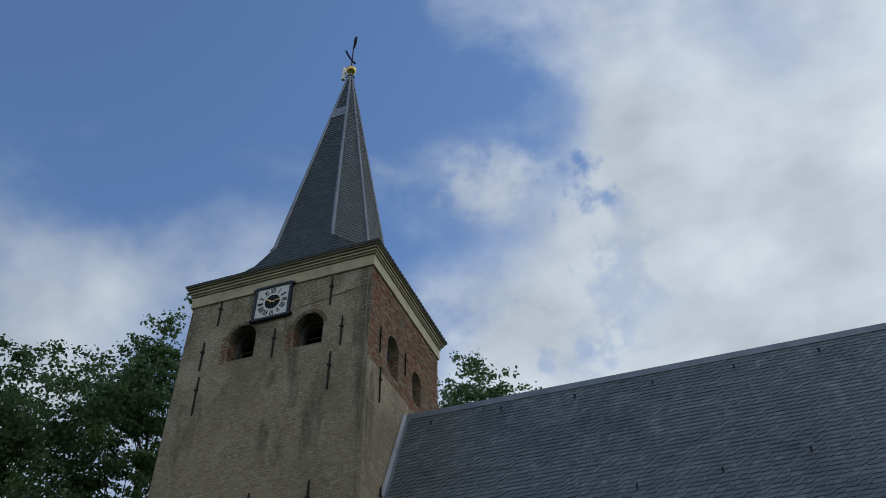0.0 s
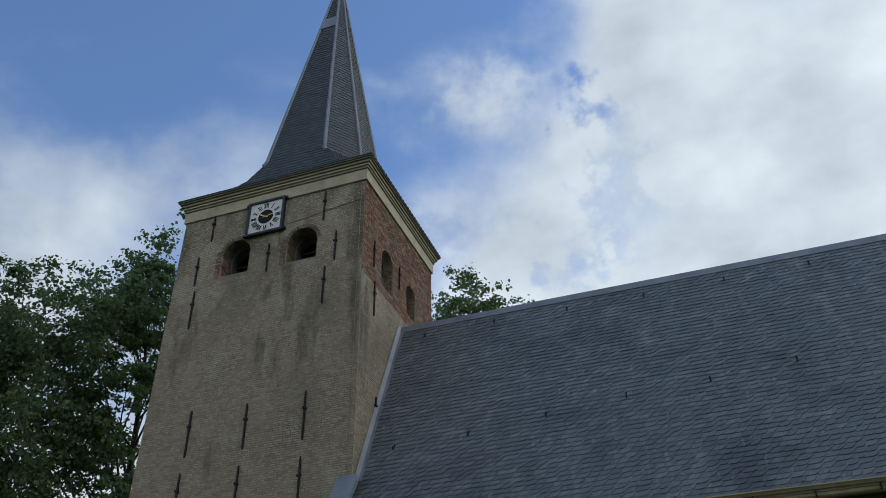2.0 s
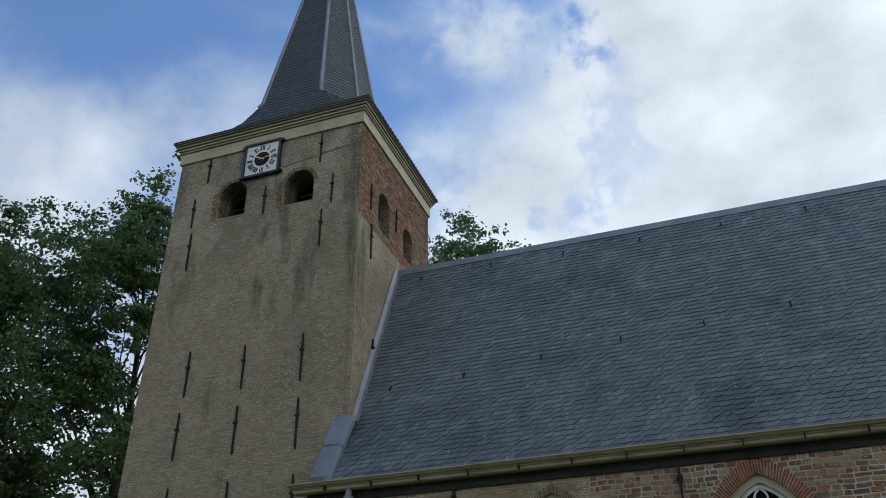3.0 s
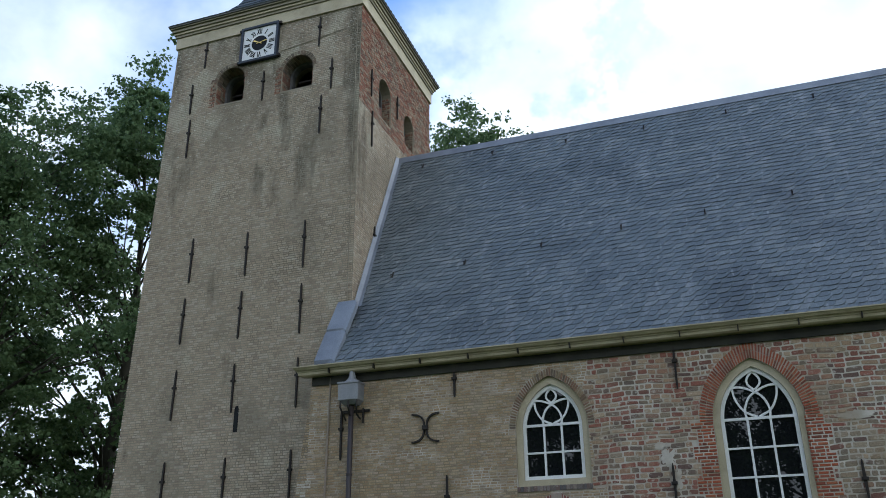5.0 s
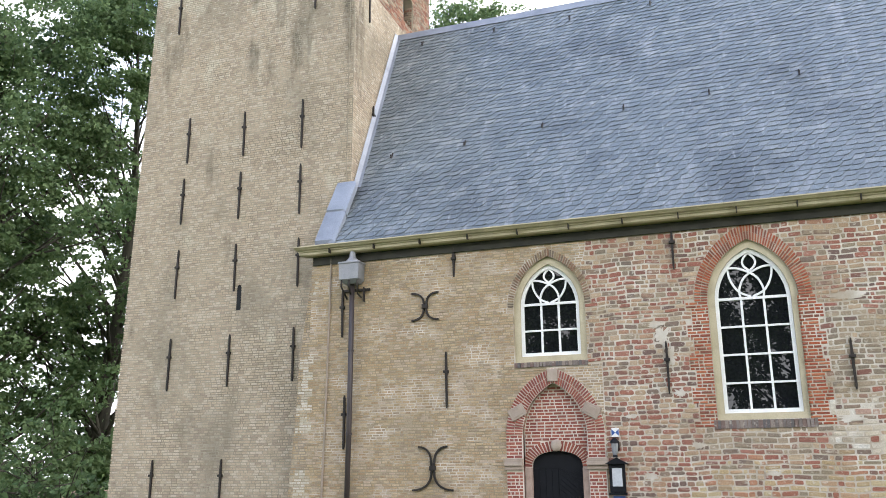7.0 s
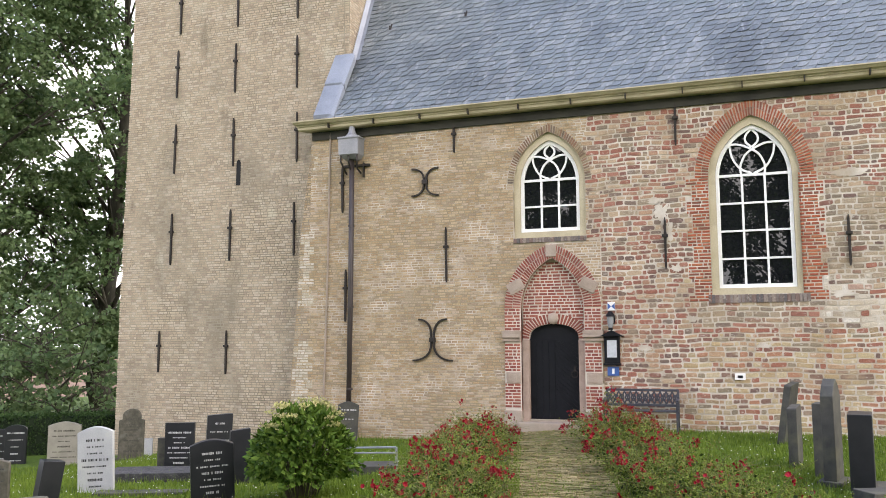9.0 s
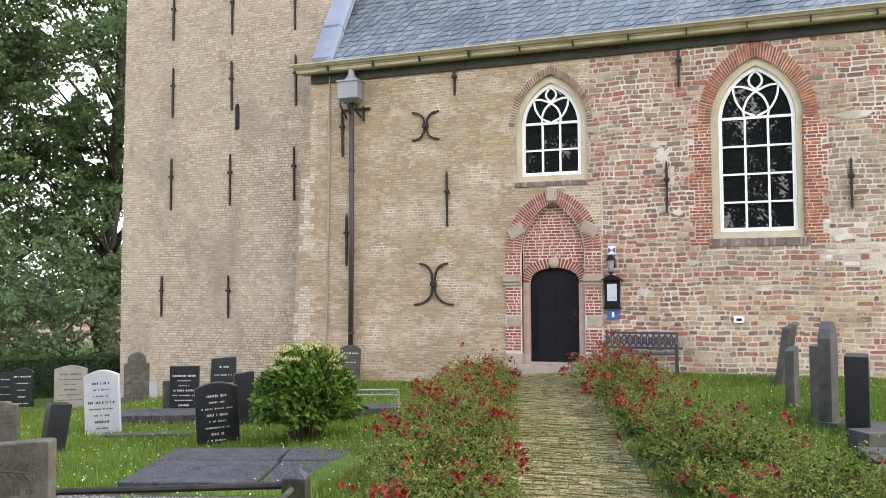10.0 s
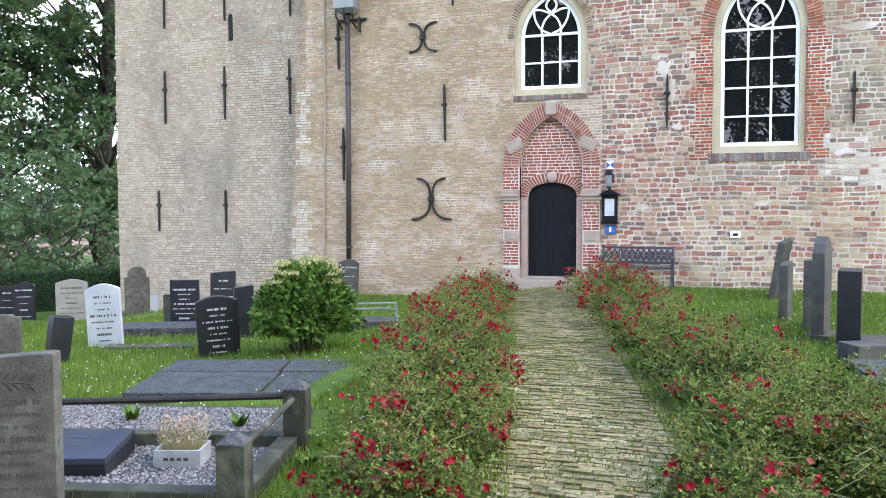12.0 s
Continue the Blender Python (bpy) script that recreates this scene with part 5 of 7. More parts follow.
# ---- clock ----
def build_clock():
    t = thing("tower_clock", "square white clock dial in a dark frame with gilt hands", "clock")
    m = pose(-12.4, TY0 - 0.02, 17.75)
    y = -0.08
    s = 0.58
    dial = part("dial", bm_box(-s, s, y, 0.0, -s, s, m=m), M_DIAL, t)
    for a, b, c, d in ((-s - 0.08, s + 0.08, s, s + 0.08), (-s - 0.08, s + 0.08, -s - 0.08, -s), (-s - 0.08, -s, -s, s), (s, s + 0.08, -s, s)):
        part("frame_bar", bm_box(a, b, y - 0.05, 0.0, c, d, 0.01, m=m), M_BLUEBLACK, t)
    for sx in (-1, 1):
        for sz in (-1, 1):
            part("bracket", bm_box(*sorted((sx * (s + 0.08), sx * (s + 0.16))), y - 0.02, 0.01, *sorted((sz * (s - 0.02), sz * (s + 0.06))), m=m), M_IRON, t)
    bm = bmesh.new()
    bmesh.ops.create_circle(bm, cap_ends=True, segments=40, radius=0.27, matrix=m @ Matrix.Translation((0, y - 0.004, 0)) @ Matrix.Rotation(radians(90), 4, "X"))
    part("dial_centre", bm, M_BLACK, dial)
    strokes = {1: "I", 2: "II", 3: "III", 4: "IIII", 5: "V", 6: "VI", 7: "VII", 8: "VIII", 9: "IX", 10: "X", 11: "XI", 12: "XII"}
    for hour, text in strokes.items():
        bm = bmesh.new()
        k = m @ Matrix.Rotation(radians(30 * hour), 4, "Y")
        x = -0.045 * (len(text) - 1) / 2 - (0.02 if "V" in text or "X" in text else 0)
        for ch in text:
            for p, q in {"I": (((0, 0.34), (0, 0.53)),), "V": (((0.0, 0.34), (-0.035, 0.53)), ((0.0, 0.34), (0.035, 0.53))), "X": (((-0.035, 0.34), (0.035, 0.53)), ((0.035, 0.34), (-0.035, 0.53)))}[ch]:
                ribbon(bm, [(x + p[0], p[1]), (x + q[0], q[1])], 0.024, y - 0.008, y + 0.004)
            x += 0.045 if ch == "I" else 0.07
        bmesh.ops.transform(bm, matrix=k, verts=bm.verts[:])
        part("numeral", bm, M_BLACK, dial)
    for ang, l, w in ((-62, 0.22, 0.045), (80, 0.27, 0.03)):
        bm = bmesh.new()
        ribbon(bm, [(0, -0.1), (0, l * 0.6)], w * 0.6, y - 0.03, y - 0.015)
        ribbon(bm, [(0, l * 0.55), (0, l * 0.75), (0, l)], w, y - 0.031, y - 0.016)
        bmesh.ops.transform(bm, matrix=m @ Matrix.Rotation(radians(ang), 4, "Y"), verts=bm.verts[:])
        part("pointer", bm, M_GOLD, dial, "gilt clock pointer")


M_BLUEBLACK = grainy("blue_black_paint", (0.02, 0.028, 0.045), (0.03, 0.04, 0.06), 3.0, 40.0, 0.4, relief=0.03)
build_clock()

# ---- small things on the nave wall ----
def build_wall_things():
    t = thing("notice_case", "small black notice case with a pale sheet on brick", "notice box")
    part("case", bm_box(-2.72, -2.40, -0.10, -0.02, 1.24, 1.80, 0.01), M_BLACK, t)
    part("notice_sheet", bm_box(-2.66, -2.46, -0.105, -0.10, 1.36, 1.72), M_PAPER, t, "pale printed sheet")
    bm = bmesh.new()
    for y0, y1 in ((-0.15, -0.01),):
        f = [bm.verts.new((x, y0, z)) for x, z in ((-2.80, 1.80), (-2.32, 1.80), (-2.56, 1.93))]
        b = [bm.verts.new((v.co.x, y1, v.co.z)) for v in f]
        bm.faces.new(f)
        bm.faces.new(b[::-1])
        for k in range(3):
            bm.faces.new((f[k], b[k], b[(k + 1) % 3], f[(k + 1) % 3]))
    part("case_roof", bm, M_BLACK, t)
    part("case_foot", bm_box(-2.74, -2.38, -0.11, -0.015, 1.195, 1.238, 0.008), M_BLACK, t)
    t = thing("wall_lantern", "small black wall lantern with clear glass", "lantern")
    bm = bmesh.new()
    tube(bm, [(-2.57, -0.14, 1.98), (-2.57, -0.14, 2.02), (-2.57, -0.14, 2.18), (-2.57, -0.14, 2.21)], [0.04, 0.055, 0.075, 0.075], 10)
    part("lamp_glass", bm, M_LAMPGLASS, t, "clear lamp glass")
    bm = bmesh.new()
    tube(bm, [(-2.57, -0.14, 2.21), (-2.57, -0.14, 2.25), (-2.57, -0.14, 2.32)], [0.10, 0.09, 0.03], 10)
    part("lamp_cap", bm, M_BLACK, t)
    bm = bmesh.new()
    tube(bm, [(-2.57, -0.14, 1.93), (-2.57, -0.14, 1.98)], [0.05, 0.05], 8)
    part("lamp_foot", bm, M_BLACK, t)
    bm = bmesh.new()
    tube(bm, [(-2.57, -0.02, 2.05), (-2.49, -0.1, 2.08), (-2.49, -0.14, 2.22)], 0.015, 6)
    part("lamp_arm", bm, M_BLACK, t)
    t = thing("heritage_shield", "small white and blue enamel shield on brick", "sign")
    part("shield", bm_box(-2.64, -2.48, -0.045, -0.022, 2.34, 2.52, 0.008), M_WHITE, t)
    for s in (-1, 1):
        bm = bmesh.new()
        v = [bm.verts.new((-2.56 + s * a, -0.048, z)) for a, z in ((0.075, 2.36), (0.075, 2.50), (0.0, 2.43))]
        bm.faces.new(v)
        part("blue_field", bm, M_BLUE, t)
    t = thing("information_sign", "small blue enamel information plate on brick", "sign")
    part("plate", bm_box(-2.67, -2.43, -0.04, -0.022, 0.98, 1.17, 0.004), M_BLUE, t)
    part("white_mark", bm_box(-2.575, -2.525, -0.044, -0.0405, 1.02, 1.13), M_WHITE, t)
    t = thing("number_plate", "small white enamel plate on the church wall", "sign")
    part("plate", bm_box(-0.15, 0.05, -0.045, -0.025, 0.92, 1.05, 0.004), M_WHITE, t)
    part("dark_bar", bm_box(-0.10, 0.0, -0.049, -0.0455, 0.96, 1.01), M_BLACK, t)
    # bench
    b = thing("garden_bench", "black cast-iron bench with a lattice back against the wall", "bench")
    x0, x1, y0 = -2.66, -1.24, -0.28
    gz = -0.12
    for x in (x0, x1):
        bm = bmesh.new()
        ribbon(bm, [(-0.45, 0.0), (-0.42, 0.2), (-0.4, 0.42)], 0.05, -0.02, 0.02)
        ribbon(bm, [(0.05, 0.0), (0.0, 0.25), (0.0, 0.45), (0.06, 0.84)], 0.05, -0.02, 0.02)
        ribbon(bm, [(-0.42, 0.62), (-0.2, 0.66), (0.02, 0.62)], 0.045, -0.025, 0.025)
        ribbon(bm, [(-0.4, 0.42), (-0.42, 0.62)], 0.04, -0.02, 0.02)
        bmesh.ops.transform(bm, matrix=Matrix.Translation((x, y0, gz)) @ Matrix.Rotation(radians(90), 4, "Z"), verts=bm.verts[:])
        part("end_frame", bm, M_BENCH, b)
    for i in range(5):
        part("seat_slat", bm_box(x0, x1, y0 - 0.42 + i * 0.085, y0 - 0.42 + i * 0.085 + 0.065, gz + 0.42, gz + 0.445, 0.004), M_BENCH, b)
    for z in (0.5, 0.80):
        part("back_rail", bm_box(x0, x1, y0 + 0.0 + (z - 0.4) * 0.14, y0 + 0.03 + (z - 0.4) * 0.14, gz + z, gz + z + 0.05, 0.006), M_BENCH, b)
    bm = bmesh.new()
    n = 12
    for i in range(n):
        xa = x0 + (x1 - x0) * i / n
        xb = x0 + (x1 - x0) * (i + 1) / n
        ribbon(bm, [(xa, gz + 0.55), (xb, gz + 0.80)], 0.03, y0 + 0.03, y0 + 0.045)
        ribbon(bm, [(xa, gz + 0.80), (xb, gz + 0.55)], 0.03, y0 + 0.031, y0 + 0.046)
        c = (xa + xb) / 2
        ribbon(bm, [(c + 0.045 * math.cos(2 * math.pi * k / 8), gz + 0.675 + 0.06 * math.sin(2 * math.pi * k / 8)) for k in range(8)], 0.025, y0 + 0.028, y0 + 0.043, True)
    part("lattice_back", bm, M_BENCH, b, "pierced lattice panel")


M_PAPER = grainy("paper", (0.40, 0.42, 0.44), (0.50, 0.52, 0.54), 12.0, 60.0, 0.6, relief=0)
M_BENCH = grainy("bench_paint", (0.035, 0.038, 0.05), (0.06, 0.063, 0.075), 5.0, 50.0, 0.5, 0.2, 0.4, 0.05)
build_wall_things()

# remains of old plaster on the red brick
def plaster_patch(x, z, w, h, seed):
    r = random.Random(seed)
    pts = []
    for i in range(34):
        a = 2 * math.pi * i / 34
        k = 1 + 0.55 * noise.noise((math.cos(a) * 1.7 + seed, math.sin(a) * 1.7, seed)) + r.uniform(-0.32, 0.25)
        pts.append((x + w * k * math.cos(a), z + h * k * math.sin(a)))
    bm = plate_with_holes(pts, [], -0.0135, -0.002)
    part("plaster_patch", bm, M_MORTAR, nave, "remains of pale plaster")


for i, (x, z, w, h) in enumerate(((-1.48, 4.38, 0.14, 0.22), (-1.33, 3.95, 0.13, 0.17), (-1.6, 4.62, 0.16, 0.07), (2.15, 4.98, 0.30, 0.08), (-1.2, 3.2, 0.12, 0.08), (-1.9, 1.55, 0.13, 0.08), (-0.9, 2.15, 0.14, 0.07), (1.9, 2.6, 0.22, 0.06), (-2.2, 2.75, 0.12, 0.05), (0.4, 1.6, 0.16, 0.05))):
    plaster_patch(x, z, w, h, 3 + i)

# roof hooks for ladders
def roof_hook(x, s):
    t = thing("roof_hook", "small iron ladder hook on the slates", "roof hook", "roof hooks")
    p = R_E + R_UP * s
    bm = bmesh.new()
    pts = [p + R_N * 0.03 + R_UP * 0.22, p + R_N * 0.04 + R_UP * 0.03, p + R_N * 0.09 - R_UP * 0.02, p + R_N * 0.13 + R_UP * 0.06]
    tube(bm, [(x, q.y, q.z) for q in pts], 0.021, 5)
    part("hook", bm, M_IRON, t)


for i in range(6):
    roof_hook(-8.1 + i * 2.0, 2.7 + 0.2 * i + rng.uniform(-0.1, 0.1))
    roof_hook(-8.0 + i * 2.2, 7.5 + rng.uniform(-0.1, 0.1))

# ---- churchyard: stones ----
M_GRANITE = grainy("black_granite", (0.010, 0.011, 0.013), (0.020, 0.021, 0.024), 4.0, 90.0, 0.38, 0.0, 0.35, 0.03, local=True)
M_BLUESTONE = grainy("grey_bluestone", (0.040, 0.040, 0.036), (0.074, 0.072, 0.062), 5.0, 70.0, 0.75, relief=0.3, stain=(0.09, 0.09, 0.062), stain_scale=3.0, local=True)
M_BROWNSTONE = grainy("weathered_brown_stone", (0.062, 0.058, 0.045), (0.13, 0.12, 0.095), 9.0, 60.0, 0.9, spec=0.15, relief=0.7, dist=0.01, stain=(0.14, 0.14, 0.115), stain_scale=5.0, local=True)
M_MARBLE = grainy("white_stone", (0.33, 0.34, 0.355), (0.43, 0.44, 0.45), 3.0, 70.0, 0.6, relief=0.1, stain=(0.42, 0.43, 0.40), stain_scale=3.0, local=True)
M_PALE = grainy("pale_limestone", (0.21, 0.195, 0.16), (0.29, 0.27, 0.225), 4.0, 70.0, 0.85, relief=0.3, stain=(0.25, 0.24, 0.19), stain_scale=3.0, local=True)
M_SLAB = grainy("mossy_slab", (0.030, 0.030, 0.033), (0.078, 0.076, 0.079), 5.0, 70.0, 0.8, spec=0.2, relief=0.9, dist=0.012, stain=(0.14, 0.14, 0.11), stain_scale=34.0)
M_WOOD = grainy("grey_green_wood", (0.024, 0.025, 0.015), (0.055, 0.054, 0.034), 5.0, 60.0, 0.85, relief=0.4, stain=(0.10, 0.105, 0.065), stain_scale=6.0, local=True)
M_LETTER_W = grainy("pale_lettering", (0.42, 0.42, 0.42), (0.52, 0.52, 0.52), 4.0, 40.0, 0.7, relief=0)
M_LETTER_D = grainy("dark_lettering", (0.03, 0.03, 0.034), (0.05, 0.05, 0.05), 4.0, 40.0, 0.7, relief=0)
M_LETTER_B = grainy("worn_lettering", (0.046, 0.043, 0.033), (0.072, 0.066, 0.054), 4.0, 40.0, 0.8, relief=0)
FACE = 19.0


def gravestone(x, y, w, h, mat, label, top="flat", lean=0.0, tip=0.0, turn=FACE, thick=0.09, text=None, base=0.0, lines=6, sunk=0.0, carved=False):
    """An upright stone on the lawn with its base and unreadable lines of writing as bars."""
    z = ground_z(x, y) - 0.03 - sunk
    t = thing("gravestone", label, "gravestone", "gravestones", at=pose(x, y, z, tip, lean, turn))
    hw = w / 2
    b = base
    if base:
        part("base", bm_box(-hw - 0.07, hw + 0.07, -thick / 2 - 0.07, thick / 2 + 0.07, 0, base, 0.01), mat, t)
    if top == "round":
        out = [(-hw, b), (hw, b), (hw, h - hw * 0.45)] + [(hw * math.cos(math.pi * i / 14), h - hw * 0.45 + hw * 0.45 * math.sin(math.pi * i / 14)) for i in range(1, 14)] + [(-hw, h - hw * 0.45)]
    elif top == "shoulder":
        s = hw * 0.72
        out = [(-hw, b), (hw, b), (hw, h * 0.78), (s, h * 0.80), (s, h * 0.86)] + [(s * math.cos(math.pi * i / 12), h * 0.86 + h * 0.14 * math.sin(math.pi * i / 12)) for i in range(1, 12)] + [(-s, h * 0.86), (-s, h * 0.80), (-hw, h * 0.78)]
    elif top == "bow":
        out = [(-hw, b), (hw, b), (hw, h * 0.92)] + [(hw * (1 - 2 * i / 10), h * 0.92 + h * 0.08 * math.sin(math.pi * i / 10)) for i in range(1, 10)] + [(-hw, h * 0.92)]
    elif top == "point":
        out = [(-hw, b), (hw, b), (hw, h * 0.84), (hw * 0.6, h * 0.93), (0, h), (-hw * 0.6, h * 0.93), (-hw, h * 0.84)]
    elif top == "slant":
        out = [(-hw, b), (hw, b), (hw, h), (hw * 0.9, h + 0.004), (-hw * 0.92, h * 0.965), (-hw, h * 0.95)]
    else:
        out = [(-hw, b), (hw, b), (hw, h), (-hw, h)]
    bm = plate_with_holes(out, [], -thick / 2, thick / 2)
    es = [e for e in bm.edges if len(e.link_faces) == 2 and e.calc_face_angle(0) > 0.5]
    bmesh.ops.bevel(bm, geom=es, offset=0.006, segments=1, affect="EDGES")
    stone = part("stone", bm, mat, t)
    if text:
        r2 = random.Random(int(x * 100 + y * 10))
        for i in range(lines):
            zz = h * (0.74 if carved else 0.80) - (h * 0.80 - b - 0.12 * h) * i / max(1, lines - 1)
            lw = hw * r2.uniform(0.30, 0.80)
            hh = h * (0.026 if i % 3 else 0.042)
            if carved:
                lw, hh = hw * r2.uniform(0.66, 0.9), hh * 0.85
            bm = bmesh.new()
            xx = -lw
            while xx < lw:
                l = r2.uniform(0.008, 0.022)
                k = hh * r2.uniform(0.7, 1.0)
                box(bm, xx, min(lw, xx + l), -thick / 2 - 0.003, -thick / 2 + 0.001, zz - k / 2, zz + k / 2)
                xx += l + (0.03 if r2.random() < 0.16 else 0.007)
            part("writing_line", bm, text, stone)["kind"] = "stuff"
    if carved:
        # palm branch cut into the top
        bm = bmesh.new()
        tube(bm, [(-0.30, -thick / 2 - 0.002, h * 0.80), (-0.05, -thick / 2 - 0.002, h * 0.86), (0.22, -thick / 2 - 0.002, h * 0.84)], 0.005, 5)
        for k in range(11):
            px, pz = -0.24 + 0.043 * k, h * (0.82 + 0.04 * math.sin(k / 10 * 2.4))
            for sgn in (1, -1):
                m = Matrix.Translation((px, -thick / 2, pz)) @ Matrix.Rotation(-sgn * radians(48), 4, "Y") @ Matrix.Translation((0.04, 0, 0)) @ Matrix.Diagonal((0.042, 0.006, 0.009, 1))
                bmesh.ops.create_icosphere(bm, subdivisions=1, radius=1.0, matrix=m)
        part("carved_branch", bm, M_LETTER_B, stone)["kind"] = "stuff"
    return t


gravestone(-3.92, -14.34, 0.67, 1.03, M_BROWNSTONE, "weathered brown carved gravestone with worn lettering", "slant", 0, 0, 26, 0.12, M_LETTER_B, 0.0, 11, carved=True)
gravestone(-9.54, -9.1, 0.46, 0.68, M_BROWNSTONE, "dark weathered gravestone with carved leaf top", "bow", 0, 0, 30, 0.1, M_LETTER_D, 0.0, 4)
gravestone(-17.74, -1.37, 0.55, 0.83, M_GRANITE, "dark polished gravestone with pale lettering before the hedge", "flat", 0, 0, 25, 0.1, M_LETTER_W, 0.0, 4)
gravestone(-16.94, -1.6, 0.50, 0.98, M_GRANITE, "dark rounded gravestone with pale lettering before the hedge", "round", 0, 0, 30, 0.1, M_LETTER_W, 0.0, 5)
gravestone(-8.68, -9.05, 0.27, 0.68, M_GRANITE, "narrow blue-black gravestone seen side-on in the grass", "flat", 7, 3, 62, 0.20)
gravestone(-15.62, -1.4, 0.75, 1.07, M_PALE, "pale limestone gravestone with rounded top", "bow", 0, 0, 30, 0.12, M_LETTER_B, 0.1, 6)
gravestone(-9.04, -7.68, 0.50, 0.98, M_MARBLE, "leaning white gravestone with dark lettering", "bow", -2.5, 0, 27, 0.11, M_LETTER_D, 0.0, 8)
gravestone(-13.8, -1.21, 0.57, 1.24, M_BROWNSTONE, "tall brown shouldered gravestone beside the tower", "shoulder", 0, 0, 30, 0.14, M_LETTER_B, 0.1, 7)
gravestone(-14.2, -0.1, 0.22, 0.46, M_MARBLE, "small white stone block beside the tower", "flat", 0, 0, 30, 0.12)
gravestone(-9.24, -5.48, 0.50, 0.84, M_GRANITE, "black polished gravestone with pale lettering on grey surround", "flat", 0, 0, 22, 0.09, M_LETTER_W, 0.06, 7)
gravestone(-9.58, -5.46, 0.20, 0.58, M_BLUESTONE, "grey granite side block of a grave", "flat", 0, 0, 22, 0.12)
gravestone(-9.31, -4.24, 0.46, 0.90, M_GRANITE, "black gravestone with carved flower and pale lettering", "slant", 1.5, 0, 40, 0.16, M_LETTER_W, 0.0, 5)
gravestone(-6.69, -8.16, 0.56, 0.88, M_GRANITE, "leaning black gravestone with pale lettering", "bow", -3, 4, 38, 0.11, M_LETTER_W, 0.0, 8)
gravestone(-7.35, -6.54, 0.30, 0.88, M_GRANITE, "dark grey slanted gravestone behind the shrub", "slant", 0, 0, 40, 0.16)
gravestone(-8.52, -2.16, 0.40, 0.93, M_BROWNSTONE, "dark round-topped gravestone near the church wall", "round", 0, 0, 25, 0.12, M_LETTER_B, 0.0, 5)
gravestone(-8.42, -0.62, 0.46, 0.90, M_BLUESTONE, "dark grey gravestone beside the downpipe", "bow", 3, 0, 35, 0.12, M_LETTER_W, 0.0, 4)
gravestone(0.65, -1.49, 0.62, 1.11, M_BLUESTONE, "leaning grey gravestone turned edge-on", "slant", 0, 9, 75, 0.12)
gravestone(0.68, -4.5, 0.42, 0.90, M_BLUESTONE, "low grey bluestone gravestone turned edge-on", "slant", 0, 0, 78, 0.13)
gravestone(0.95, -5.31, 0.40, 0.99, M_BLUESTONE, "grey bluestone gravestone turned edge-on", "flat", 0, 0, 78, 0.12)
gravestone(1.03, -6.1, 0.46, 1.35, M_BLUESTONE, "tall grey gravestone with a pointed top", "point", 0, 0, 74, 0.15, None, 0.1)
gravestone(1.29, -6.72, 0.60, 0.97, M_GRANITE, "polished black gravestone on a grey plinth", "flat", 0, 0, 82, 0.26, None, 0.0)
gravestone(1.33, -7.75, 0.42, 0.24, M_BLUESTONE, "low grey granite plinth block", "flat", 0, 0, 30, 0.35)


def slab(x, y, w, l, turn, mat, label, h=0.1, tilt=0.0, lift=0.0, name="grave_slab", letter=None):
    z = ground_z(x, y) + lift
    t = thing(name, label, "grave slab", "grave slabs", at=pose(x, y, z, tilt, 0, turn))
    part("slab", bm_box(-w / 2, w / 2, -l / 2, l / 2, -0.04, h, 0.012), mat, t)
    if letter:
        for i in range(4):
            part("writing_bar", bm_box(-w * 0.3, w * (0.1 + 0.05 * i), -l * 0.1 + i * 0.1, -l * 0.1 + i * 0.1 + 0.03, h, h + 0.002), letter, t)
    return t


def paired_slabs():
    m = pose(-5.50, -10.93, 0, 0, 0, 18.5)
    for u, v, w, l, text in ((0.36, 1.14, 1.32, 0.70, "flat grey grave slab sunk in the grass"), (1.74, 1.16, 1.36, 0.70, "flat grey grave slab with moss in its joint"),
                             (0.38, 0.25, 1.34, 1.0, "flat worn grave slab beside the gravel grave"), (1.78, 0.25, 1.38, 1.0, "flat worn lichened grave slab")):
        p = m @ Vector((u, v, 0))
        slab(p.x, p.y, w, l, 18.5 + rng.uniform(-0.8, 0.8), M_SLAB, text, 0.08, rng.uniform(-0.6, 0.6), -0.2 - ground_z(p.x, p.y) - 0.08)


paired_slabs()
slab(-9.0, -6.35, 1.5, 0.8, 24, M_SLAB, "low bluish grave slab before a black gravestone", 0.14)
slab(-8.3, -7.6, 1.3, 0.3, 24, M_BLUESTONE, "narrow grey kerb stone in the grass", 0.04)
slab(1.55, -8.9, 0.75, 1.6, 6, M_SLAB, "flat dark grave slab at the lawn's edge", 0.1)
slab(1.95, -6.6, 1.2, 0.7, 6, M_BLUESTONE, "low grey grave kerb beside black stone", 0.1)


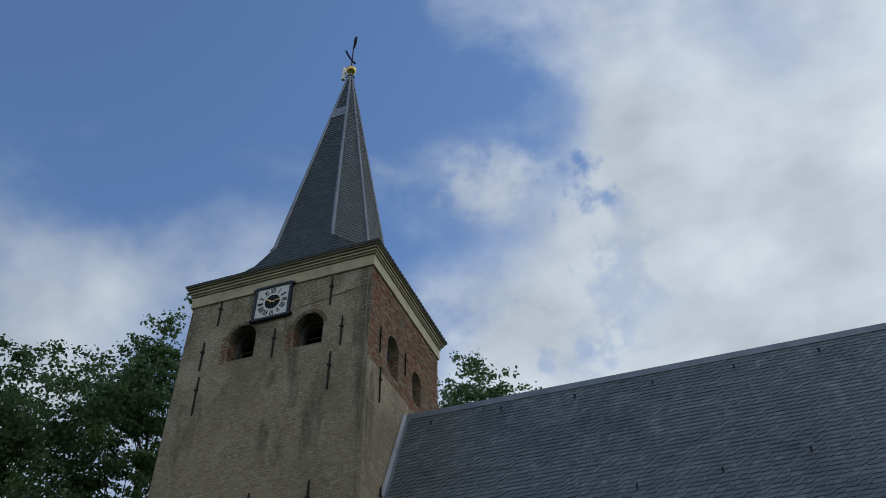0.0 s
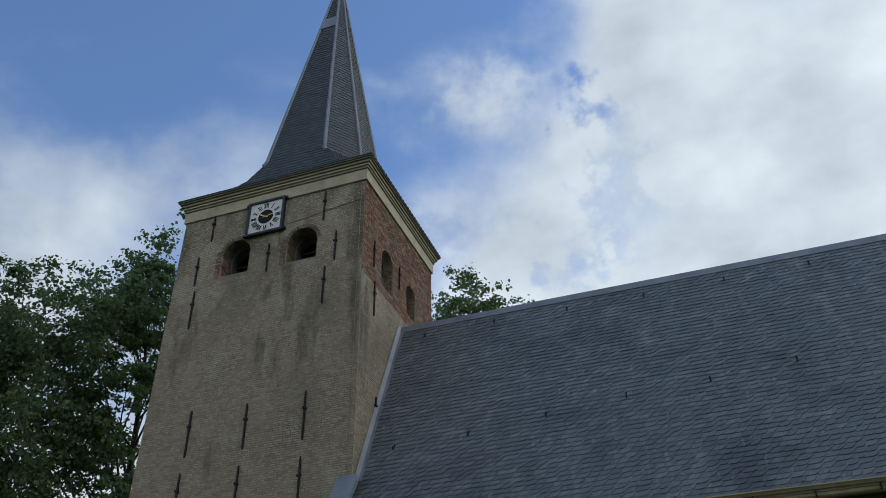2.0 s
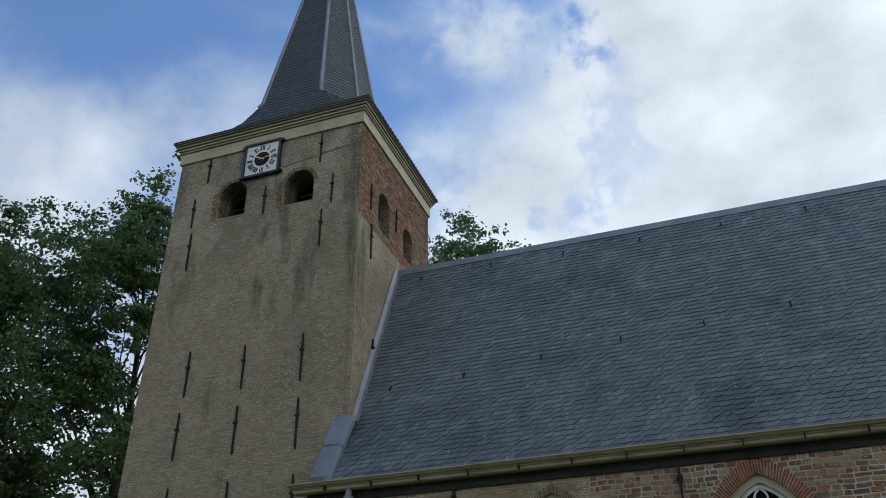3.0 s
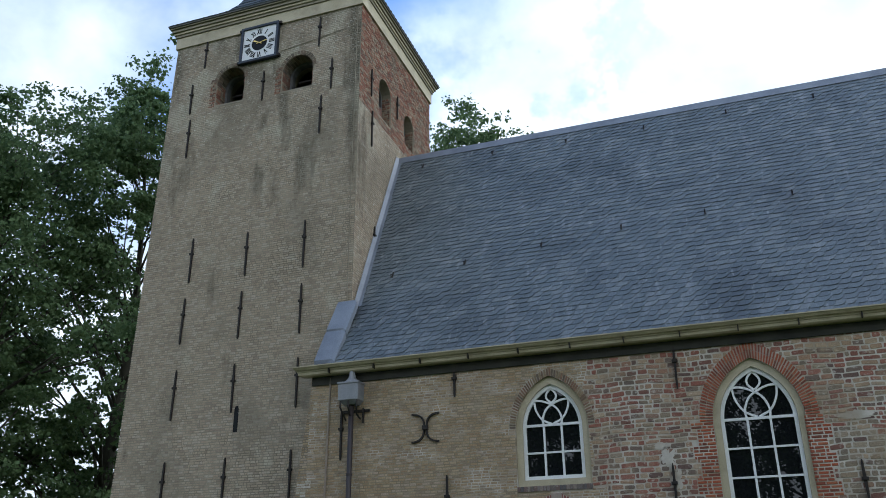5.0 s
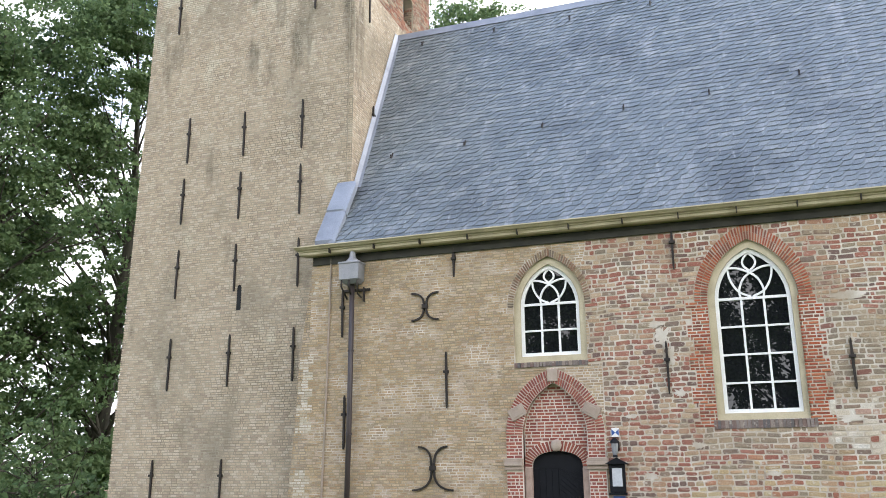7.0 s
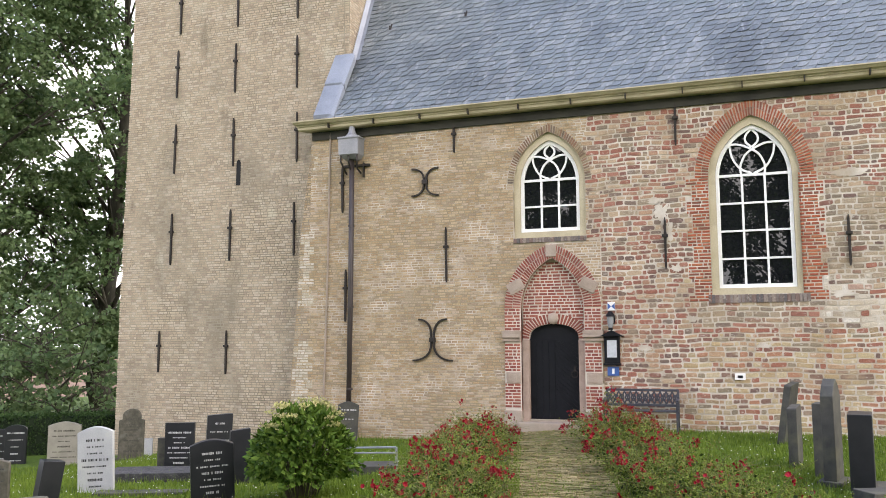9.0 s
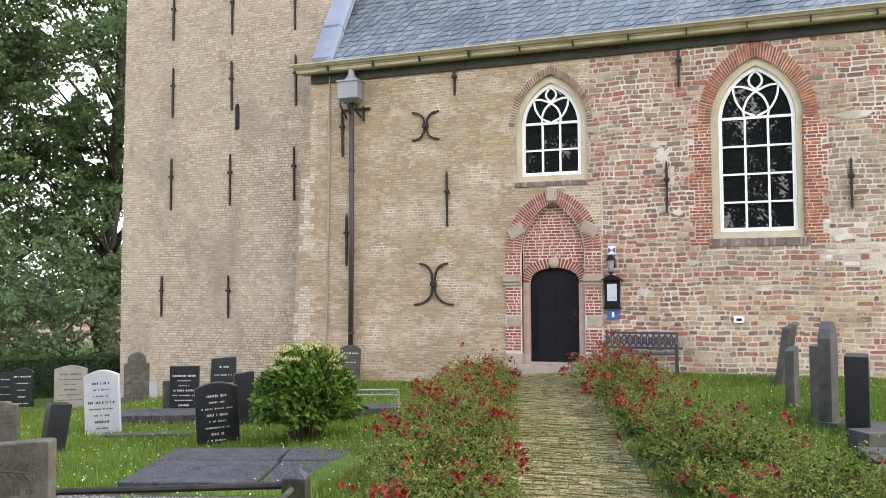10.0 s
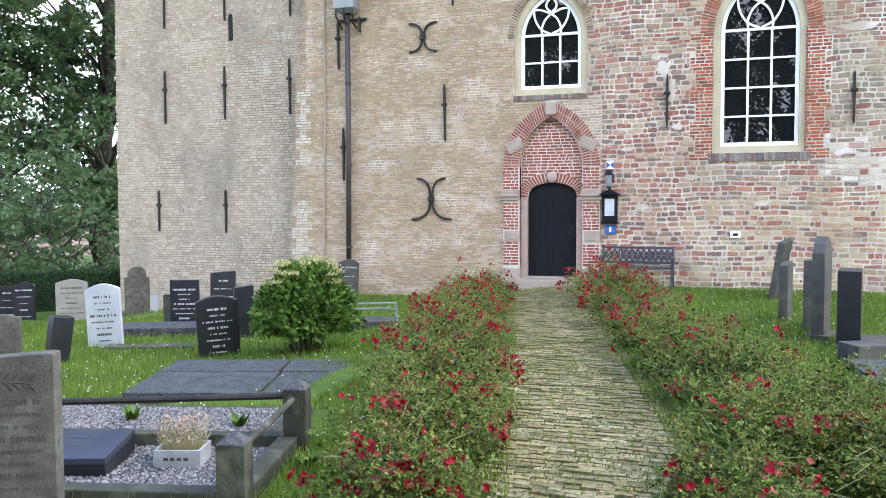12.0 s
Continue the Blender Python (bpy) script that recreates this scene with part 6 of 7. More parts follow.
def build_gravel_grave():
    """A kerbed grave with gravel, posts, iron rails, a sloping plaque and a planter."""
    at = pose(-2.74, -13.78, 0, 0, 0, 15)
    g = thing("gravel_grave", "grave bed of grey gravel in a weathered kerb", "grave", at=at)
    for a in ((-2.3, -0.09, -0.07, 0.07, -0.012), (-0.06, 0.08, 0.09, 1.14, -0.02), (-2.3, -0.03, 1.19, 1.30, -0.03), (-0.22, -0.10, 1.36, 2.33, -0.05), (-2.5, -0.10, 2.34, 2.42, -0.122)):
        part("kerb", bm_box(*a[:4], -0.5, a[4], 0.012), M_WOOD, g)
    part("gravel_bed", bm_box(-2.3, -0.065, 0.072, 1.188, -0.5, -0.125), M_GRAVELBASE, g)
    part("gravel_bed", bm_box(-2.4, -0.225, 1.305, 2.335, -0.5, -0.13), M_GRAVELBASE, g)
    r2 = random.Random(5)
    V, F = [], []
    ico = [(0, 0, 1), (0.9, 0, 0.3), (0.28, 0.85, 0.3), (-0.72, 0.53, 0.3), (-0.72, -0.53, 0.3), (0.28, -0.85, 0.3)]
    for i in range(20000):
        if i % 2:
            x, y = r2.uniform(-2.2, -0.08), r2.uniform(0.085, 1.18)
        else:
            x, y = r2.uniform(-2.3, -0.24), r2.uniform(1.315, 2.32)
        s = r2.uniform(0.008, 0.017)
        a = r2.uniform(0, 6.28)
        c, d = math.cos(a), math.sin(a)
        k = len(V)
        q = r2.uniform(0.6, 1.2)
        z = -0.127 + r2.uniform(0, 0.008)
        V += [(x + s * (px * c - py * d * q), y + s * (px * d + py * c * q), z + s * pz) for px, py, pz in ico]
        F += [(k, k + 1 + j, k + 1 + (j + 1) % 5) for j in range(5)]
    add_quads(V, F, M_GRAVEL, "gravel", g)["kind"] = "stuff"
    for x, y, top in ((0.0, 0.0, 0.27), (0.05, 1.25, 0.31)):
        w = 0.085
        part("post", bm_box(x - w, x + w, y - w, y + w, -0.4, top, 0.008), M_WOOD, g, "weathered corner post")
        bm = bmesh.new()
        bmesh.ops.create_cone(bm, cap_ends=True, segments=4, radius1=w * 1.38, radius2=0.035, depth=0.05, matrix=Matrix.Translation((x, y, top + 0.026)) @ Matrix.Rotation(radians(45), 4, "Z"))
        part("post_cap", bm, M_SLAB, g)
    bm = bmesh.new()
    tube(bm, [(0.0, 1.24, 0.25), (-0.8, 1.1, 0.25), (-1.65, 0.95, 0.25), (-2.3, 0.83, 0.25)], 0.024, 8)
    part("rail", bm, M_IRON, g, "black iron rail")
    bm = bmesh.new()
    tube(bm, [(0.0, 0.08, 0.2), (0.02, 0.65, 0.21), (0.04, 1.17, 0.24)], 0.022, 8)
    part("rail", bm, M_WOOD, g)
    p = thing("grave_plaque", "polished dark sloping plaque on the gravel grave", "plaque", at=at @ pose(-1.38, 0.72, -0.12, 6, 0, 4))
    part("plaque_block", bm_box(-0.34, 0.34, -0.26, 0.26, 0, 0.11, 0.008), M_GRANITE, p)
    part("plaque_face", bm_box(-0.345, 0.345, -0.265, 0.265, 0.111, 0.155, 0.006), M_POLISH, p)
    for i in range(3):
        part("writing_bar", bm_box(-0.2, 0.12, 0.1 - i * 0.07, 0.12 - i * 0.07, 0.155, 0.157), M_LETTER_B, p)
    b = thing("planter_box", "white-washed wooden planter with a dry pale plant", "planter", at=at @ pose(-0.64, 0.82, -0.122, 0, 0, 4))
    for a in ((-0.16, 0.16, -0.13, -0.11), (-0.16, 0.16, 0.11, 0.13), (-0.16, -0.14, -0.109, 0.109), (0.14, 0.16, -0.109, 0.109)):
        part("side_board", bm_box(*a, 0, 0.12, 0.004), M_WHITEWASH, b)
    part("soil", bm_box(-0.14, 0.14, -0.11, 0.11, 0.01, 0.09), M_SOIL, b)
    for i in range(4):
        part("writing_bar", bm_box(-0.09 + i * 0.045, -0.06 + i * 0.045, -0.132, -0.129, 0.05, 0.07), M_LETTER_B, b)
    V, F, V2, F2 = [], [], [], []
    for _ in range(300):
        x, y = r2.uniform(-0.11, 0.11), r2.uniform(-0.08, 0.08)
        hx, hy, hz = x * 1.5 + r2.uniform(-0.05, 0.05), y * 1.5 + r2.uniform(-0.05, 0.05), r2.uniform(0.16, 0.31)
        k = len(V)
        V += [(x - 0.003, y, 0.08), (x + 0.003, y, 0.08), (hx, hy, hz)]
        F.append((k, k + 1, k + 2))
        for _ in range(3):
            k = len(V2)
            dx, dy, dz = (r2.uniform(-0.02, 0.02) for _ in range(3))
            V2 += [(hx, hy, hz), (hx + dx, hy + dy, hz + dz + 0.01), (hx + dx + 0.011, hy + dy, hz + dz)]
            F2.append((k, k + 1, k + 2))
    add_quads(V, F, M_DRYSTALK, "dry_growth", b)["kind"] = "stuff"
    add_quads(V2, F2, M_DRYFLOWER, "dry_bloom", b)["kind"] = "stuff"
    # a few broad-leaved weeds by the kerb
    for wx, wy in ((-0.55, 1.75), (-1.5, 1.9), (0.25, 0.75)):
        wd = thing("weed", "small broad-leaved green weed in the gravel", "weed", at=at @ pose(wx, wy, -0.13))
        V, F = [], []
        for _ in range(26):
            a = r2.uniform(0, 6.28)
            d = (math.cos(a) * 0.6, math.sin(a) * 0.6, 0.8)
            put_leaf(V, F, (0, 0, 0), d, cross(d, (0, 0, 1)), r2.uniform(0.09, 0.17), 0.03)
        add_quads(V, F, M_LEAF_SHRUB, "leaves", wd)["kind"] = "stuff"


M_GRAVELBASE = grainy("gravel_ground", (0.08, 0.077, 0.07), (0.15, 0.145, 0.135), 60.0, 120.0, 0.9, relief=0.5)
M_GRAVEL = piece_material("gravel", [(0.19, 0.18, 0.165), (0.11, 0.105, 0.10), (0.27, 0.26, 0.24), (0.06, 0.06, 0.06), (0.155, 0.14, 0.125)], fine=80.0)
M_POLISH = grainy("polished_blue_granite", (0.028, 0.032, 0.045), (0.045, 0.05, 0.066), 6.0, 90.0, 0.35, 0.0, 0.5, 0.02, local=True)
M_WHITEWASH = grainy("whitewash", (0.24, 0.24, 0.225), (0.36, 0.36, 0.34), 8.0, 60.0, 0.8, relief=0.2, local=True)
M_SOIL = grainy("soil", (0.03, 0.022, 0.016), (0.06, 0.045, 0.03), 20.0, 80.0, 0.95, relief=0.5)
M_DRYSTALK = grainy("dry_stalks", (0.40, 0.36, 0.16), (0.50, 0.42, 0.22), 10.0, 60.0, 0.9, relief=0)
M_DRYFLOWER = grainy("dry_flowers", (0.28, 0.22, 0.16), (0.38, 0.30, 0.22), 20.0, 60.0, 0.9, relief=0)


def build_rail_bench():
    t = thing("metal_grave_rail", "low galvanised rail around an old grave", "rail")
    x0, y0, x1, y1 = -6.0, -6.25, -5.03, -5.85
    z = ground_z(-5.5, -6)
    for dz in (0.42, 0.34):
        bm = bmesh.new()
        tube(bm, [(x0, y0, z + dz), (x1, y1, z + dz)], 0.016, 6)
        part("rail", bm, M_GALV, t)
    for x, y in ((x0, y0), (x1, y1)):
        bm = bmesh.new()
        tube(bm, [(x, y, z - 0.1), (x, y, z + 0.42)], 0.022, 6)
        part("post", bm, M_GALV, t)
    slab(-5.6, -5.7, 1.0, 0.6, 22, M_BLUESTONE, "grey stone slab inside a low metal rail", 0.14)


M_GALV = grainy("galvanised_steel", (0.28, 0.29, 0.29), (0.38, 0.39, 0.39), 5.0, 50.0, 0.4, 0.6, 0.5, 0.03)
build_rail_bench()

# ---- plants ----
def leaf_material(name, colours, rough=0.6, translucent=0.25):
    m, nt, b = material(name, rough, 0.0, 0.12)
    rnd = nt.nodes.new("ShaderNodeNewGeometry").outputs["Random Per Island"]
    n = len(colours)
    col = ramp(nt, [(i / max(1, n - 1), c) for i, c in enumerate(colours)], rnd)
    col = mix(nt, 0.6, col, ramp(nt, [(0.3, (0.6, 0.6, 0.6)), (0.7, (1.2, 1.2, 1.2))], noise_out(nt, 1.1, 3)), "MULTIPLY")
    nt.links.new(col, b.inputs["Base Color"])
    tr = nt.nodes.new("ShaderNodeBsdfTranslucent")
    nt.links.new(col, tr.inputs["Color"])
    mx = nt.nodes.new("ShaderNodeMixShader")
    mx.inputs[0].default_value = translucent
    nt.links.new(b.outputs[0], mx.inputs[1])
    nt.links.new(tr.outputs[0], mx.inputs[2])
    nt.links.new(mx.outputs[0], nt.nodes["Material Output"].inputs["Surface"])
    return m


M_LEAF_TREE = leaf_material("tree_leaves", [(0.075, 0.13, 0.062), (0.125, 0.19, 0.082), (0.165, 0.235, 0.105), (0.095, 0.155, 0.07)], 0.45, 0.45)
M_LEAF_ROSE = leaf_material("rose_leaves", [(0.024, 0.055, 0.008), (0.095, 0.155, 0.019), (0.175, 0.245, 0.034), (0.05, 0.095, 0.012), (0.22, 0.19, 0.055), (0.13, 0.205, 0.024), (0.28, 0.31, 0.08), (0.065, 0.115, 0.014), (0.19, 0.12, 0.045), (0.03, 0.065, 0.009)])
# darker copy of the rose leaves; the bush's inner shade is in the colour
M_LEAF_SHADED = leaf_material("shaded_rose_leaves", [(0.015, 0.032, 0.006), (0.035, 0.062, 0.010), (0.06, 0.095, 0.014)])
M_LEAF_SHRUB = leaf_material("shrub_leaves", [(0.025, 0.062, 0.009), (0.075, 0.145, 0.020), (0.135, 0.215, 0.036), (0.042, 0.095, 0.012), (0.10, 0.175, 0.027)])
M_LEAF_HEDGE = leaf_material("hedge_leaves", [(0.024, 0.052, 0.016), (0.038, 0.075, 0.022), (0.05, 0.09, 0.028)])
M_GRASS = leaf_material("grass_blades", [(0.070, 0.125, 0.014), (0.125, 0.195, 0.024), (0.185, 0.255, 0.045), (0.09, 0.150, 0.018)], 0.7)
M_PETAL = leaf_material("rose_petals", [(0.24, 0.006, 0.014), (0.32, 0.009, 0.022), (0.16, 0.004, 0.009), (0.36, 0.018, 0.036)], 0.6, 0.2)
M_PETAL_OLD = leaf_material("faded_petals", [(0.20, 0.03, 0.03), (0.26, 0.07, 0.05), (0.17, 0.06, 0.035)], 0.7, 0.2)
M_CREAMFLOWER = leaf_material("cream_flowers", [(0.38, 0.36, 0.15), (0.46, 0.42, 0.20), (0.30, 0.33, 0.10)], 0.7, 0.2)
M_STEM = grainy("green_stems", (0.10, 0.13, 0.04), (0.20, 0.19, 0.08), 8.0, 60.0, 0.8, relief=0)
M_TWIG = grainy("brown_twigs", (0.05, 0.04, 0.03), (0.09, 0.07, 0.05), 8.0, 60.0, 0.9, relief=0.1)
M_BARK = grainy("bark", (0.05, 0.045, 0.035), (0.10, 0.09, 0.07), 2.0, 20.0, 0.95, relief=0.6, dist=0.03, stretch=(3, 3, 0.6))
M_DAISY = grainy("daisy_white", (0.72, 0.72, 0.70), (0.8, 0.8, 0.78), 9.0, 60.0, 0.8, relief=0)


def unit(r):
    while True:
        v = (r.uniform(-1, 1), r.uniform(-1, 1), r.uniform(-1, 1))
        d = v[0] ** 2 + v[1] ** 2 + v[2] ** 2
        if 0.05 < d <= 1:
            d = math.sqrt(d)
            return (v[0] / d, v[1] / d, v[2] / d)


def put_leaf(V, F, p, d, u, length, width):
    """A pointed leaf of four corners, folded along its middle: from p along d, across u."""
    k = len(V)
    m = [p[i] + d[i] * length * 0.45 for i in range(3)]
    V += [tuple(p), tuple(m[i] + u[i] * width for i in range(3)), tuple(p[i] + d[i] * length for i in range(3)), tuple(m[i] - u[i] * width - (0.15 * length if i == 2 else 0) for i in range(3))]
    F.append((k, k + 1, k + 2, k + 3))


def cross(a, b):
    c = (a[1] * b[2] - a[2] * b[1], a[2] * b[0] - a[0] * b[2], a[0] * b[1] - a[1] * b[0])
    d = math.sqrt(c[0] ** 2 + c[1] ** 2 + c[2] ** 2) or 1
    return (c[0] / d, c[1] / d, c[2] / d)


build_gravel_grave()


def rose_bush(x, y, w, d, h, seed, leaves=2600, blooms=26):
    r = random.Random(seed)
    z = ground_z(x, y)
    t = thing("rose_bush", "low rambling rose bush with small red blooms by the path", "rose bush", "roses beside the path", at=pose(x, y, z))
    bm = bmesh.new()
    tips = []
    for _ in range(66):
        a, rad = r.uniform(0, 6.28), math.sqrt(r.random())
        tx, ty = w * rad * math.cos(a), d * rad * math.sin(a)
        tz = h * (1.05 - 0.55 * rad ** 2) * r.uniform(0.6, 1.15) * (1.35 if r.random() < 0.16 else 1)
        bx, by = tx * 0.25, ty * 0.25
        mid = ((bx + tx) / 2, (by + ty) / 2, tz * 0.68)
        tube(bm, [(bx, by, -0.03), mid, (tx, ty, tz)], [0.007, 0.005, 0.0025], 4)
        tips.append(((bx, by, 0), mid, (tx, ty, tz)))
    for _ in range(22):
        # long bare shoots that arch out of the bush
        b, m, e = tips[r.randrange(len(tips))]
        q = (e[0] * 1.25 + r.gauss(0, 0.12), e[1] * 1.2 + r.gauss(0, 0.12), e[2] * r.uniform(0.9, 1.35))
        tube(bm, [m, tuple((m[k] + q[k]) / 2 + (0.08 if k == 2 else 0) for k in range(3)), q], [0.004, 0.003, 0.002], 4)
    part("stemwork", bm, M_STEM, t)["kind"] = "stuff"
    # sprays of small leaflets along the shoots, and broader leaves low down in colours darkened as shade
    V, F = [], []
    for _ in range(int(leaves * 0.66)):
        b, m, e = tips[r.randrange(len(tips))]
        s = 0.35 + 0.72 * r.random() ** 0.6
        p = [b[i] * (1 - s) ** 2 + 2 * m[i] * s * (1 - s) + e[i] * s * s + r.gauss(0, 0.055) for i in range(3)]
        p[2] = max(0.02, p[2])
        out = unit(r)
        out = (out[0], out[1], out[2] * 0.5 + 0.15)
        side = cross(out, unit(r))
        step = r.uniform(0.0085, 0.0145)
        for k in range(5):
            q = [p[i] + out[i] * step * (k // 2 + 1) for i in range(3)]
            sg = 0.0 if k == 4 else 1.0 if k % 2 else -1.0
            dd = tuple(out[i] * (0.5 if sg else 1.0) + side[i] * sg for i in range(3))
            l = step * r.uniform(1.3, 2.0)
            put_leaf(V, F, q, dd, cross(dd, (r.uniform(-0.4, 0.4), r.uniform(-0.4, 0.4), 1.0)), l, l * 0.32)
    add_quads(V, F, M_LEAF_ROSE, "foliage", t)["kind"] = "stuff"
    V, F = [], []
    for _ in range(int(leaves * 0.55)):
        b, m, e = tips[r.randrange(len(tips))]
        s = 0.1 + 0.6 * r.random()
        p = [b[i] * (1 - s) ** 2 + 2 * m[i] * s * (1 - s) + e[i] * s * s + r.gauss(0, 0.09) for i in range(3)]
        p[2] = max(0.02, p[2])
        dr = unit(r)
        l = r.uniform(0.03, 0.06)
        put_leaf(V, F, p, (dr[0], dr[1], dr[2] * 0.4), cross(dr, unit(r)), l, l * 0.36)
    add_quads(V, F, M_LEAF_SHADED, "shaded_foliage", t)["kind"] = "stuff"
    V, F, V2, F2 = [], [], [], []
    for i in range(blooms):
        b, m, e = tips[r.randrange(len(tips))]
        c0 = [e[k] + r.gauss(0, 0.05) for k in range(3)]
        for _ in range(r.choice((1, 3, 6, 9, 12))):
            c = [c0[0] + r.gauss(0, 0.035), c0[1] + r.gauss(0, 0.035), c0[2] + r.gauss(0.01, 0.03)]
            old = r.random() < 0.3
            VV, FF = (V2, F2) if old else (V, F)
            n = unit(r)
            n = (n[0], n[1] - 0.4, abs(n[2]))
            q = cross(n, unit(r))
            q2 = cross(n, q)
            size = r.uniform(0.011, 0.020) * (1.05 if y < -8 else 1.2)
            for k in range(7):
                a = 6.28 * k / 7
                dd = [q[j] * math.cos(a) + q2[j] * math.sin(a) + n[j] * r.uniform(0.1, 0.6) for j in range(3)]
                put_leaf(VV, FF, c, dd, cross(dd, n), size * 1.3, size * 0.6)
    add_quads(V, F, M_PETAL, "bloom", t)["kind"] = "stuff"
    add_quads(V2, F2, M_PETAL_OLD, "faded_bloom", t)["kind"] = "stuff"


for i, (x, y, w, d, h, n, b) in enumerate((
        (-4.75, -2.2, 0.85, 0.7, 0.50, 2600, 20), (-4.35, -3.6, 0.75, 0.8, 0.52, 2600, 24), (-3.95, -5.0, 0.7, 0.8, 0.50, 2600, 24),
        (-3.5, -6.7, 0.75, 0.9, 0.55, 3000, 26), (-3.1, -8.3, 0.75, 0.9, 0.56, 3400, 30), (-2.6, -9.9, 0.72, 0.9, 0.56, 4200, 30),
        (-2.15, -11.4, 0.68, 0.8, 0.54, 5200, 30), (-1.85, -12.7, 0.6, 0.75, 0.50, 6400, 34), (-1.6, -13.9, 0.5, 0.6, 0.45, 5000, 22),
        (-2.1, -2.6, 0.8, 0.8, 0.56, 2600, 34), (-1.75, -4.2, 0.85, 0.9, 0.60, 2800, 34), (-1.2, -5.9, 0.8, 0.9, 0.58, 3000, 24),
        (-0.75, -7.5, 0.75, 0.9, 0.52, 3200, 14), (-0.25, -9.0, 0.75, 0.9, 0.56, 3800, 16), (0.2, -10.4, 0.75, 0.9, 0.56, 4600, 16),
        (0.75, -11.5, 0.8, 0.85, 0.54, 5600, 14), (0.45, -12.3, 0.6, 0.7, 0.50, 6000, 20), (1.35, -12.4, 0.75, 0.8, 0.5, 5600, 8), (0.25, -13.3, 0.42, 0.6, 0.42, 4200, 12))):
    rose_bush(x - (0.10 if i < 2 else 0.20 if i < 7 else 0.12 if i < 9 else 0.17 if i < 13 else 0.22), y, w, d, h * 1.08, 100 + i, n, int(b * (1.6 if i < 11 else 1.3)))


def shrub():
    r = random.Random(21)
    x, y = -5.42, -8.07
    z = ground_z(x, y)
    t = thing("hydrangea_shrub", "round bright-green hydrangea with cream flower heads", "shrub", at=pose(x, y, z))
    bm = bmesh.new()
    for _ in range(46):
        a, rad = r.uniform(0, 6.28), math.sqrt(r.random())
        tube(bm, [(0.18 * math.cos(a) * rad, 0.18 * math.sin(a) * rad, -0.03), (0.45 * rad * math.cos(a), 0.45 * rad * math.sin(a), 0.5), (0.66 * rad * math.cos(a), 0.66 * rad * math.sin(a), 0.95 - 0.3 * rad)], [0.009, 0.007, 0.004], 4)
    part("stemwork", bm, M_TWIG, t)["kind"] = "stuff"
    V, F, V2, F2 = [], [], [], []
    for _ in range(7600):
        n = unit(r)
        if n[2] < -0.55:
            continue
        lump = 1 + 0.30 * noise.noise((n[0] * 2.3, n[1] * 2.3, n[2] * 2.3 + 3))
        rad = r.uniform(0.55, 1.0) ** 0.5 * lump
        p = (0.62 * n[0] * rad, 0.62 * n[1] * rad, max(0.05, 0.58 + 0.60 * n[2] * rad))
        tilt = unit(r)
        d = tuple(n[i] * 0.6 + tilt[i] * 0.7 + (0.12 if i == 2 else 0) for i in range(3))
        l = r.uniform(0.05, 0.105)
        put_leaf(V, F, p, d, cross(d, (n[0] + 0.2, n[1], n[2] + 0.5)), l, l * 0.36)
    for _ in range(30):
        n = unit(r)
        n = (n[0] * 0.85, n[1] * 0.85, abs(n[2]) * 0.6 + 0.4)
        p = [0.63 * n[0], 0.63 * n[1], 0.56 + 0.70 * n[2]]
        for _ in range(45):
            c = [p[0] + r.gauss(0, 0.045), p[1] + r.gauss(0, 0.045), p[2] + r.gauss(0.02, 0.012)]
            d = unit(r)
            put_leaf(V2, F2, c, d, cross(d, unit(r)), 0.035, 0.014)
    add_quads(V, F, M_LEAF_SHRUB, "leaves", t)["kind"] = "stuff"
    add_quads(V2, F2, M_CREAMFLOWER, "bloom", t)["kind"] = "stuff"


shrub()


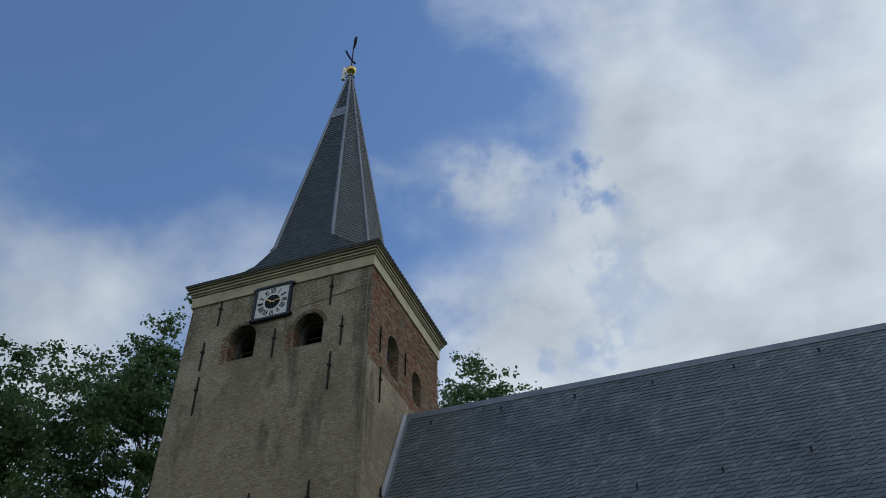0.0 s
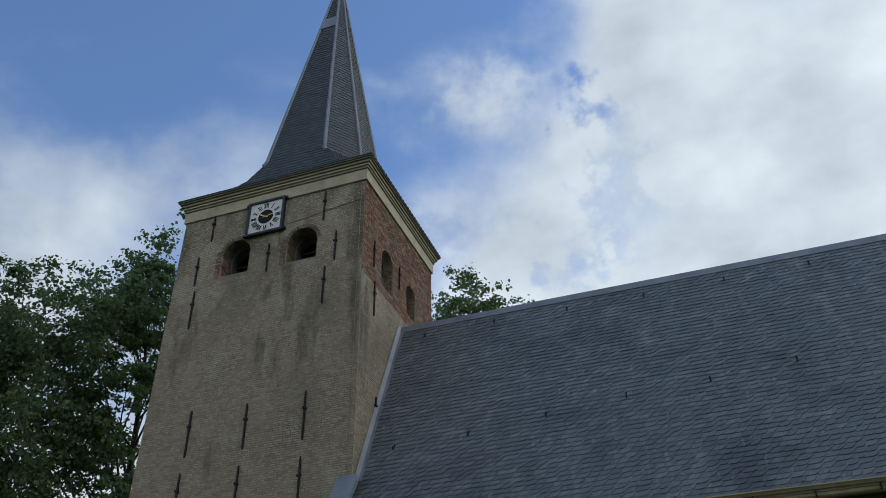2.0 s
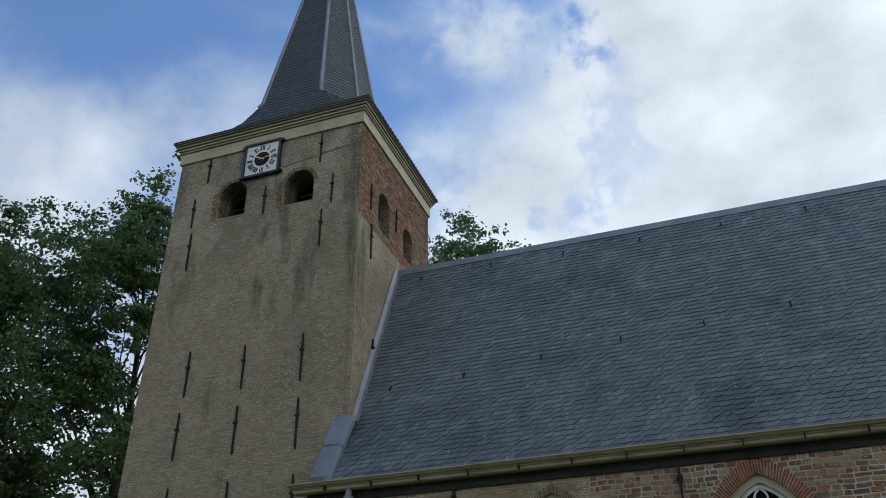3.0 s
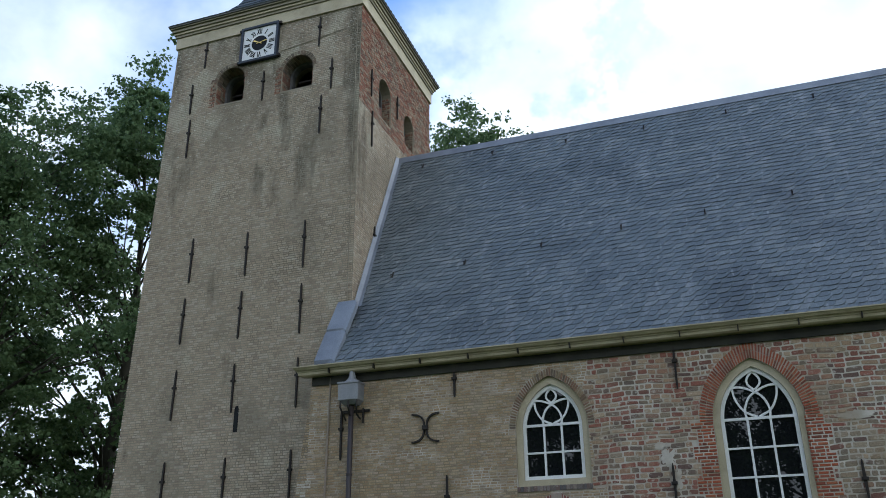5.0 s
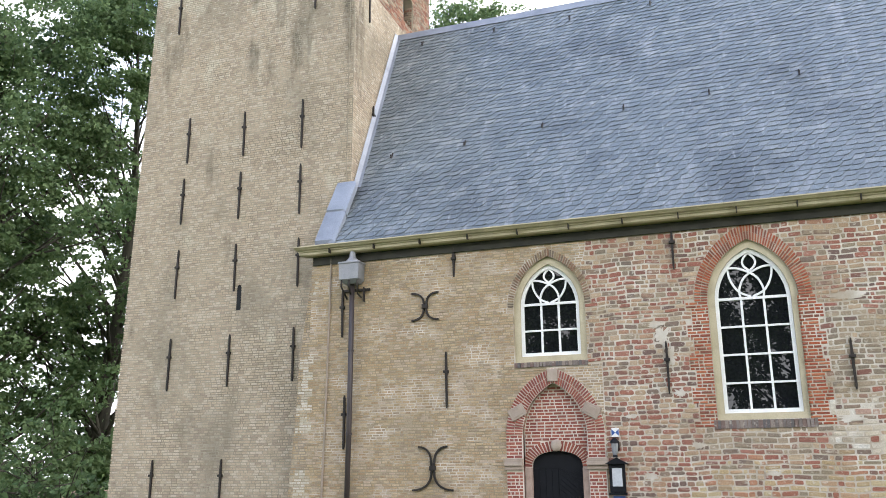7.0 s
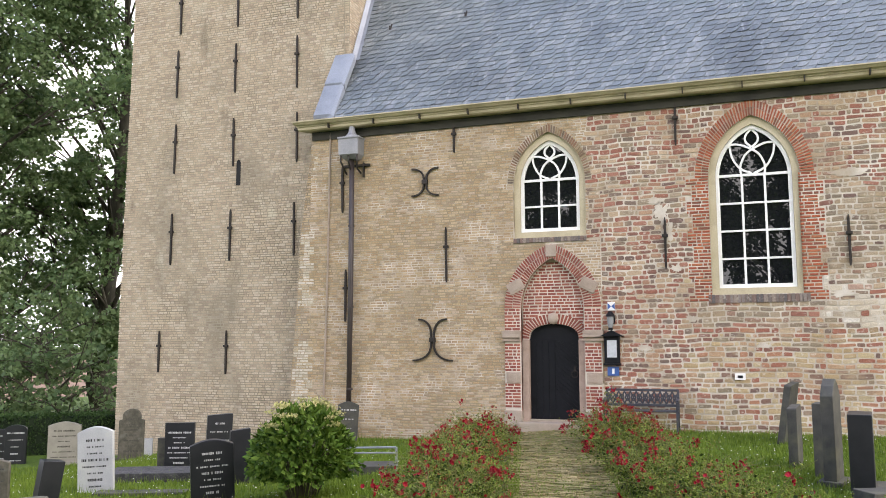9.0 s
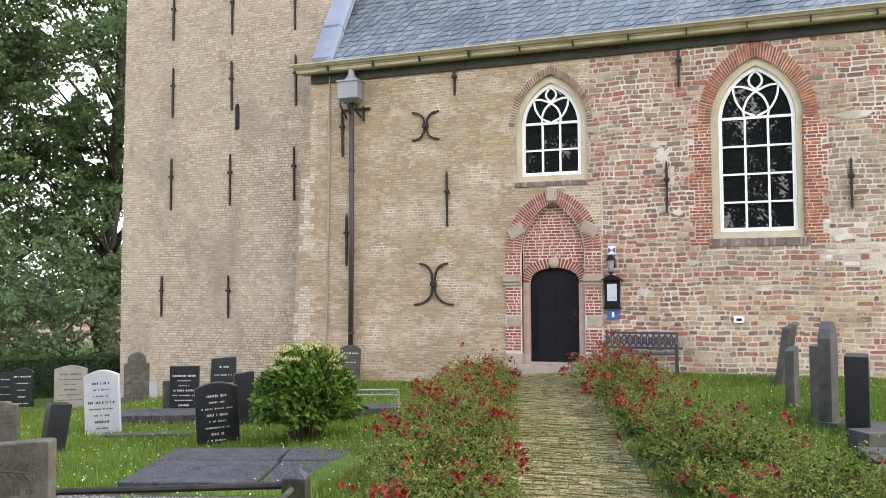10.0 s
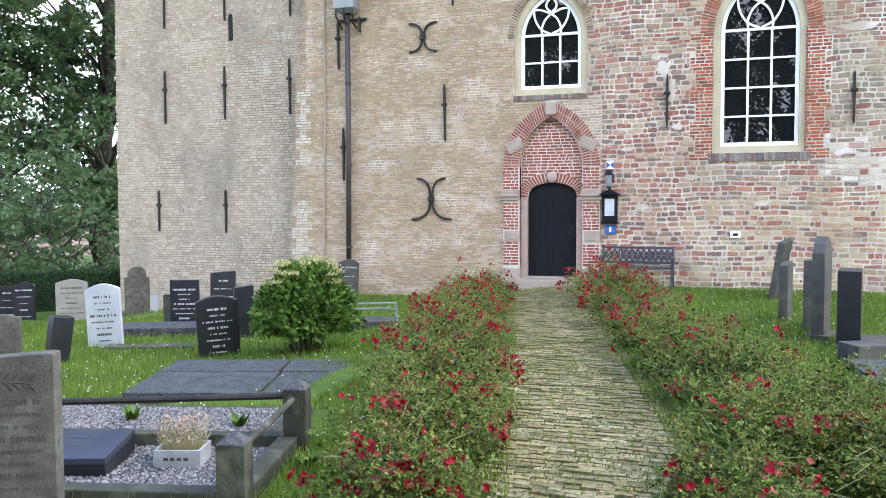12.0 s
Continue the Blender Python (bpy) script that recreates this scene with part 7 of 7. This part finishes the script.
def tree(name, x, y, height, spread, seed, label, leaves=42000, trunk=0.45, low=0.12, leaf=0.26, clumps=70, squash=1.0):
    """A trunk with limbs; the leaves sit in clumps about the limbs' ends, with gaps between."""
    r = random.Random(seed)
    z = ground_z(x, y)
    t = thing(name, label, "tree", at=pose(x, y, z))
    bm = bmesh.new()
    lean = (r.uniform(-0.5, 0.5), r.uniform(-0.5, 0.5))
    axis = lambda f: (lean[0] * f + 0.4 * math.sin(f * 5 + seed), lean[1] * f + 0.4 * math.cos(f * 4 + seed) - 0.4, height * f)
    tube(bm, [axis(f) if f > 0 else (0, 0, -0.4) for f in (0, 0.05, 0.15, 0.3, 0.45, 0.6, 0.75, 0.9)], [trunk * 1.3, trunk, trunk * 0.85, trunk * 0.7, trunk * 0.5, trunk * 0.36, trunk * 0.2, trunk * 0.06], 9)
    ends = []
    for i in range(clumps):
        f = low + (0.97 - low) * ((i + r.random()) / clumps)
        a = i * 2.399 + r.uniform(-0.5, 0.5)
        prof = math.sin(min(1.0, (f - low + 0.12) / 0.55) * math.pi / 2) * (1 - max(0, f - 0.55) / 0.55) ** 0.55
        reach = spread * prof * r.uniform(0.45, 1.05)
        b = axis(max(0.08, f - 0.16))
        e = (b[0] + reach * math.cos(a), b[1] + reach * math.sin(a), height * f + r.uniform(-0.6, 0.6))
        m = tuple((b[k] + e[k]) / 2 + (reach * 0.06 if k == 2 else r.uniform(-0.3, 0.3)) for k in range(3))
        rad = trunk * (1 - f) * 0.32 + 0.03
        tube(bm, [b, m, e], [rad, rad * 0.6, 0.015], 5)
        ends.append((e, m))
        for _ in range(2):
            q = tuple(e[k] + r.gauss(0, 1.0) for k in range(3))
            tube(bm, [m, tuple((m[k] + q[k]) / 2 + r.uniform(-0.2, 0.2) for k in range(3)), q], [rad * 0.5, rad * 0.3, 0.01], 4)
            ends.append((q, m))
    part("trunk", bm, M_BARK, t, smooth=True)
    V, F = [], []
    per = leaves // len(ends)
    for e, m in ends:
        size = r.uniform(0.7, 1.4) * min(1.0, spread / 6.0)
        sprays = [(tuple(e[k] + r.gauss(0, 0.60) * size for k in range(3))) for _ in range(9)]
        for _ in range(per):
            c = sprays[r.randrange(9)]
            p = (c[0] + r.gauss(0, 0.25) * size, c[1] + r.gauss(0, 0.25) * size, c[2] + r.gauss(0, 0.11) * size * squash)
            d = unit(r)
            d = (d[0], d[1], d[2] * 0.5 - 0.35)
            l = leaf * r.uniform(0.6, 1.25)
            put_leaf(V, F, p, d, cross(d, unit(r)), l, l * 0.36)
    add_quads(V, F, M_LEAF_TREE, "crown", t)["kind"] = "stuff"


tree("tall_tree", -28.0, 6.0, 24.2, 6.0, 3, "tall dark-green broadleaf tree beside the tower", 72000, 0.5, 0.06, 0.215, 58)
tree("tall_tree", -25.6, 11.5, 26.6, 4.8, 11, "tall airy broadleaf tree standing behind the tower", 84000, 0.45, 0.08, 0.215, 58)
tree("tall_tree", -33.0, 4.5, 23.5, 6.0, 17, "dense dark broadleaf tree at the churchyard edge", 66000, 0.45, 0.05, 0.215, 54)
tree("tall_tree", -12.5, 21.0, 27.3, 5.5, 29, "tall broadleaf tree rising behind the nave roof", 50000, 0.45, 0.35, 0.215, 54)
tree("tall_tree", -36.0, 11.0, 24.5, 6.5, 41, "tall broadleaf tree in the row beyond the churchyard", 24000, 0.5, 0.03, 0.24, 50)
for i, (x, y, hh) in enumerate(((-21.5, 4.5, 4.4), (-24.5, 5.0, 3.6))):
    tree("small_tree", x, y, hh, 2.6, 70 + i, "bushy green young tree behind the hedge", 4500, 0.09, 0.02, 0.2, 30)
for i, (x, y, hh) in enumerate(((-9, -42, 27), (3, -46, 29), (14, -40, 26), (-20, -38, 26), (24, -44, 28))):
    tree("tall_tree", x, y, hh, 7.5, 50 + i, "broadleaf tree across the churchyard facing the church", 52000, 0.45, 0.05, 0.4, 60, 3.0)


def hedge():
    r = random.Random(31)
    t = thing("hedge", "clipped dark-green hedge along the churchyard", "hedge")
    a, b = Vector((-16.3, 1.3, 0)), Vector((-27.5, -6.5, 0))
    d = (b - a).normalized()
    n = Vector((-d.y, d.x, 0))
    L = (b - a).length
    zb = -1.27
    # solid core behind the leaves, its near-black green painting the hedge's inner shade
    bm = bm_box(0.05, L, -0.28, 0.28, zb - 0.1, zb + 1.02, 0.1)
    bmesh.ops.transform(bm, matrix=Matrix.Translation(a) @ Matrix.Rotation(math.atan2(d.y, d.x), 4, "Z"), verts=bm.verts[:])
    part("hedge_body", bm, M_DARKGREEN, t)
    V, F = [], []
    for _ in range(26000):
        s, k = r.uniform(0, L), r.random()
        side = 0.30 if r.random() < 0.5 else -0.30
        if k < 0.3:
            p = a + d * s + n * r.uniform(-0.32, 0.32)
            p.z = zb + 1.05 + r.gauss(0, 0.02)
        else:
            p = a + d * s + n * (side + r.gauss(0, 0.03))
            p.z = zb + r.uniform(0, 1.08)
        dd = unit(r)
        l = r.uniform(0.05, 0.09)
        put_leaf(V, F, p, dd, cross(dd, unit(r)), l, l * 0.35)
    add_quads(V, F, M_LEAF_HEDGE, "hedge_leaves", t)["kind"] = "stuff"


M_DARKGREEN = grainy("hedge_inner_shade", (0.008, 0.016, 0.006), (0.014, 0.026, 0.01), 6.0, 40.0, 0.95, relief=0.3)
hedge()


def house():
    t = thing("house", "distant pale house with a brown tiled roof below the churchyard", "house", at=pose(-46, 29.5, -6.2, 0, 0, 62))
    part("wall", bm_box(-9, 9, -4, 4, 0, 4.3, 0.02), M_HOUSEWALL, t)
    bm = bmesh.new()
    v = [bm.verts.new(p) for p in ((-9.4, -4.4, 4.2), (9.4, -4.4, 4.2), (9.4, 0, 6.8), (-9.4, 0, 6.8), (-9.4, 4.4, 4.2), (9.4, 4.4, 4.2))]
    for f in ((0, 1, 2, 3), (3, 2, 5, 4), (0, 3, 4), (1, 5, 2), (0, 4, 5, 1)):
        bm.faces.new([v[i] for i in f])
    part("roof", bm, M_TILE, t)
    part("chimney", bm_box(3, 3.7, -0.4, 0.4, 6.0, 7.6, 0.02), M_QUOIN, t)
    for x in (-4.5, -1, 3.5):
        w = part("window", bm_box(x, x + 1.2, -4.06, -3.98, 2.2, 3.6, 0.01), M_WHITE, t)
        part("pane", bm_box(x + 0.1, x + 1.1, -4.08, -4.065, 2.3, 3.5), M_GLASS, w)


M_HOUSEWALL = grainy("pale_render", (0.52, 0.46, 0.36), (0.62, 0.56, 0.46), 2.0, 40.0, 0.9)
M_TILE = grainy("brown_tiles", (0.17, 0.115, 0.085), (0.25, 0.17, 0.13), 3.0, 25.0, 0.9, relief=0.5, dist=0.03)
house()


def grass():
    r = random.Random(77)
    V, F, V2, F2 = [], [], [], []

    def clear(x, y):
        if y > -0.05 and x > -10.3:
            return False
        if y > 0.4 and x > -15.8:
            return False
        c = path_centre(y)
        if -0.95 < x - c < 1.05 and y > -14.2:
            return False
        if abs(x - c) < 0.72 and y > -16:
            return False
        u = (x + 2.74) * 0.966 + (y + 13.78) * 0.259
        v = -(x + 2.74) * 0.259 + (y + 13.78) * 0.966
        if -2.5 < u < 0.1 and -0.1 < v < 2.44:
            return False
        if -6.2 < x < -3.7 and -11.3 < y < -9.4 and r.random() < 0.9:
            return False
        return True
    for _ in range(300000):
        # thicker towards the eye
        dist = 3.6 + 19 * r.random() ** 1.5
        a = radians(r.uniform(-52, 14))
        x, y = dist * math.sin(a), -17.89 + dist * math.cos(a)
        if not clear(x, y):
            continue
        z = ground_z(x, y)
        h = r.uniform(0.03, 0.095) * (1.0 if r.random() < 0.97 else 2.4)
        b = r.uniform(0, 6.28)
        w = 0.0025 + 0.00035 * dist
        lx, ly = r.gauss(0, 0.03), r.gauss(0, 0.03)
        k = len(V)
        c, s = math.cos(b) * w, math.sin(b) * w
        V += [(x - c, y - s, z - 0.01), (x + c, y + s, z - 0.01), (x + lx, y + ly, z + h)]
        F.append((k, k + 1, k + 2))
    for _ in range(1800):
        dist = 6 + 14 * r.random()
        a = radians(r.uniform(-48, 12))
        x, y = dist * math.sin(a), -17.89 + dist * math.cos(a)
        if not clear(x, y):
            continue
        z = ground_z(x, y) + 0.07
        k = len(V2)
        s = 0.009
        V2 += [(x + s * math.cos(q), y + s * math.sin(q), z) for q in (0, 1.05, 2.1, 3.14, 4.19, 5.24)] + [(x, y, z + 0.008)]
        F2 += [(k + i, k + (i + 1) % 6, k + 6) for i in range(6)]
    g = add_quads(V, F, M_GRASS, "grass")
    tagged(g, "short green lawn grass of the churchyard", "grass", kind="stuff")
    g = add_quads(V2, F2, M_DAISY, "daisies")
    tagged(g, "small white daisies scattered in the lawn", "daisies", kind="stuff")


def path_centre(y):
    """The path runs from the door towards the eye."""
    return -3.62 + (y + 1.3) * (-0.73 + 3.62) / (-12.9 + 1.3)


grass()

# ---- paved path ----
PAVER = [(0.254, 0.197, 0.095), (0.310, 0.248, 0.130), (0.207, 0.166, 0.081), (0.362, 0.290, 0.161), (0.223, 0.184, 0.087), (0.145, 0.122, 0.060), (0.275, 0.223, 0.122)]
PATH_STAINS = (((0.10, 0.102, 0.042), 1.6, 0.46, 0.68, 0.6, (1, 1, 1), (3, 0, 0)), ((0.36, 0.32, 0.19), 2.3, 0.56, 0.75, 0.5, (1, 1, 1), (1, 6, 0)), ((0.05, 0.055, 0.022), 26.0, 0.50, 0.62, 0.75, (0.6, 1.4, 1), (0, 0, 0)), ((0.44, 0.40, 0.25), 34.0, 0.60, 0.70, 0.6, (0.5, 1.4, 1), (5, 0, 0)), ((0.06, 0.095, 0.024), 6.0, 0.57, 0.72, 0.5, (0.8, 1.1, 1), (2, 2, 0)))
M_PAVER = piece_material("yellow_paver", PAVER, stains=PATH_STAINS, spec=0.05)
M_PAVER_PIECE = piece_material("yellow_paver_piece", PAVER, per="object", stains=PATH_STAINS, spec=0.05)
M_LITTER = leaf_material("leaf_litter", [(0.03, 0.03, 0.014), (0.10, 0.075, 0.035), (0.05, 0.065, 0.02), (0.16, 0.10, 0.05)], 0.8, 0.1)
M_EARTH = grainy("mossy_earth", (0.030, 0.034, 0.012), (0.075, 0.072, 0.030), 14.0, 60.0, 0.95, spec=0.05, relief=0.8, dist=0.02, stain=(0.04, 0.06, 0.015), stain_scale=5.0)
M_PATHBED = grainy("mossy_joint", (0.04, 0.044, 0.018), (0.085, 0.085, 0.038), 6.0, 60.0, 0.95, relief=0.5)


def build_path():
    t = thing("brick_path", "mossy yellow brick path leading to the church door", "path", kind="structure")
    ys = [-0.3 - i * 0.8 for i in range(31)]
    V, F = [], []
    for i, y in enumerate(ys):
        c = path_centre(y)
        V += [(c - 0.72, y, ground_z(c - 0.72, y) + 0.008), (c + 0.72, y, ground_z(c + 0.72, y) + 0.008)]
        if i:
            k = 2 * i
            F.append((k - 2, k - 1, k + 1, k))
    add_quads(V, F, M_PATHBED, "path_bed", t)
    for side in (-1, 1):
        V, F = [], []
        for i, y in enumerate(ys[:18]):
            c = path_centre(y)
            for d in (0.721, 0.88 + 0.1 * math.sin(i * 1.7 + side)):
                V.append((c + side * d, y, ground_z(c + side * d, y) + 0.014))
            if i:
                F.append((2 * i - 2, 2 * i - 1, 2 * i + 1, 2 * i))
        add_quads(V, F, M_EARTH, "earth_edge", t)
    r = random.Random(9)
    pieces = []
    y, row = -0.35, 0
    while y > -24.2:
        c = path_centre(y)
        x = c - 0.68 - (0.1 if row % 2 else 0)
        while x < c + 0.66:
            l = 0.205 + r.uniform(-0.008, 0.008)
            pieces.append((x, min(x + l, c + 0.72), y, r.uniform(-0.009, 0.010), r.uniform(-2.6, 2.6), r.uniform(-2.2, 2.2)))
            x += l + 0.008
        y -= 0.060 + r.uniform(-0.003, 0.004)
        row += 1
    near = [p for p in pieces if -13.3 < p[2] < -10.6][:300]
    keep = set(near)
    V, F = [], []
    for x0, x1, y, dz, tx, ty in pieces:
        if (x0, x1, y, dz, tx, ty) in keep:
            continue
        z = ground_z((x0 + x1) / 2, y) + 0.018 + dz
        k = len(V)
        s = math.tan(radians(ty)) * (x1 - x0) / 2
        b = 0.005
        q = math.tan(radians(tx)) * 0.1
        V += [(x0, y, z - 0.04), (x1, y + q, z - 0.04), (x1, y + q + 0.056, z - 0.04), (x0, y + 0.056, z - 0.04),
              (x0 + b, y + b, z - s), (x1 - b, y + b + q, z + s), (x1 - b, y + q + 0.056 - b, z + s), (x0 + b, y + 0.056 - b, z - s)]
        F += [(k + 4, k + 5, k + 6, k + 7), (k, k + 1, k + 5, k + 4), (k + 1, k + 2, k + 6, k + 5), (k + 2, k + 3, k + 7, k + 6), (k + 3, k, k + 4, k + 7)]
    ob = add_quads(V, F, M_PAVER, "pavers", t)
    ob["kind"] = "stuff"
    # moss and fallen bits in the joints
    V, F = [], []
    for _ in range(34000):
        y = -0.4 - 15.5 * r.random()
        if y > -7 and r.random() < 0.6:
            continue
        c = path_centre(y)
        x = c + r.uniform(-0.72, 0.72) if r.random() < 0.62 else c + r.choice((-1, 1)) * r.uniform(0.6, 0.98)
        z = ground_z(x, y) + 0.016
        h = r.uniform(0.008, 0.03) * (2.2 if abs(x - c) > 0.6 else 1)
        k = len(V)
        a = r.uniform(0, 6.28)
        V += [(x - 0.005 * math.cos(a), y - 0.005 * math.sin(a), z), (x + 0.005 * math.cos(a), y + 0.005 * math.sin(a), z), (x + r.gauss(0, 0.012), y + r.gauss(0, 0.012), z + h)]
        F.append((k, k + 1, k + 2))
    add_quads(V, F, M_GRASS, "joint_weeds", t)["kind"] = "stuff"
    # leaf litter and twigs blown onto the bricks
    V, F = [], []
    for _ in range(8000):
        y = -0.6 - 14.5 * r.random()
        c = path_centre(y)
        x = c + r.choice((-1, 1)) * 0.96 * r.random() ** 0.7
        z = ground_z(x, y) + 0.03
        dr = unit(r)
        l = r.uniform(0.012, 0.03)
        put_leaf(V, F, (x, y, z), (dr[0], dr[1], 0.12), cross((dr[0], dr[1], 0), (0.2, 0.1, 1)), l, l * 0.3)
    add_quads(V, F, M_LITTER, "leaf_litter", t)["kind"] = "stuff"
    me = bpy.data.meshes.new("paver")
    bm = bm_box(-0.5, 0.5, 0, 0.056, -0.04, 0, 0.0)
    bm.to_mesh(me)
    bm.free()
    me.materials.append(M_PAVER_PIECE)
    for x0, x1, y, dz, tx, ty in near:
        ob = new("paver", me)
        ob.parent = t
        ob.matrix_basis = pose((x0 + x1) / 2, y, ground_z((x0 + x1) / 2, y) + 0.018 + dz, 0, -ty, tx * 0.5) @ Matrix.Diagonal((x1 - x0 - 0.004, 1, 1, 1))


build_path()

# ---- single bricks and slates nearest to the eye ----
def single_bricks(bricks, mat, parent, y, wavy, seed):
    meshes = []
    r = random.Random(seed)
    for i in range(6):
        me = bpy.data.meshes.new("brick")
        bm = bmesh.new()
        ring = [(-0.5, -0.22), (-0.39, -0.5), (0.39, -0.5), (0.5, -0.22), (0.5, 0.22), (0.39, 0.5), (-0.39, 0.5), (-0.5, 0.22)]
        ring = [(a * r.uniform(0.93, 1.0), b * r.uniform(0.85, 1.0)) for a, b in ring]
        back = [bm.verts.new((a, 0.3, b)) for a, b in ring]
        front = [bm.verts.new((a * 0.985, -1.0 + r.uniform(-0.15, 0.15), b * 0.95)) for a, b in ring]
        bm.faces.new(front)
        for k in range(8):
            bm.faces.new((back[k], back[(k + 1) % 8], front[(k + 1) % 8], front[k]))
        bmesh.ops.recalc_face_normals(bm, faces=bm.faces[:])
        bm.to_mesh(me)
        bm.free()
        me.materials.append(mat)
        meshes.append(me)
    for i, (x0, x1, z0, z1, p) in enumerate(bricks):
        ob = new("brick", meshes[i % 6])
        ob.parent = parent
        ob.matrix_basis = Matrix.Translation(((x0 + x1) / 2, y, (z0 + z1) / 2 + wavy * sag((x0 + x1) / 2, z0))) @ Matrix.Rotation(wavy * r.gauss(0, 0.025), 4, 'Y') @ Matrix.Diagonal((x1 - x0, 0.011 * (0.5 + 0.5 * p), z1 - z0, 1))


single_bricks(NEAR_BRICKS, M_RED_PIECE, nave, 0.0, 1.0, 15)
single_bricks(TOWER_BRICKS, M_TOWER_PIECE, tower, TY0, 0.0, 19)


def single_slates():
    meshes = []
    r = random.Random(16)
    for i in range(6):
        me = bpy.data.meshes.new("slate")
        me.from_pydata(slate_points(r.uniform(0.9, 1.15)), [], SLATE_FACES)
        me.materials.append(M_SLATE_PIECE)
        meshes.append(me)
    turn = Matrix((Vector((1, 0, 0)), R_UP, R_N)).transposed().to_4x4()
    for i, (xa, xb, s0, s1, lift) in enumerate(NEAR_SLATES):
        p = R_E + R_UP * s0
        ob = new("slate", meshes[i % 6])
        ob.parent = roof
        ob.matrix_basis = Matrix.Translation((xa, p.y, p.z)) @ turn @ Matrix.Diagonal((xb - xa, s1, lift, 1))


single_slates()
